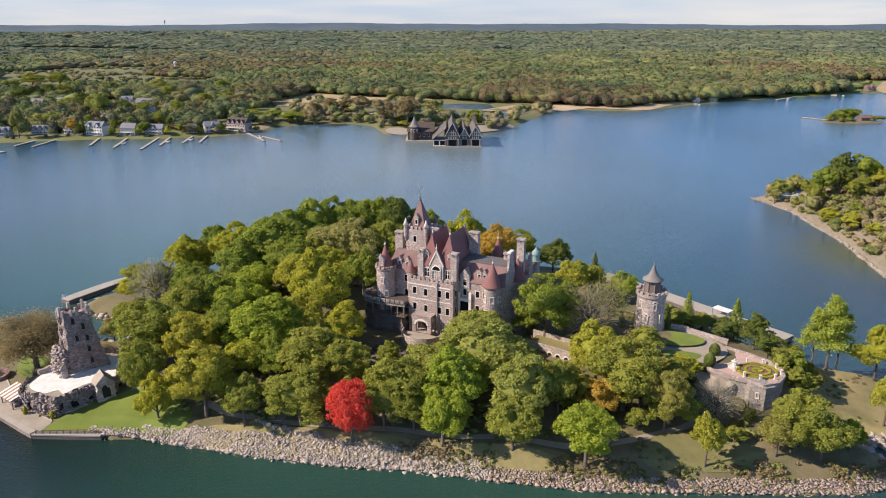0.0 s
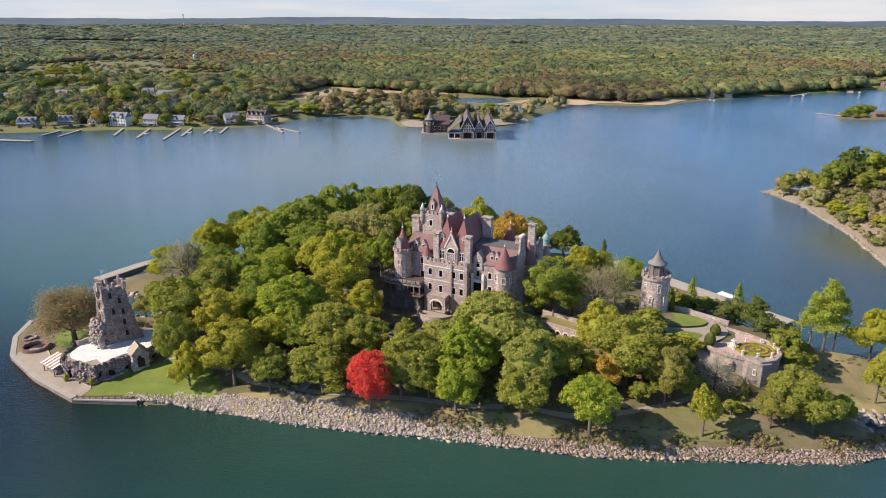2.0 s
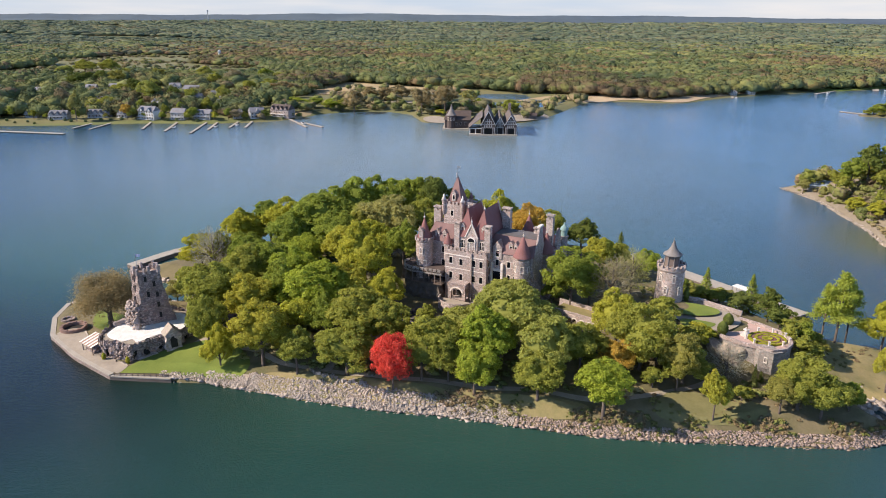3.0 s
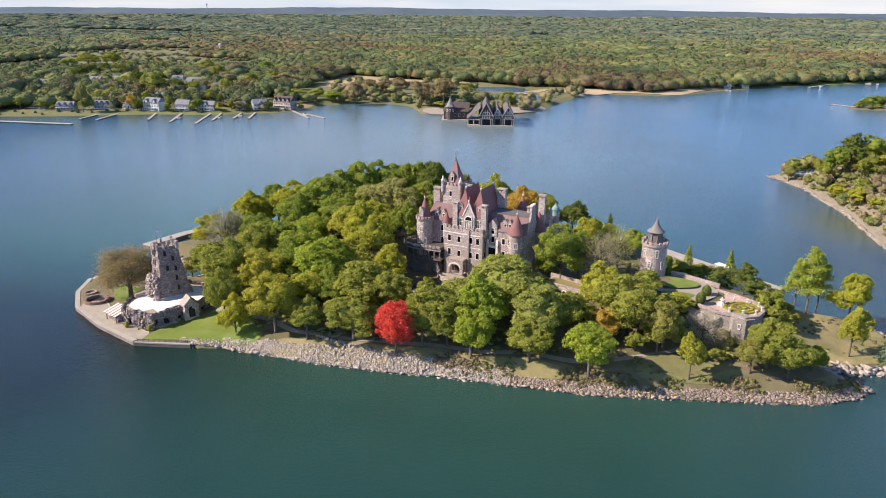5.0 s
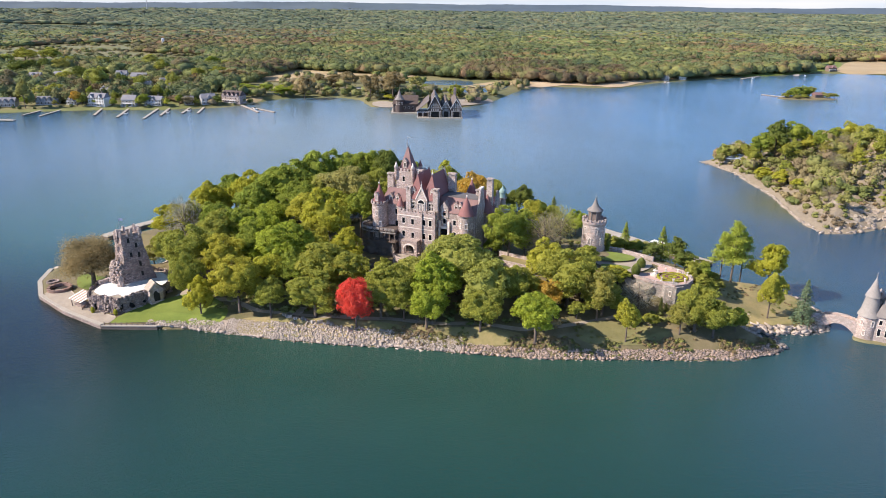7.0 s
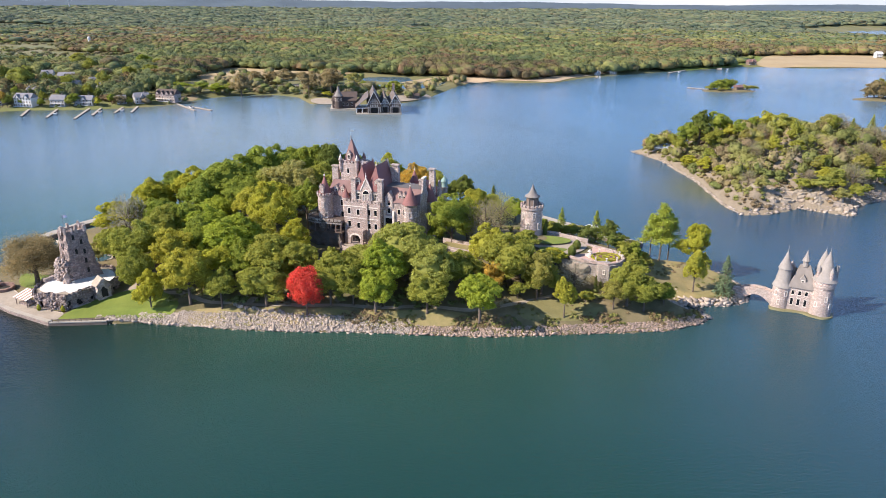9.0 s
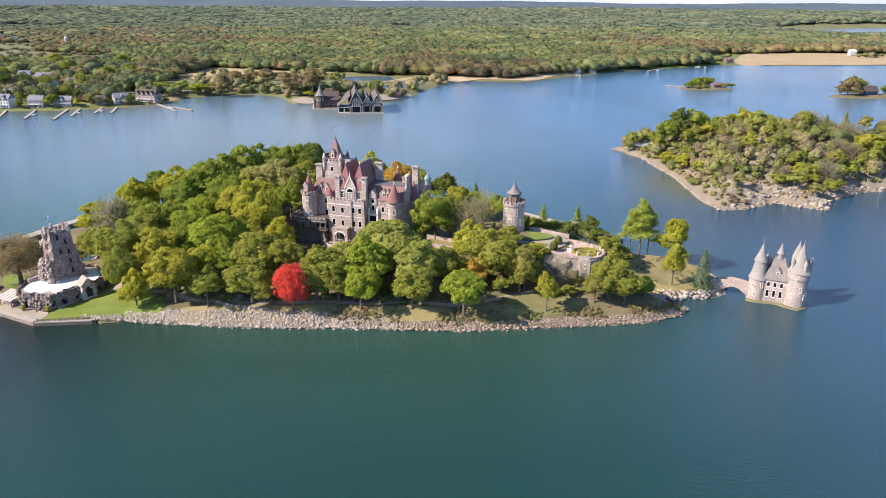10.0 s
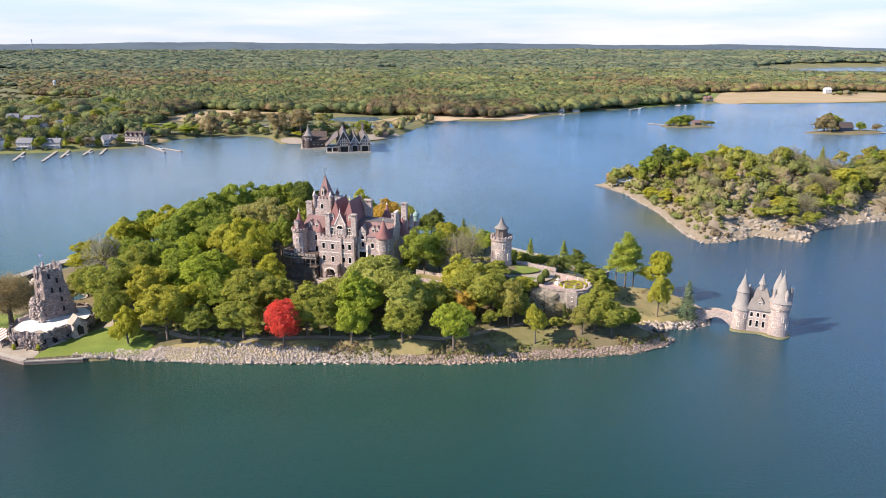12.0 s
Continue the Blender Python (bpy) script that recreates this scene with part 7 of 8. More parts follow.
def open_ground(x, y):
    """Where no wood grows: shore strips, marsh, meadows, the lake."""
    o = np.zeros(np.shape(x), bool)
    for cx, cy, rx, ry in OPEN:
        o |= ((x - cx) / rx) ** 2 + ((y - cy) / ry) ** 2 < 1
    s = y - far_shore(x)
    low = np.interp(x, [-235, -200, -100, 0, 140, 220, 300, 400], [700, 1050, 995, 962, 895, 862, 918, 970])
    turn, r = np.arctan2(x, y), np.hypot(x, y)
    meadow = (np.abs(turn + 0.47) < 0.13 + 0.05 * np.sin(r * 0.011)) & (r > 1200 + 50 * np.sin(turn * 40)) & (r < 1820 + 60 * np.sin(turn * 25))
    return o | (s < 9) | ((x > -470) & (x < -180) & (s < 30)) | ((noise_field(x, y, 0.006) > 0.93) & (y > 1250)) | ((x > -235) & (x < 400) & (y < low)) | meadow


def scatter(near, far, step, keep=1.0):
    """Spots over the far land between two distances, closer together the nearer they are."""
    out, r = [], near
    while r < far:
        s = step * r
        a = np.arange(-0.80, 0.84, s / r)
        a = a + rng.uniform(-0.45, 0.45, len(a)) * s / r
        q = r + rng.uniform(-0.45, 0.45, len(a)) * s
        x, y = np.sin(a) * q, np.cos(a) * q - 40
        village = (x > -640) & (x < -185) & (y < 960) & (noise_field(x, y, 0.045) < 0.62)
        ok = ~open_ground(x, y) & (far_height(x, y) > 0.4) & (rng.uniform(0, 1, len(a)) < np.where(village, 0.2, keep))
        for i in np.where(ok)[0]:
            out.append((x[i], y[i], s))
        r += s * 0.86
    return out


def wood_spots(raw, tall, spread=0.68):
    z = far_height(np.array([r[0] for r in raw]), np.array([r[1] for r in raw]))
    return [(x, y, zz - 1.0, s * spread * rng.choice([0.75, 0.95, 1.15, 1.5, 1.9]) * rng.uniform(0.9, 1.1), (tall + 0.25 * s) * rng.uniform(0.72, 1.10) * (0.78 + 0.45 * float(noise_field(x, y, 0.021)))) for (x, y, s), zz in zip(raw, z)]


def leafy(name, spots, count, size, material, label):
    """Leaf clumps over crowns too many to count."""
    cs, ds = [], []
    for x, y, z, r, h in spots:
        d = unit(rng.normal(size=(count, 3)) + np.array([0, -0.15, 0.35]))
        cs.append(np.array([x, y, z + h * 0.58]) + d * np.array([r, r, h * 0.42]) * rng.uniform(0.84, 1.14, count)[:, None])
        ds.append(d)
    vs, fs = leaf_tris(rng, np.concatenate(cs), np.concatenate(ds), size, 0.28)
    me = bpy.data.meshes.new(name)
    fill_mesh(me, vs, fs)
    me.materials.append(material)
    return tagged(new(name, me), label, "foliage", kind="stuff")


def rusty(x, y):
    """Stands that have turned: the rise behind the meadows and the fringe along the reed beach."""
    turn, r = math.atan2(x, y), math.hypot(x, y)
    wave = noise.noise(Vector((x * 0.0035, y * 0.0035, 5.0)))
    return (-0.50 < turn < -0.13 and 1480 < r < 2350 and wave > -0.22) or (50 < x < 360 and float(far_shore(x)) < y < 1010 and wave > -0.02) or (620 < x < 1150 and y > 1180 and r < 1900 and wave > -0.1) or wave > 0.52


def stand(name, spots, material, turned, label, slim, count, size):
    """Woods of one distance: crowns and the leaf clumps over them, the turned stands apart."""
    for tail, mt, own in (("", material, [q for q in spots if not rusty(q[0], q[1])]), ("_rust", turned, [q for q in spots if rusty(q[0], q[1])])):
        crowns(name + tail, own, (ICO_LV, ICO_LF), mt, label + (" turned to rust" if tail else ""), 0.22, slim)
        leafy(name + tail + "_leaves", own, count, size, mt, "leaf clumps of the " + label + (" turned to rust" if tail else ""))


# nearer woods carry more and smaller leaf clumps over the crowns
stand("woods_near", wood_spots(scatter(600, 1180, 0.0112), 13, 0.70), WOODS, WOODS_RUST, "shoreline woods in early autumn colours", 0.9, 220, 0.85)
stand("woods_middle", wood_spots(scatter(1180, 1750, 0.0088), 13, 0.74), WOODS, WOODS_RUST, "dense autumn woods of green and olive", 0.95, 60, 1.4)
stand("woods_far", wood_spots(scatter(1750, 2450, 0.0066, 0.75), 9, 0.82), WOODS, WOODS_RUST, "distant woods running to the horizon", 1.0, 14, 2.4)
# the farthest woods take the tones with haze painted in
stand("woods_horizon", wood_spots(scatter(1900, 2450, 0.0080, 0.45) + scatter(2450, 3200, 0.0066) + scatter(3200, 4500, 0.0060), 8, 0.88), WOODS_HAZED, WOODS_HAZED, "haze-tinted far woods below the horizon hills", 1.0, 8, 3.2)

# trees among the shore houses, and willows by the marsh
r4 = np.random.default_rng(41)


def far_z(x, y):
    return float(far_height(np.array(x), np.array(y)))


plant([(-387, 637, 28.4, 6.2, "tan"), (-344, 651, 16.2, 5.6, "orange"), (-407, 707, 14.3, 7.8, "light"), (-387, 699, 16.4, 9.1, "olive"), (-455, 733, 20.2, 8.2, "brown"), (-378, 778, 27.8, 12.6, "light"),
       (-424, 836, 23.2, 8.9, "dark"), (-358, 798, 16.6, 7.8, "dark"), (-309, 706, 14.7, 4.9, "light"), (-313, 668, 12.9, 3.7, "olive"), (-281, 657, 12.6, 5.9, "green"), (-278, 690, 17.4, 6.2, "olive"),
       (-282, 749, 24.6, 7.1, "light"), (-406, 1018, 22.4, 12.5, "light"), (-543, 917, 21.7, 11.5, "dark"), (-535, 930, 21.8, 10.1, "dark"), (-523, 944, 22.0, 10.9, "dark"), (-239, 660, 10.3, 5.4, "brown")], "broad", "among the shore houses", "far shore trees", far_z)
plant([(-261, 740, 13.8, 6.0, "light"), (-285, 851, 20.9, 9.1, "olive"), (-368, 956, 20.9, 9.8, "olive"), (-346, 970, 24.0, 11.1, "brown"), (-232, 697, 8.6, 3.7, "dark"), (-493, 929, 24.6, 11.3, "rust"),
       (-513, 1003, 21.3, 10.7, "olive"), (-603, 1129, 24.2, 16.1, "olive"), (-469, 1003, 20.9, 9.1, "rust"), (-636, 1110, 24.1, 17.8, "olive"), (-619, 1021, 22.5, 13.6, "light"), (-327, 654, 8.5, 3.3, "green"),
       (-432, 820, 17.6, 11.8, "olive"), (-503, 821, 18.2, 10.4, "brown"), (-274, 900, 17.9, 10.8, "olive"), (-294, 1016, 17.0, 11.4, "light"), (-321, 1033, 20.5, 11.6, "green"), (-334, 787, 16.3, 7.0, "olive")], "broad", "behind the shore houses", "far shore trees", far_z)
plant([(-133, 725, 28.2, 12.0, "willow"), (-130, 816, 16.5, 10.1, "willow"), (-111, 816, 17.8, 10.7, "willow"), (-93, 815, 19.1, 12.7, "willow"), (-60, 708, 27.2, 11.0, "willow"), (-36, 707, 29.5, 12.2, "willow"),
       (-13, 783, 18.3, 10.2, "tan"), (-246, 874, 16.6, 18.5, "willow"), (-224, 893, 13.7, 15.0, "willow"), (-227, 776, 10.8, 11.2, "green"), (-203, 762, 10.5, 10.9, "bright"), (-181, 748, 11.5, 10.7, "green"),
       (-161, 738, 12.6, 10.5, "bright"), (-148, 738, 13.8, 8.0, "olive"), (32, 711, 16.6, 9.9, "olive"), (-2, 764, 10.2, 6.2, "green"), (-49, 712, 8.3, 6.4, "green"), (-39, 695, 7.0, 5.1, "lime")], "small", "by the marsh", "far shore trees", far_z)
sp = []
for k in range(120):
    x = -600 + 420 * k / 119 + r4.uniform(-3, 3)
    y = float(far_shore(x)) + (r4.uniform(7, 22) if k % 3 == 0 else r4.uniform(40, 110))
    h = r4.uniform(8, 15) if k % 3 else r4.uniform(1.5, 3.5)
    sp.append((x, y, far_z(x, y) - 0.4, h * r4.uniform(0.4, 0.62), h))
crowns("shore_trees", sp, (ICO_V, ICO_F), WOODS, "green and olive trees among the shore houses", 0.4, 0.78)
leafy("shore_leaves", sp, 150, 0.6, WOODS, "leaf clumps of the trees among the houses")
sp = []
for k in range(110):
    x = r4.uniform(-225, 130)
    y = float(far_shore(x)) + abs(r4.normal(0, 40)) + 4
    if -46 < x < 44 and y < 698:
        continue
    h = r4.uniform(4, 12)
    sp.append((x, y, far_z(x, y) - 0.4, h * r4.uniform(0.5, 0.75), h))
for k in range(230):
    x, y = r4.uniform(-190, 60), r4.uniform(690, 940)
    if y < far_shore(x) + 5 or (x > -35 and 775 < y < 880) or (-50 < x < 50 and y < 705) or noise.noise(Vector((x * 0.018, y * 0.03, 7.0))) < -0.12 or far_z(x, y) < 0.3:
        continue
    h = r4.uniform(6, 13)
    sp.append((x, y, far_z(x, y) - 0.4, h * r4.uniform(0.5, 0.8), h))
for k in range(1300):
    a_, q_ = -0.47 + r4.uniform(-0.16, 0.16), r4.uniform(1180, 1900)
    x, y = math.sin(a_) * q_, math.cos(a_) * q_
    # hedges and thickets in long drifts across the meadow
    if noise.noise(Vector((x * 0.004, y * 0.018, 3.0))) < -0.03:
        continue
    h = r4.uniform(2, 6)
    sp.append((x, y, far_z(x, y) - 0.4, h * r4.uniform(0.8, 1.6), h))
for x, y, h in ((966, 1165, 11), (975, 1160, 12), (984, 1168, 10), (958, 1172, 8), (992, 1172, 8), (1010, 1180, 7), (700, 1180, 9), (640, 1120, 10), (610, 1100, 8), (560, 1095, 10), (505, 1060, 9)):
    sp.append((x, y, far_z(x, y) - 0.4, h * 0.7, h))
crowns("marsh_bushes", sp, (ICO_V, ICO_F), MARSH_BUSH, "grey-olive willows and bushes on the marsh", 0.4, 0.75)
leafy("marsh_leaves", sp, 60, 0.8, MARSH_BUSH, "twigs and leaves of the marsh willows")

plant([(-432, 641, 9, 4, "olive"), (-419, 640, 6, 3, "green"), (-392, 646, 10, 4.4, "green"), (-365, 650, 6, 3, "rust"), (-339, 650, 12, 4.6, "olive"), (-308, 650, 9, 3.6, "green"), (-283, 650, 11, 4.4, "olive"), (-258, 654, 9, 4, "lime"),
       (-247, 660, 12, 4.6, "green"), (-231, 662, 8, 3.6, "olive"), (-212, 668, 10, 3.8, "dark"), (-456, 646, 12, 5, "green"), (-470, 640, 9, 4, "olive"), (-300, 676, 14, 5, "green"), (-265, 680, 14, 5, "dark"), (-345, 684, 15, 5.6, "green")], "small", "among the shore houses", "far shore trees", far_z)

# reeds, beaches, meadows
drape("marsh", [(-215, 900), (-190, 880), (-110, 945), (-20, 950), (-30, 975), (-100, 990), (-195, 1045), (-260, 1050), (-240, 980)], REED, "tan reed marsh before the woods", "marsh", 0.6, far_height, 6, 8)
drape("marsh", [(50, 842), (85, 850), (125, 862), (140, 880), (100, 898), (70, 885), (50, 865)], REED, "tan reed bed along the creek", "marsh", 0.6, far_height, 6, 8)
drape("marsh", [(40, 955), (90, 935), (140, 905), (150, 925), (90, 955), (45, 968)], REED, "tan reed bed before the woods", "marsh", 0.6, far_height, 6, 8)
drape("marsh", [(-200, 690), (-182, 680), (-166, 702), (-172, 716), (-190, 720)], REED, "tan reed bed beside the docks", "marsh", 0.4, far_height, 6, 6)
drape("beach", [(125, 842), (165, 866), (215, 858), (245, 852), (290, 900), (345, 945), (375, 965), (330, 958), (270, 915), (215, 880), (150, 905), (120, 870)], mat("beach_sand", (0.46, 0.35, 0.23), 0.95, 0.15, 0.03, 0.5), "pale reed beach along the woods", "beach", 0.5, far_height, 6, 6)
drape("marsh", [(655, 1066), (740, 1046), (960, 1042), (1180, 1050), (1190, 1200), (1068, 1200), (990, 1262), (885, 1288), (790, 1268), (700, 1150)], REED, "wide tan reed marsh", "marsh", 0.7, far_height, 6, 8)
drape("meadow", [(-480, 592), (-360, 592), (-300, 618), (-230, 655), (-200, 680), (-240, 690), (-330, 650), (-420, 620)], mat("shore_grass", (0.145, 0.170, 0.045), 0.95, 0.35, 0.05, 0.8, 0.5, 0.1, (0.19, 0.180, 0.070)), "shore lawns before the houses", "lawn", 0.25, far_height, 6, 6)
drape("meadow", [(470, 1000), (540, 1028), (620, 1072), (700, 1150), (760, 1262), (700, 1230), (600, 1130), (500, 1045)], LAWN, "grassy open shore beside the marsh", "lawn", 0.5, far_height, 6, 6)
drape("clearing", [(-110, 800), (-60, 796), (-50, 812), (-100, 818)], PATH, "pale gravel lot", "clearing", 0.8, far_height, 4, 4)


def house(x, y, turn, w, d, h, wall, roof, label, floors=2, gables=1):
    z = float(far_height(np.array(x), np.array(y)))
    turn = turn * 2.5 + 9 * math.sin(x * 0.7)
    ob = thing("house", x, y, z, turn, label, "house", "far shore houses")
    hw, hd = w / 2, d / 2
    rows = [0.9 + 2.9 * k for k in range(floors)]
    n = max(2, int(w / 3))
    holes = [(w * (k + 0.5) / n - 0.6, r, w * (k + 0.5) / n + 0.6, r + 1.5) for k in range(n) for r in rows]
    wl_ = part("wall", Shape().panel((-hw, -hd), (hw, -hd), -1, h, holes, 0.3).panel((hw, -hd), (hw, hd), -1, h).panel((hw, hd), (-hw, hd), -1, h).panel((-hw, hd), (-hw, -hd), -1, h), wall, ob)
    for a, b, c, e in holes:
        window(wl_, -hw + (a + c) / 2, -hd, b, 0, 1.2, 1.5)
    rf_ = part("roof", Shape().gable_x(-hw - 0.6, -hd - 0.6, hw + 0.6, hd + 0.6, h, h + d * 0.42, 0.6, 0.6), roof, ob)
    for k in range(gables):
        u = -hw + w * (k + 0.5) / gables
        part("cross_gable", Shape().add([(u - 2, -hd - 0.9, h - 0.2), (u + 2, -hd - 0.9, h - 0.2), (u, -hd - 0.9, h + 3)], [(0, 1, 2)]), wall, rf_)
        part("gable_roof", Shape().add([(u - 2.3, -hd - 1.2, h - 0.3), (u, -hd - 1.2, h + 3.3), (u + 2.3, -hd - 1.2, h - 0.3), (u - 2.3, 0.2, h - 0.3), (u, 0.2, h + 3.3), (u + 2.3, 0.2, h - 0.3)], [(0, 1, 4, 3), (1, 2, 5, 4)]), roof, rf_)
    part("chimney", Shape().box(hw * 0.4, -0.5, h, hw * 0.4 + 0.9, 0.5, h + d * 0.42 + 1.2), STONE_DARK, ob)
    part("porch", Shape().box(-hw, -hd - 2.2, 2.7, hw * 0.6, -hd, 2.9).box(-hw, -hd - 2.2, 0.2, hw * 0.6, -hd, 0.45).box(-hw, -hd - 2.2, 0.4, -hw + 0.2, -hd - 2.0, 2.7).box(hw * 0.6 - 0.2, -hd - 2.2, 0.4, hw * 0.6, -hd - 2.0, 2.7), WHITE, ob)
    return ob


GREYWALL = mat("grey_siding", (0.34, 0.345, 0.35), 0.7, 0.12, 0.3, 3.0, 0.15, 0.02)
ROOFGREY = mat("grey_asphalt_shingle", (0.20, 0.20, 0.22), 0.85, 0.2, 0.3, 3.0, 0.3, 0.03)
for row in ((-408, 645, 4, 17, 10, 4.2, GREYWALL, ROOFGREY, "grey cottage with several gables on the shore", 1, 3), (-440, 655, -5, 14, 9, 4.0, GREYWALL, ROOFGREY, "grey shore cottage under trees", 1, 2),
            (-376, 660, 0, 20, 9, 4.2, GREYWALL, ROOFGREY, "low grey cottage with small gables", 1, 4), (-352, 662, 3, 10, 8, 3.6, GREYWALL, ROOFGREY, "small grey cottage beside the shore", 1, 1),
            (-324, 656, -4, 18, 10, 8.4, WHITE, ROOFGREY, "tall white house with balconies on the shore", 3, 2), (-294, 657, -6, 14, 10, 6.6, GREYWALL, ROOFGREY, "white two-storey house on the shore", 2, 0),
            (-271, 660, 0, 17, 9, 5.6, GREYWALL, ROOFGREY, "grey house with a wide porch", 2, 1), (-240, 668, 4, 9, 8, 5.0, GREYWALL, ROOFGREY, "small grey house on the shore", 2, 1)):
    house(*row)
for row in ((-222, 672, 8, 14, 10, 6.2, GREYWALL, ROOFGREY, "grey-roofed white house on the shore", 2, 1), (-199, 684, -6, 22, 11, 7.5, STONE, SHINGLE_DARK, "long stone house with dark dormered roof", 2, 4),
            (-540, 835, 0, 18, 10, 6, GREYWALL, ROOFGREY, "grey house among the trees", 2, 1), (-495, 868, 0, 16, 10, 6.5, GREYWALL, ROOFGREY, "grey house among the trees", 2, 1),
            (-470, 880, 0, 16, 10, 6.5, GREYWALL, ROOFGREY, "grey house among the trees", 2, 1), (-402, 905, 0, 14, 10, 6, WHITE, ROOFGREY, "white house among the trees", 2, 1),
            (-368, 876, 0, 20, 12, 5.5, GREYWALL, ROOFGREY, "wide grey house among the trees", 2, 1), (-329, 790, 0, 14, 10, 5.5, GREYWALL, ROOFGREY, "grey house among the trees", 2, 1),
            (-310, 815, 12, 20, 11, 6.5, GREYWALL, ROOFGREY, "wide grey house with a pale roof among trees", 2, 1), (-288, 765, -8, 12, 9, 5.5, WHITE, ROOFGREY, "small white house behind the shore trees", 2, 1),
            (-430, 770, 10, 13, 9, 5, GREYWALL, ROOFGREY, "grey house behind the shore trees", 2, 1), (-352, 740, -10, 12, 9, 5.5, GREYWALL, ROOFGREY, "blue-grey house behind the shore trees", 2, 1)):
    house(*row)
for row in ((176, 1016, 0, 20, 12, 6, TIMBER, SHINGLE_DARK, "dark brown house at the edge of the woods", 2, 1), (288, 988, 5, 16, 10, 5, TIMBER, ROOFGREY, "brown house at the edge of the woods", 2, 1),
            (332, 936, 0, 9, 8, 3.4, WHITE, ROOFGREY, "white boathouse on the shore", 1, 1), (360, 950, 0, 10, 8, 3.0, WHITE, WHITE, "low white boathouse on the shore", 1, 0),
            (529, 1095, 0, 14, 10, 5, GREYWALL, ROOFGREY, "grey house on the open shore", 2, 1), (580, 1075, 0, 16, 10, 4, WHITE, WHITE, "white boathouse on the open shore", 1, 1),
            (648, 1085, 0, 14, 9, 5, TIMBER, TILE_DULL, "brown house at the edge of the marsh", 1, 1), (975, 1215, 0, 12, 10, 8, WHITE, WHITE, "tall white barn beyond the marsh", 3, 0)):
    house(*row)
sil = thing("white_tower", -548, 1480, 8, 0, "round white tower above the woods", "tower")
part("drum", Shape().cone(0, 0, [(2.2, 0), (2.2, 12), (3.2, 15), (3.2, 17.5), (1.6, 19), (0.3, 19.6)], 18), WHITE, sil)
mast = thing("radio_mast", -1490, 3950, 60, 0, "slim steel mast on the horizon", "mast")
part("mast", Shape().cone(0, 0, [(3.2, -30), (2.0, 46), (4.2, 47), (4.2, 54), (0.5, 56)], 8), METAL, mast)


def dock(a, b, width, label="grey wooden dock reaching into the water", boat=False):
    a, b = Vector(a), Vector(b)
    d = (b - a).normalized()
    n = Vector((d.y, -d.x)) * width / 2
    ob = thing("dock", a.x, a.y, 0, 0, label, "dock", "far shore docks")
    rel = b - a
    part("deck", Shape().prism([tuple(n), tuple(rel + n), tuple(rel - n), tuple(-n)], 0.55, 0.8), CONCRETE, ob)
    part("crib", Shape().prism([tuple(n * 0.9), tuple(rel + n * 0.9), tuple(rel - n * 0.9), tuple(-n * 0.9)], -1.5, 0.55), TIMBER, ob)
    if boat:
        q = a + rel * 0.4 + n * 3
        bo = thing("motor_boat", q.x, q.y, 0.1, math.degrees(math.atan2(rel.y, rel.x)), "small white motor boat moored at a dock", "boat")
        part("hull", Shape().add([(-3.4, -1.1, 0), (2, -1.2, 0), (4, 0, 0.2), (2, 1.2, 0), (-3.4, 1.1, 0), (-3.4, -1.3, 1), (2.2, -1.4, 1.1), (4.6, 0, 1.4), (2.2, 1.4, 1.1), (-3.4, 1.3, 1)],
                                 [(0, 1, 6, 5), (1, 2, 7, 6), (2, 3, 8, 7), (3, 4, 9, 8), (4, 0, 5, 9), (5, 6, 7, 8, 9), (4, 3, 2, 1, 0)]), WHITE, bo)
        part("windscreen", Shape().box(0, -0.9, 1.0, 0.9, 0.9, 1.8), GLASS, bo)


for i, (a, b) in enumerate((((-371, 601), (-369, 634)), ((-353, 596), (-352.5, 640)), ((-306.5, 602), (-319, 649)), ((-281, 591), (-292, 645)), ((-254.5, 583), (-264, 648)), ((-246, 602), (-253.6, 648)),
                            ((-231, 616), (-235, 655)), ((-216.6, 617), (-222.5, 658)), ((-161, 626), (-189, 674)), ((-146, 627), (-174, 656)), ((-520, 592), (-362, 571)))):
    dock(a, b, 2.3 if i < 10 else 5.0, "grey wooden dock reaching into the water", i in (3, 5, 6, 8))
dock((322, 905), (330, 928), 3, "grey wooden dock before a boathouse", True)
dock((455, 970), (500, 1012), 4, "long grey dock on the open shore", True)
dock((560, 1020), (575, 1050), 8, "wide white dock on the open shore", True)

SHINGLE_BROWN = mat("grey_brown_shingle", (0.120, 0.098, 0.090), 0.85, 0.3, 0.2, 2.0, 0.5, 0.06)
PALE_TIMBER = mat("weathered_white_paint", (0.36, 0.34, 0.32), 0.75, 0.25, 0.6, 3.0, 0.2, 0.02)
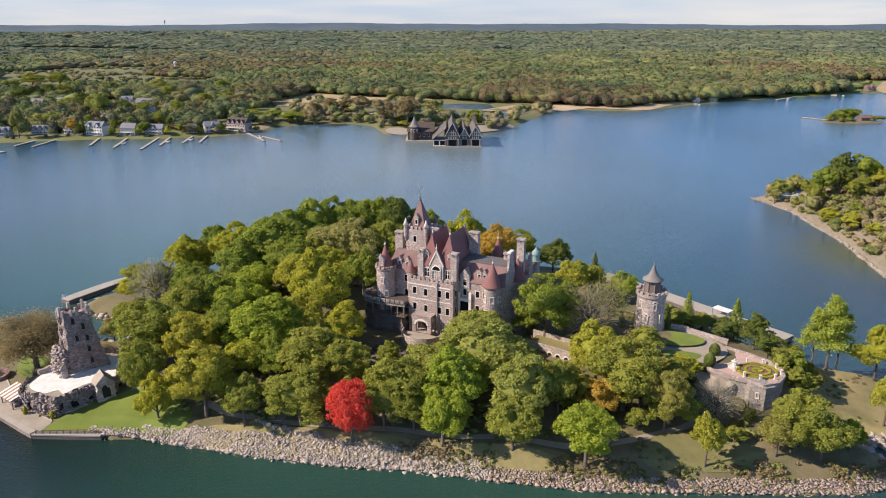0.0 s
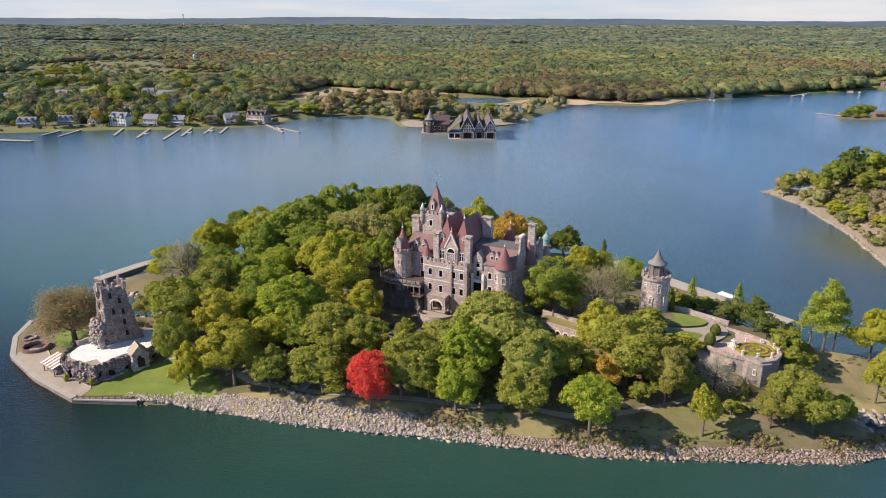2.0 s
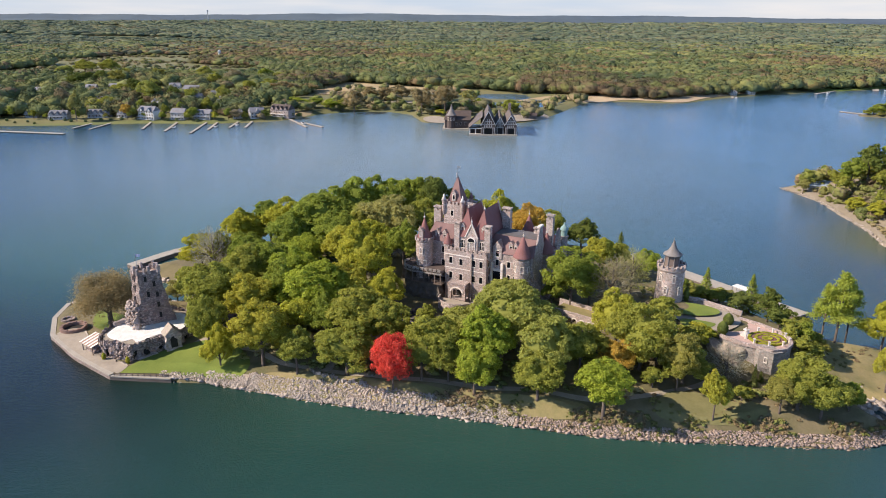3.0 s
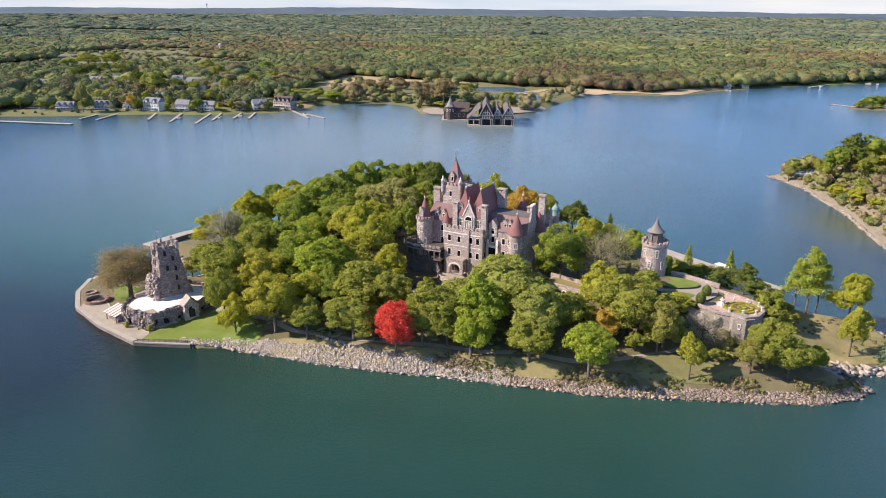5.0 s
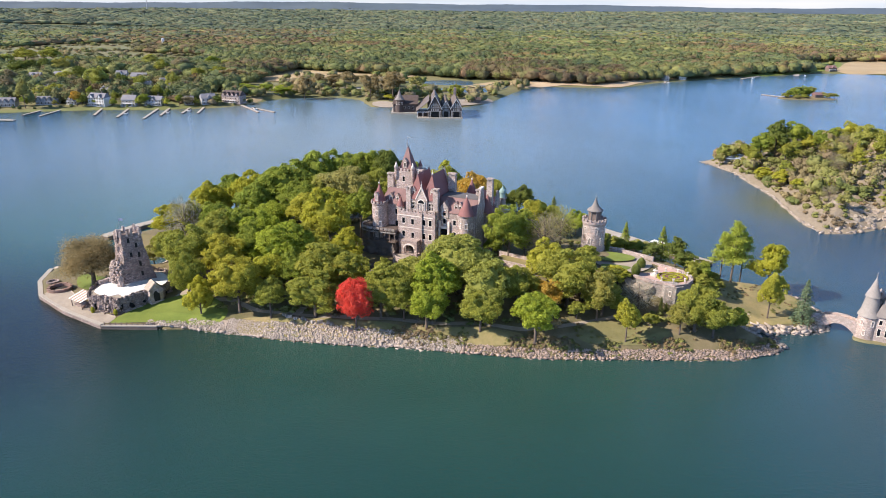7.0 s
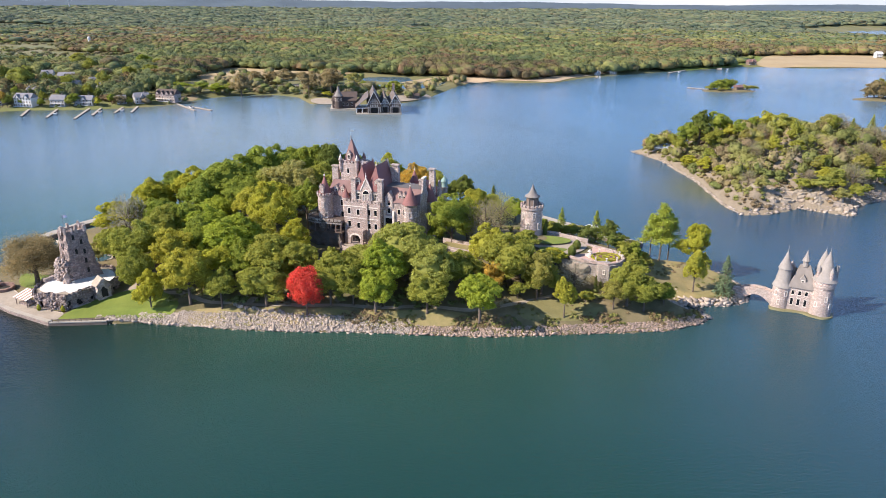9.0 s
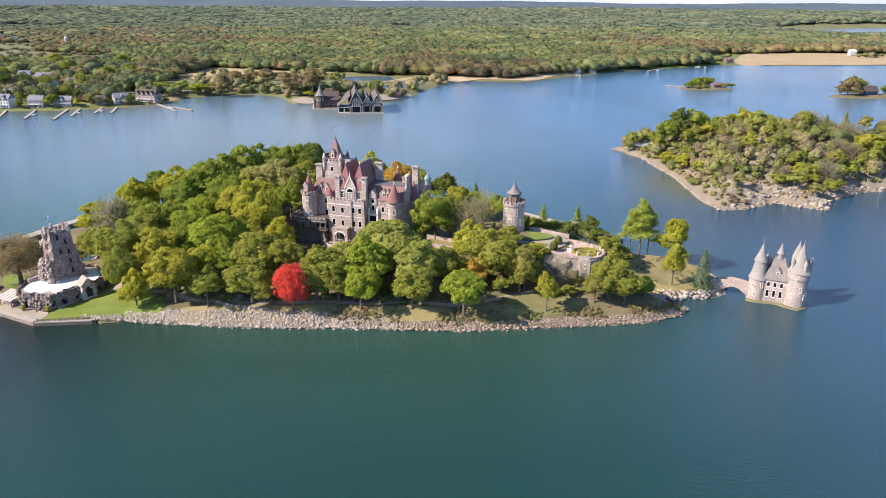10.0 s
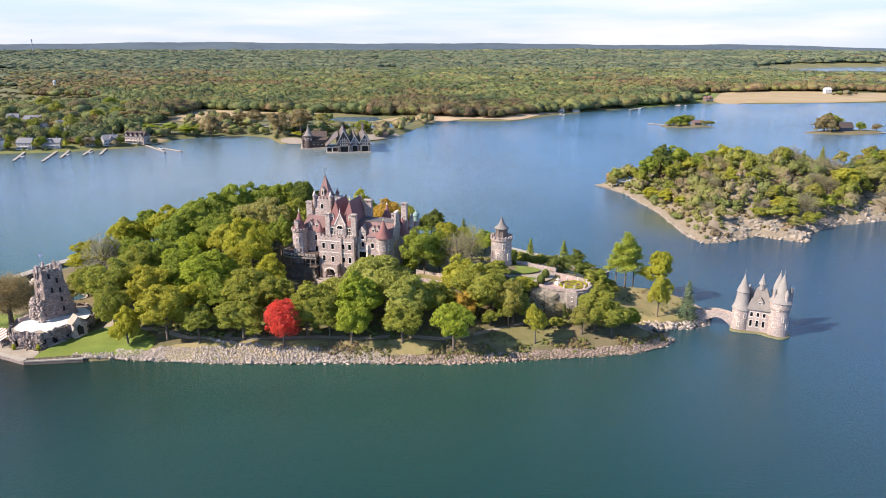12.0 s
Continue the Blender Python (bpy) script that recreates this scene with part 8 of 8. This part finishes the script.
# ---- the large boathouse ----
yh = thing("yacht_house", 8, 606, 0, 0, "large dark shingled boathouse with steep gables on the water", "boathouse")
part("platform", Shape().box(-17, -14, -2, 25, 40, 1.2).box(-42, 14, -2, -14, 46, 1.6), CONCRETE, yh, "pale concrete platform")
for x0, x1, ridge, y0 in ((-6.5, 5.5, 21.5, -13), (6.2, 13.4, 16.5, -11.2), (14.2, 24.2, 18.0, -12.6)):
    w = x1 - x0
    wl2 = part("gable_wall", Shape().panel((x0, y0), (x1, y0), 1.2, 9.5, [(w * 0.18, 1.2, w * 0.82, 6.4)], 1.5).add([(x0, y0, 9.5), (x1, y0, 9.5), ((x0 + x1) / 2, y0, ridge - 1)], [(0, 1, 2)]).panel((x1, y0), (x1, 38), 1.2, 9.5).panel((x0, 38), (x0, y0), 1.2, 9.5), SHINGLE_DARK, yh, "dark shingled gable with white timber framing")
    part("opening", Shape().box(x0 + w * 0.18, y0 + 1.5, 1.2, x1 - w * 0.18, y0 + 1.8, 6.4), DARK, wl2)
    fr = Shape()
    for u in (0.02, 0.16, 0.82, 0.94):
        fr.box(x0 + w * u, y0 - 0.15, 1.2, x0 + w * (u + 0.045), y0, 6.6)
    for z in (6.6, 9.6):
        fr.box(x0, y0 - 0.15, z, x1, y0, z + 0.45)
    for u in (0.26, 0.42, 0.58, 0.74):
        fr.box(x0 + w * u - 0.3, y0 - 0.15, 10.05, x0 + w * u + 0.3, y0, 12.6 if u in (0.26, 0.74) else 14.4)
    fr.box(x0 + w * 0.28, y0 - 0.17, 12.2, x0 + w * 0.72, y0 - 0.02, 12.8)
    for u in (0.2, 0.36, 0.54, 0.7):
        fr.box(x0 + w * u, y0 - 0.12, 7.2, x0 + w * (u + 0.08), y0, 9.0)
    part("white_framing", fr, PALE_TIMBER, wl2, "weathered white half-timber")
    xm = (x0 + x1) / 2
    part("roof", Shape().add([(x0 - 0.7, y0 - 0.5, 8.6), (xm, y0 - 0.9, ridge), (xm, 38.6, ridge), (x0 - 0.7, 38.6, 8.6), (x0 - 0.7, y0 - 0.5, 8.2), (xm, y0 - 0.9, ridge - 0.5), (xm, 38.6, ridge - 0.5), (x0 - 0.7, 38.6, 8.2)],
                             [(0, 1, 2, 3), (7, 6, 5, 4), (0, 4, 5, 1), (0, 3, 7, 4)]).add([(x1 + 0.7, y0 - 0.5, 8.6), (xm, y0 - 0.9, ridge), (xm, 38.6, ridge), (x1 + 0.7, 38.6, 8.6), (x1 + 0.7, y0 - 0.5, 8.2), (xm, y0 - 0.9, ridge - 0.5), (xm, 38.6, ridge - 0.5), (x1 + 0.7, 38.6, 8.2)],
                             [(3, 2, 1, 0), (4, 5, 6, 7), (1, 5, 4, 0), (4, 7, 3, 0)]), SHINGLE_BROWN, wl2, "steep grey-brown shingle roof")
    for sx in (-1, 1):
        part("bargeboard", Shape().add([(xm + sx * (w / 2 + 0.7), y0 - 0.95, 8.1), (xm, y0 - 0.95, ridge - 0.7), (xm, y0 - 0.95, ridge + 0.1), (xm + sx * (w / 2 + 0.7), y0 - 0.95, 8.8)], [(0, 1, 2, 3) if sx < 0 else (3, 2, 1, 0)]), WHITE, wl2, "pale bargeboard")
    part("finial", Shape().cone((x0 + x1) / 2, y0, [(0.3, ridge - 0.5), (0.35, ridge + 0.8), (0.05, ridge + 2.6)], 8), SHINGLE_DARK, wl2)
aisle = part("side_aisle", Shape().panel((-17, -9), (-5.6, -9), 1.2, 6.2, [(1.5, 1.4, 4.5, 4.8), (6.5, 1.4, 9.5, 4.8)], 0.8).panel((-17, 36), (-17, -9), 1.2, 6.2), SHINGLE_DARK, yh)
part("opening", Shape().box(-15.6, -8.1, 1.4, -7.2, -7.9, 5.0), DARK, aisle)
part("white_framing", Shape().box(-17, -9.15, 5.2, -5.6, -9, 5.8).box(-17, -9.15, 1.2, -16.4, -9, 5.2).box(-11.8, -9.15, 1.2, -11.2, -9, 5.2).box(-6.2, -9.15, 1.2, -5.6, -9, 5.2), WHITE, aisle)
part("lean_to_roof", Shape().add([(-18, -10, 6), (-5.6, -10, 16), (-5.6, 37, 16), (-18, 37, 6), (-18, -10, 5.6), (-5.6, -10, 15.6), (-5.6, 37, 15.6), (-18, 37, 5.6)], [(0, 1, 2, 3), (7, 6, 5, 4), (0, 4, 5, 1), (2, 6, 7, 3), (3, 7, 4, 0)]), SHINGLE_BROWN, aisle)
an = part("annex", Shape().panel((-40, 18), (-17.2, 18), 1.6, 9, [(2 + 4 * k, 4.5, 3.4 + 4 * k, 6.8) for k in range(5)], 0.5).panel((-40, 44), (-40, 18), 1.6, 9).panel((-17.2, 18), (-17.2, 44), 1.6, 9), SHINGLE_DARK, yh, "dark shingled annex")
for k in range(5):
    window(an, -40 + 2.7 + 4 * k, 18, 4.5, 0, 1.4, 2.3)
part("annex_roof", Shape().gable_x(-41, 17, -16, 45, 9, 16, 3, 0), SHINGLE_DARK, an)
tu = part("corner_turret", Shape().cone(-34, 19, [(4.2, 1.2), (4.0, 13), (4.6, 13.3)], 12), SHINGLE_DARK, yh, "round dark shingled turret")
part("turret_roof", Shape().cone(-34, 19, [(4.9, 13.2), (3.2, 15), (1.4, 19), (0.06, 23)], 12), SHINGLE, tu)
for a in (-130, -90, -50):
    t = radians(a)
    window(tu, -34 + 4.1 * math.cos(t), 19 + 4.1 * math.sin(t), 9, a + 90, 1.2, 2.0)
part("chimney", Shape().box(18, 24, 9, 20.4, 26, 24), STONE_DARK, yh)
drape("yard", [(30, 668), (60, 692), (72, 712), (64, 722), (40, 712), (26, 690)], PAVING, "pale paved yard beside the boathouse", "yard", 0.9, far_height, 4, 5)
drape("yard", [(-52, 668), (-34, 664), (-30, 676), (-44, 690), (-56, 684)], PAVING, "pale walled yard beside the boathouse", "yard", 0.9, far_height, 4, 5)
hu = thing("small_hut", 52, 694, 1.8, 0, "small brown hut with a pitched roof", "hut")
part("wall", Shape().box(-5, -3, 0, 5, 3, 3), TIMBER, hu)
part("roof", Shape().gable_x(-5.6, -3.6, 5.6, 3.6, 3, 5.4), SHINGLE_DARK, hu)

# ---- islets beyond ----
def small_isle(name, cx, cy, rx, ry, label):
    s = Shape()
    n = 28
    for k, (f, z) in enumerate(((1.25, -1.5), (1.0, 0.3), (0.85, 1.4), (0.4, 2.2), (0.02, 2.4))):
        s.v += [(cx + rx * f * (1 + 0.15 * math.sin(3 * a + cx)) * math.cos(a), cy + ry * f * (1 + 0.15 * math.cos(2 * a)) * math.sin(a), z) for a in [2 * math.pi * i / n for i in range(n)]]
    s.f = [(k * n + i, k * n + (i + 1) % n, (k + 1) * n + (i + 1) % n, (k + 1) * n + i) for k in range(4) for i in range(n)]
    return tagged(part(name, s, EARTH, smooth=True), label, "ground", kind="structure")


small_isle("ground_isle_west", 438, 752, 30, 16, "small rocky isle with a cottage")
small_isle("ground_isle_east", 590, 662, 46, 20, "low isle with a house and trees")
for x, y, h, w, tone in ((418, 752, 11, 6.5, "green"), (426, 754, 15, 7.5, "green"), (435, 756, 16, 8, "green"), (443, 760, 14, 7, "olive"), (411, 750, 7, 5, "olive"), (453, 747, 8, 5, "tan"), (461, 748, 7, 5, "rust"), (468, 750, 6, 4.5, "olive"), (430, 745, 6, 5, "olive"), (421, 744, 5, 4.5, "rust")):
    tree(x, y, 1.4 - 0.2 * h, h, w, tone, "small", "on a small rocky isle", "isle trees")
for x, y, h, w, tone in ((560, 664, 26, 11, "brown"), (569, 669, 25, 10, "rust"), (563, 658, 16, 8, "brown"), (579, 674, 22, 8, "olive"), (553, 665, 16, 7, "brown"), (606, 664, 13, 6.5, "green"), (628, 664, 10, 6, "brown")):
    tree(x, y, 1.6 - 0.2 * h, h, w, tone if tone != "brown" else "willow", "small", "on the low isle", "isle trees")
ch = thing("cottage", 447, 748, 2.0, 5, "small tan cottage on the isle", "house")
part("wall", Shape().box(-5, -3.5, -0.5, 5, 3.5, 3), TIMBER, ch)
part("roof", Shape().gable_x(-5.8, -4.3, 5.8, 4.3, 3, 5.6), TILE_DULL, ch)
dh = thing("cottage", 584, 662, 2.2, 0, "dark blue house with a steep roof on the isle", "house")
part("wall", Shape().box(-8, -4.5, -0.5, 8, 4.5, 4), mat("dark_blue_siding", (0.06, 0.07, 0.10), 0.7), dh)
part("roof", Shape().gable_x(-8.8, -5.5, 8.8, 5.5, 4, 10), SHINGLE_DARK, dh)
dock((399, 784), (418, 758), 3, "grey dock at the small isle")
dock((612, 648), (640, 650), 4, "grey dock at the low isle")
ih = thing("cottage", 203, 398, 2.0, -10, "small blue-grey cottage at the tip of the islet", "house")
part("wall", Shape().box(-6, -3.5, -1.5, 6, 3.5, 3), GREYWALL, ih)
part("roof", Shape().gable_x(-6.8, -4.3, 6.8, 4.3, 3, 5.6), mat("blue_grey_roof", (0.30, 0.36, 0.44), 0.7), ih)


def islet_z(x, y):
    return float(islet_height(np.array(x), np.array(y)))


r2 = np.random.default_rng(21)
tones = ["olive", "light", "olive", "brown", "tan", "light", "rust", "yellow", "tan", "brown"]
made = 0
for k in range(2600):
    x, y = r2.uniform(184, 430), r2.uniform(250, 432)
    d_, in_ = shore_distance(np.array(x), np.array(y), ISLET)
    if not in_ or d_ < (5 if x < 214 else 7) or made >= 125:
        continue
    edge = y < 275 + 18 * math.sin(x * 0.05) or (x < 206 and y > 290)
    if edge and r2.uniform() < (0.45 if x < 214 else 0.55):
        continue
    if noise.noise(Vector((x * 0.035, y * 0.035, 4.0))) < -0.28:
        continue
    made += 1
    h = r2.uniform(6.0, 12.5) * (1.45 if r2.uniform() < 0.2 else 1.0)
    tone = tones[r2.integers(len(tones))]
    tree(x, y, islet_z(x, y) - 0.2, h, h * r2.uniform(0.36, 0.52), tone, "small" if tone != "brown" else "twig", "on the rocky islet", "islet trees")
for x, y, h, w, tone in ((211, 378, 21, 7.0, "green"), (221, 380, 23, 8.5, "dark"), (232, 376, 20, 7.5, "green"), (196, 398, 12, 4.5, "light"), (207, 402, 11, 4, "green"), (192, 392, 9, 4, "tan"), (199, 345, 9, 5.5, "lime"), (202, 330, 9, 5.5, "lime"), (204, 312, 8, 5, "lime"), (210, 300, 7, 4.5, "lime"), (236, 268, 9, 6, "light"), (250, 274, 8, 5, "olive"), (228, 272, 8, 4.5, "olive"), (244, 262, 7, 4.5, "tan"), (258, 268, 9, 5, "olive"), (272, 284, 10, 6, "light"), (284, 289, 10, 6.5, "green"), (262, 284, 9, 5, "rust")):
    tree(x, y, islet_z(x, y) - 0.2, h, w, tone, "small", "on the rocky islet", "islet trees")
for k in range(13):
    x, y = 206 + 16.4 * k + r2.uniform(-5, 5), 372 + 26 * math.sin(k * 1.7) + (12 if k > 3 else 0)
    if shore_distance(np.array(x), np.array(y), ISLET)[1]:
        tree(x, y, islet_z(x, y) - 0.2, r2.uniform(13, 17), r2.uniform(4.2, 5.4), "green" if k % 3 else "olive", "conifer" if k % 2 else "small", "on the rocky islet", "islet trees")
PALE_ROCK = mat("lichened_granite", (0.40, 0.345, 0.275), 0.9, 0.40, 0.5, 2.5, 1.0, 0.3, (0.27, 0.22, 0.165))
ledge_rng = random.Random(8)
for k in range(110):
    x = ledge_rng.uniform(200, 380) if k < 64 else ledge_rng.uniform(203, 262)
    y = float(np.interp(x, [205, 218, 240, 252, 280, 314, 360], [253, 260, 245, 261, 275, 280, 278])) + (ledge_rng.uniform(3, 26) if k < 64 else ledge_rng.uniform(0.5, 20))
    r, q = ledge_rng.uniform(1.6, 5.0), ledge_rng.uniform(0, 6.28)
    sl = Shape().prism([(r * math.cos(t + q) * (1.4 if j % 2 else 1.0), 0.62 * r * math.sin(t + q)) for j, t in enumerate((0, 1.1, 2.2, 3.3, 4.3, 5.3))], -1.5, ledge_rng.uniform(0.3, 1.1), 0.72)
    lg = part("granite_ledge", roughen(sl, 0.9, 0.9, k), PALE_ROCK if k % 3 else ROCK)
    lg.matrix_world = pose(x, y, islet_z(x, y), 6 * math.sin(k), 6 * math.cos(k * 2), 0)
    tagged(lg, "weathered granite ledge on the islet slope", "rock", "islet ledges")
th = []
for k in range(700):
    x, y = r2.uniform(190, 440), r2.uniform(262, 432)
    d_, in_ = shore_distance(np.array(x), np.array(y), ISLET)
    if not in_ or d_ < (4.5 if x < 222 and y > 285 else 12) or (y < 290 and r2.uniform() < 0.75) or noise.noise(Vector((x * 0.03, y * 0.03, 2.0))) < -0.12:
        continue
    h = r2.uniform(4, 11)
    th.append((x, y, islet_z(x, y) - 0.4, h * r2.uniform(0.35, 0.6), h))
for k in range(150):
    x, y = r2.uniform(186, 228), r2.uniform(282, 385)
    d_, in_ = shore_distance(np.array(x), np.array(y), ISLET)
    if in_ and d_ > 4.0:
        h = r2.uniform(2.2, 5.0)
        th.append((x, y, islet_z(x, y) - 0.4, h * r2.uniform(0.5, 0.75), h))
crowns("islet_thicket", th, (ICO_V, ICO_F), SCRUB, "olive and tan thicket of small trees on the islet", 0.4, 0.72)
leafy("islet_leaves", th, 170, 0.5, SCRUB, "leaf clumps of the islet thicket")
sc = []
for k in range(2200):
    x, y = r2.uniform(186, 440), r2.uniform(252, 434)
    d_, in_ = shore_distance(np.array(x), np.array(y), ISLET)
    if in_ and d_ > (3.5 if x < 215 else 7) and noise.noise(Vector((x * 0.05, y * 0.05, 1.0))) > -0.3:
        s_ = r2.uniform(0.5, 1.9)
        sc.append((x, y, islet_z(x, y) - 0.3, s_, s_ * 1.3))
crowns("islet_scrub", sc, (ICO_LV, ICO_LF), SCRUB, "low scrub bushes between the rocks", 0.4, 0.8)
leafy("islet_scrub_leaves", sc, 40, 0.34, SCRUB, "leaves of the low scrub bushes")
und = []
for k in range(3200):
    x, y = r2.uniform(-110, 100), r2.uniform(142, 278)
    d_, in_ = shore_distance(np.array(x), np.array(y), SHORE)
    if not in_ or d_ < 9 or noise.noise(Vector((x * 0.06, y * 0.06, 9.0))) < -0.05:
        continue
    if -32 < x < 26 and 182 < y < 222 or x > 56 and y > 150 and y < 190 or x < -84 and y < 200 or (x + 30) ** 2 + (y - 165) ** 2 < 90:
        continue
    s_ = r2.uniform(0.7, 1.7)
    und.append((x, y, ground_z(x, y) - 0.2, s_, s_ * 1.2))
brush = []
for k in range(760):
    x = r2.uniform(-12, 108)
    y = float(np.interp(x, [q[0] for q in SHORE[9:18]], [q[1] for q in SHORE[9:18]])) + abs(r2.normal(3.6, 1.3)) + 0.6
    if noise.noise(Vector((x * 0.09, y * 0.09, 3.0))) > -0.1:
        s_ = r2.uniform(0.25, 0.80)
        (und if k % 4 == 0 else brush).append((x, y, ground_z(x, y) - 0.15, s_, s_ * 1.2))
crowns("undergrowth", und, (ICO_LV, ICO_LF), SCRUB, "low bushes under the trees", 0.4, 0.75)
leafy("undergrowth_leaves", und, 30, 0.22, SCRUB, "leaves of the low bushes")
for k in range(520):
    # tufts and saplings over the dry slopes and the spit
    x, y = (r2.uniform(28, 98), r2.uniform(134, 158)) if k % 3 else (r2.uniform(96, 130), r2.uniform(150, 180))
    d_, in_ = shore_distance(np.array(x), np.array(y), SHORE)
    if in_ and d_ > 3 and noise.noise(Vector((x * 0.11, y * 0.11, 6.0))) > 0.02 and not (66 < x < 92 and y > 150):
        s_ = r2.uniform(0.2, 0.6)
        brush.append((x, y, ground_z(x, y) - 0.1, s_ * 1.3, s_))
crowns("bank_brush", brush, (ICO_LV, ICO_LF), BRUSH, "brown autumn brush on the bank", 0.45, 0.7)
leafy("bank_brush_twigs", brush, 34, 0.20, BRUSH, "twigs and leaves of the brown brush")

# ---- stones last ----
bank = thing("riprap_bank", 0, 0, 0, 0, "bank of pale grey and pink riprap stones along the water", "riprap", kind="structure")
r3 = np.random.default_rng(31)
near = SHORE[4:19]
ribbon("riprap_bed", [(-70, 150.8), (-64, 149.6), (-53, 147.4), (-42, 145.0), (-26, 142.4), (-12, 140.8), (-2, 138.6)], 4.6, ROCK, "bed of crushed grey stone under the riprap", "bank", 0.1)
for nm, lo, hi, many, mt in (("stones", 0, 7, 14.0, STONES), ("pink_stones", 7, 14, 10.0, STONES_PINK)):
    spots = []
    for i in range(lo, hi):
        a, b = near[i], near[i + 1]
        ln = math.hypot(b[0] - a[0], b[1] - a[1])
        deep = (2.4, 3.4, 4.8, 5.4, 5.4, 5.2, 4.6)[i] if i < 7 else 2.9
        spots += shore_spots(r3, a, b, int(ln * deep * many), deep, 0.25, 0.14, 0.30)
        # larger blocks along the waterline
        spots += shore_spots(r3, a, b, int(ln * 1.6), 0.5, 0.35, 0.35, 0.6)
    vs, fs = rock_field(r3, spots)
    me = bpy.data.meshes.new(nm)
    fill_mesh(me, vs, fs)
    me.materials.append(mt)
    st_ = new(nm, me)
    st_.parent = bank
    tagged(st_, kind="stuff")
rm = []
for t_, f_ in ROCKS:
    me = bpy.data.meshes.new("stone")
    fill_mesh(me, t_ * 0.9, f_)
    me.materials.append(STONES)
    rm.append(me)
for k, (x, y, z, s_) in enumerate(shore_spots(r3, (-53, 145), (-11, 138.2), 300, 4.8, 0.1, 0.30, 0.46)):
    o_ = new("stone", rm[k % 6])
    o_.parent = bank
    o_.matrix_local = Matrix.LocRotScale((x, y, z + 0.15), Euler((0.2 * k % 1, 0.3 * k % 1, k)), (s_ * 1.15, s_ * 0.9, s_ * 0.5))
face = []
for i in range(9):
    a, b = np.array(foot[i]), np.array(foot[i + 1])
    ln = math.hypot(*(b - a))
    n_ = np.array([b[1] - a[1], a[0] - b[0]]) / ln
    for k in range(int(ln * 26)):
        q_ = a + (b - a) * r3.uniform(0, 1) + n_ * r3.uniform(-0.1, 0.30)
        z_ = 0.9 + 6.3 * r3.uniform(0, 1) ** 1.3
        hole = 1.8 < z_ < 5.0 and noise.noise(Vector((q_[0] * 0.4, q_[1] * 0.4, 0))) > 0.02
        if not hole:
            face.append((q_[0], q_[1], z_, r3.uniform(0.14, 0.42)))
for k in range(190):
    h_ = r3.uniform(0, 1)
    t_ = r3.uniform(0, 6.28)
    rr = 1.9 - 1.3 * h_
    face.append((-110.2 + 1.4 * (k % 3) + rr * math.cos(t_), 176.0 - 1.3 * (k % 3) + rr * math.sin(t_), 6.4 + 8.2 * h_, r3.uniform(0.25, 0.65)))
vs, fs = rock_field(r3, face)
me = bpy.data.meshes.new("rubble_facing")
fill_mesh(me, vs, fs)
me.materials.append(stone_tones("ruin_rubble", (0.38, 0.31, 0.28)))
rf2 = new("rubble_facing", me)
rf2.parent = ruin
tagged(rf2, kind="stuff")
foot_ = []
for k in range(170):
    x, y = r3.uniform(-38, -8), r3.uniform(169, 190)
    if y - 171 < 0.45 * (x + 8) * -0.2 or y > 186 - 0.42 * (x + 14):
        continue
    foot_.append((x, y, ground_z(x, y), r3.uniform(0.6, 1.9)))
vs, fs = rock_field(r3, foot_)
me = bpy.data.meshes.new("foot_rocks")
fill_mesh(me, vs, fs)
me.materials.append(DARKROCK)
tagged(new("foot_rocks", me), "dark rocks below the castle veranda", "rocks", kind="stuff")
rest = []
loop_ = SHORE[18:30]
for i in range(len(loop_) - 1):
    ln = math.hypot(loop_[i + 1][0] - loop_[i][0], loop_[i + 1][1] - loop_[i][1])
    rest += shore_spots(r3, loop_[i], loop_[i + 1], int(ln * 5), 2.4, 0.8, 0.5, 1.0)
for i in range(11):
    ln = math.hypot(ISLET[i + 1][0] - ISLET[i][0], ISLET[i + 1][1] - ISLET[i][1])
    rest += shore_spots(r3, ISLET[i], ISLET[i + 1], int(ln * (1.3 if i > 3 else 2.2)), 5.0 if i > 3 else 1.4, 0.3, 0.30, 1.0 if i > 3 else 0.5, islet_height)
for i in (36, 37, 38, 39, 40, 41, 42):
    rest += shore_spots(r3, SHORE[i], SHORE[i + 1], 30, 1.6, 0.8, 0.5, 1.0)
vs, fs = rock_field(r3, rest)
me = bpy.data.meshes.new("shore_rocks")
fill_mesh(me, vs, fs)
me.materials.append(STONES)
tagged(new("shore_rocks", me), "granite boulders along the shores", "rocks", kind="stuff")
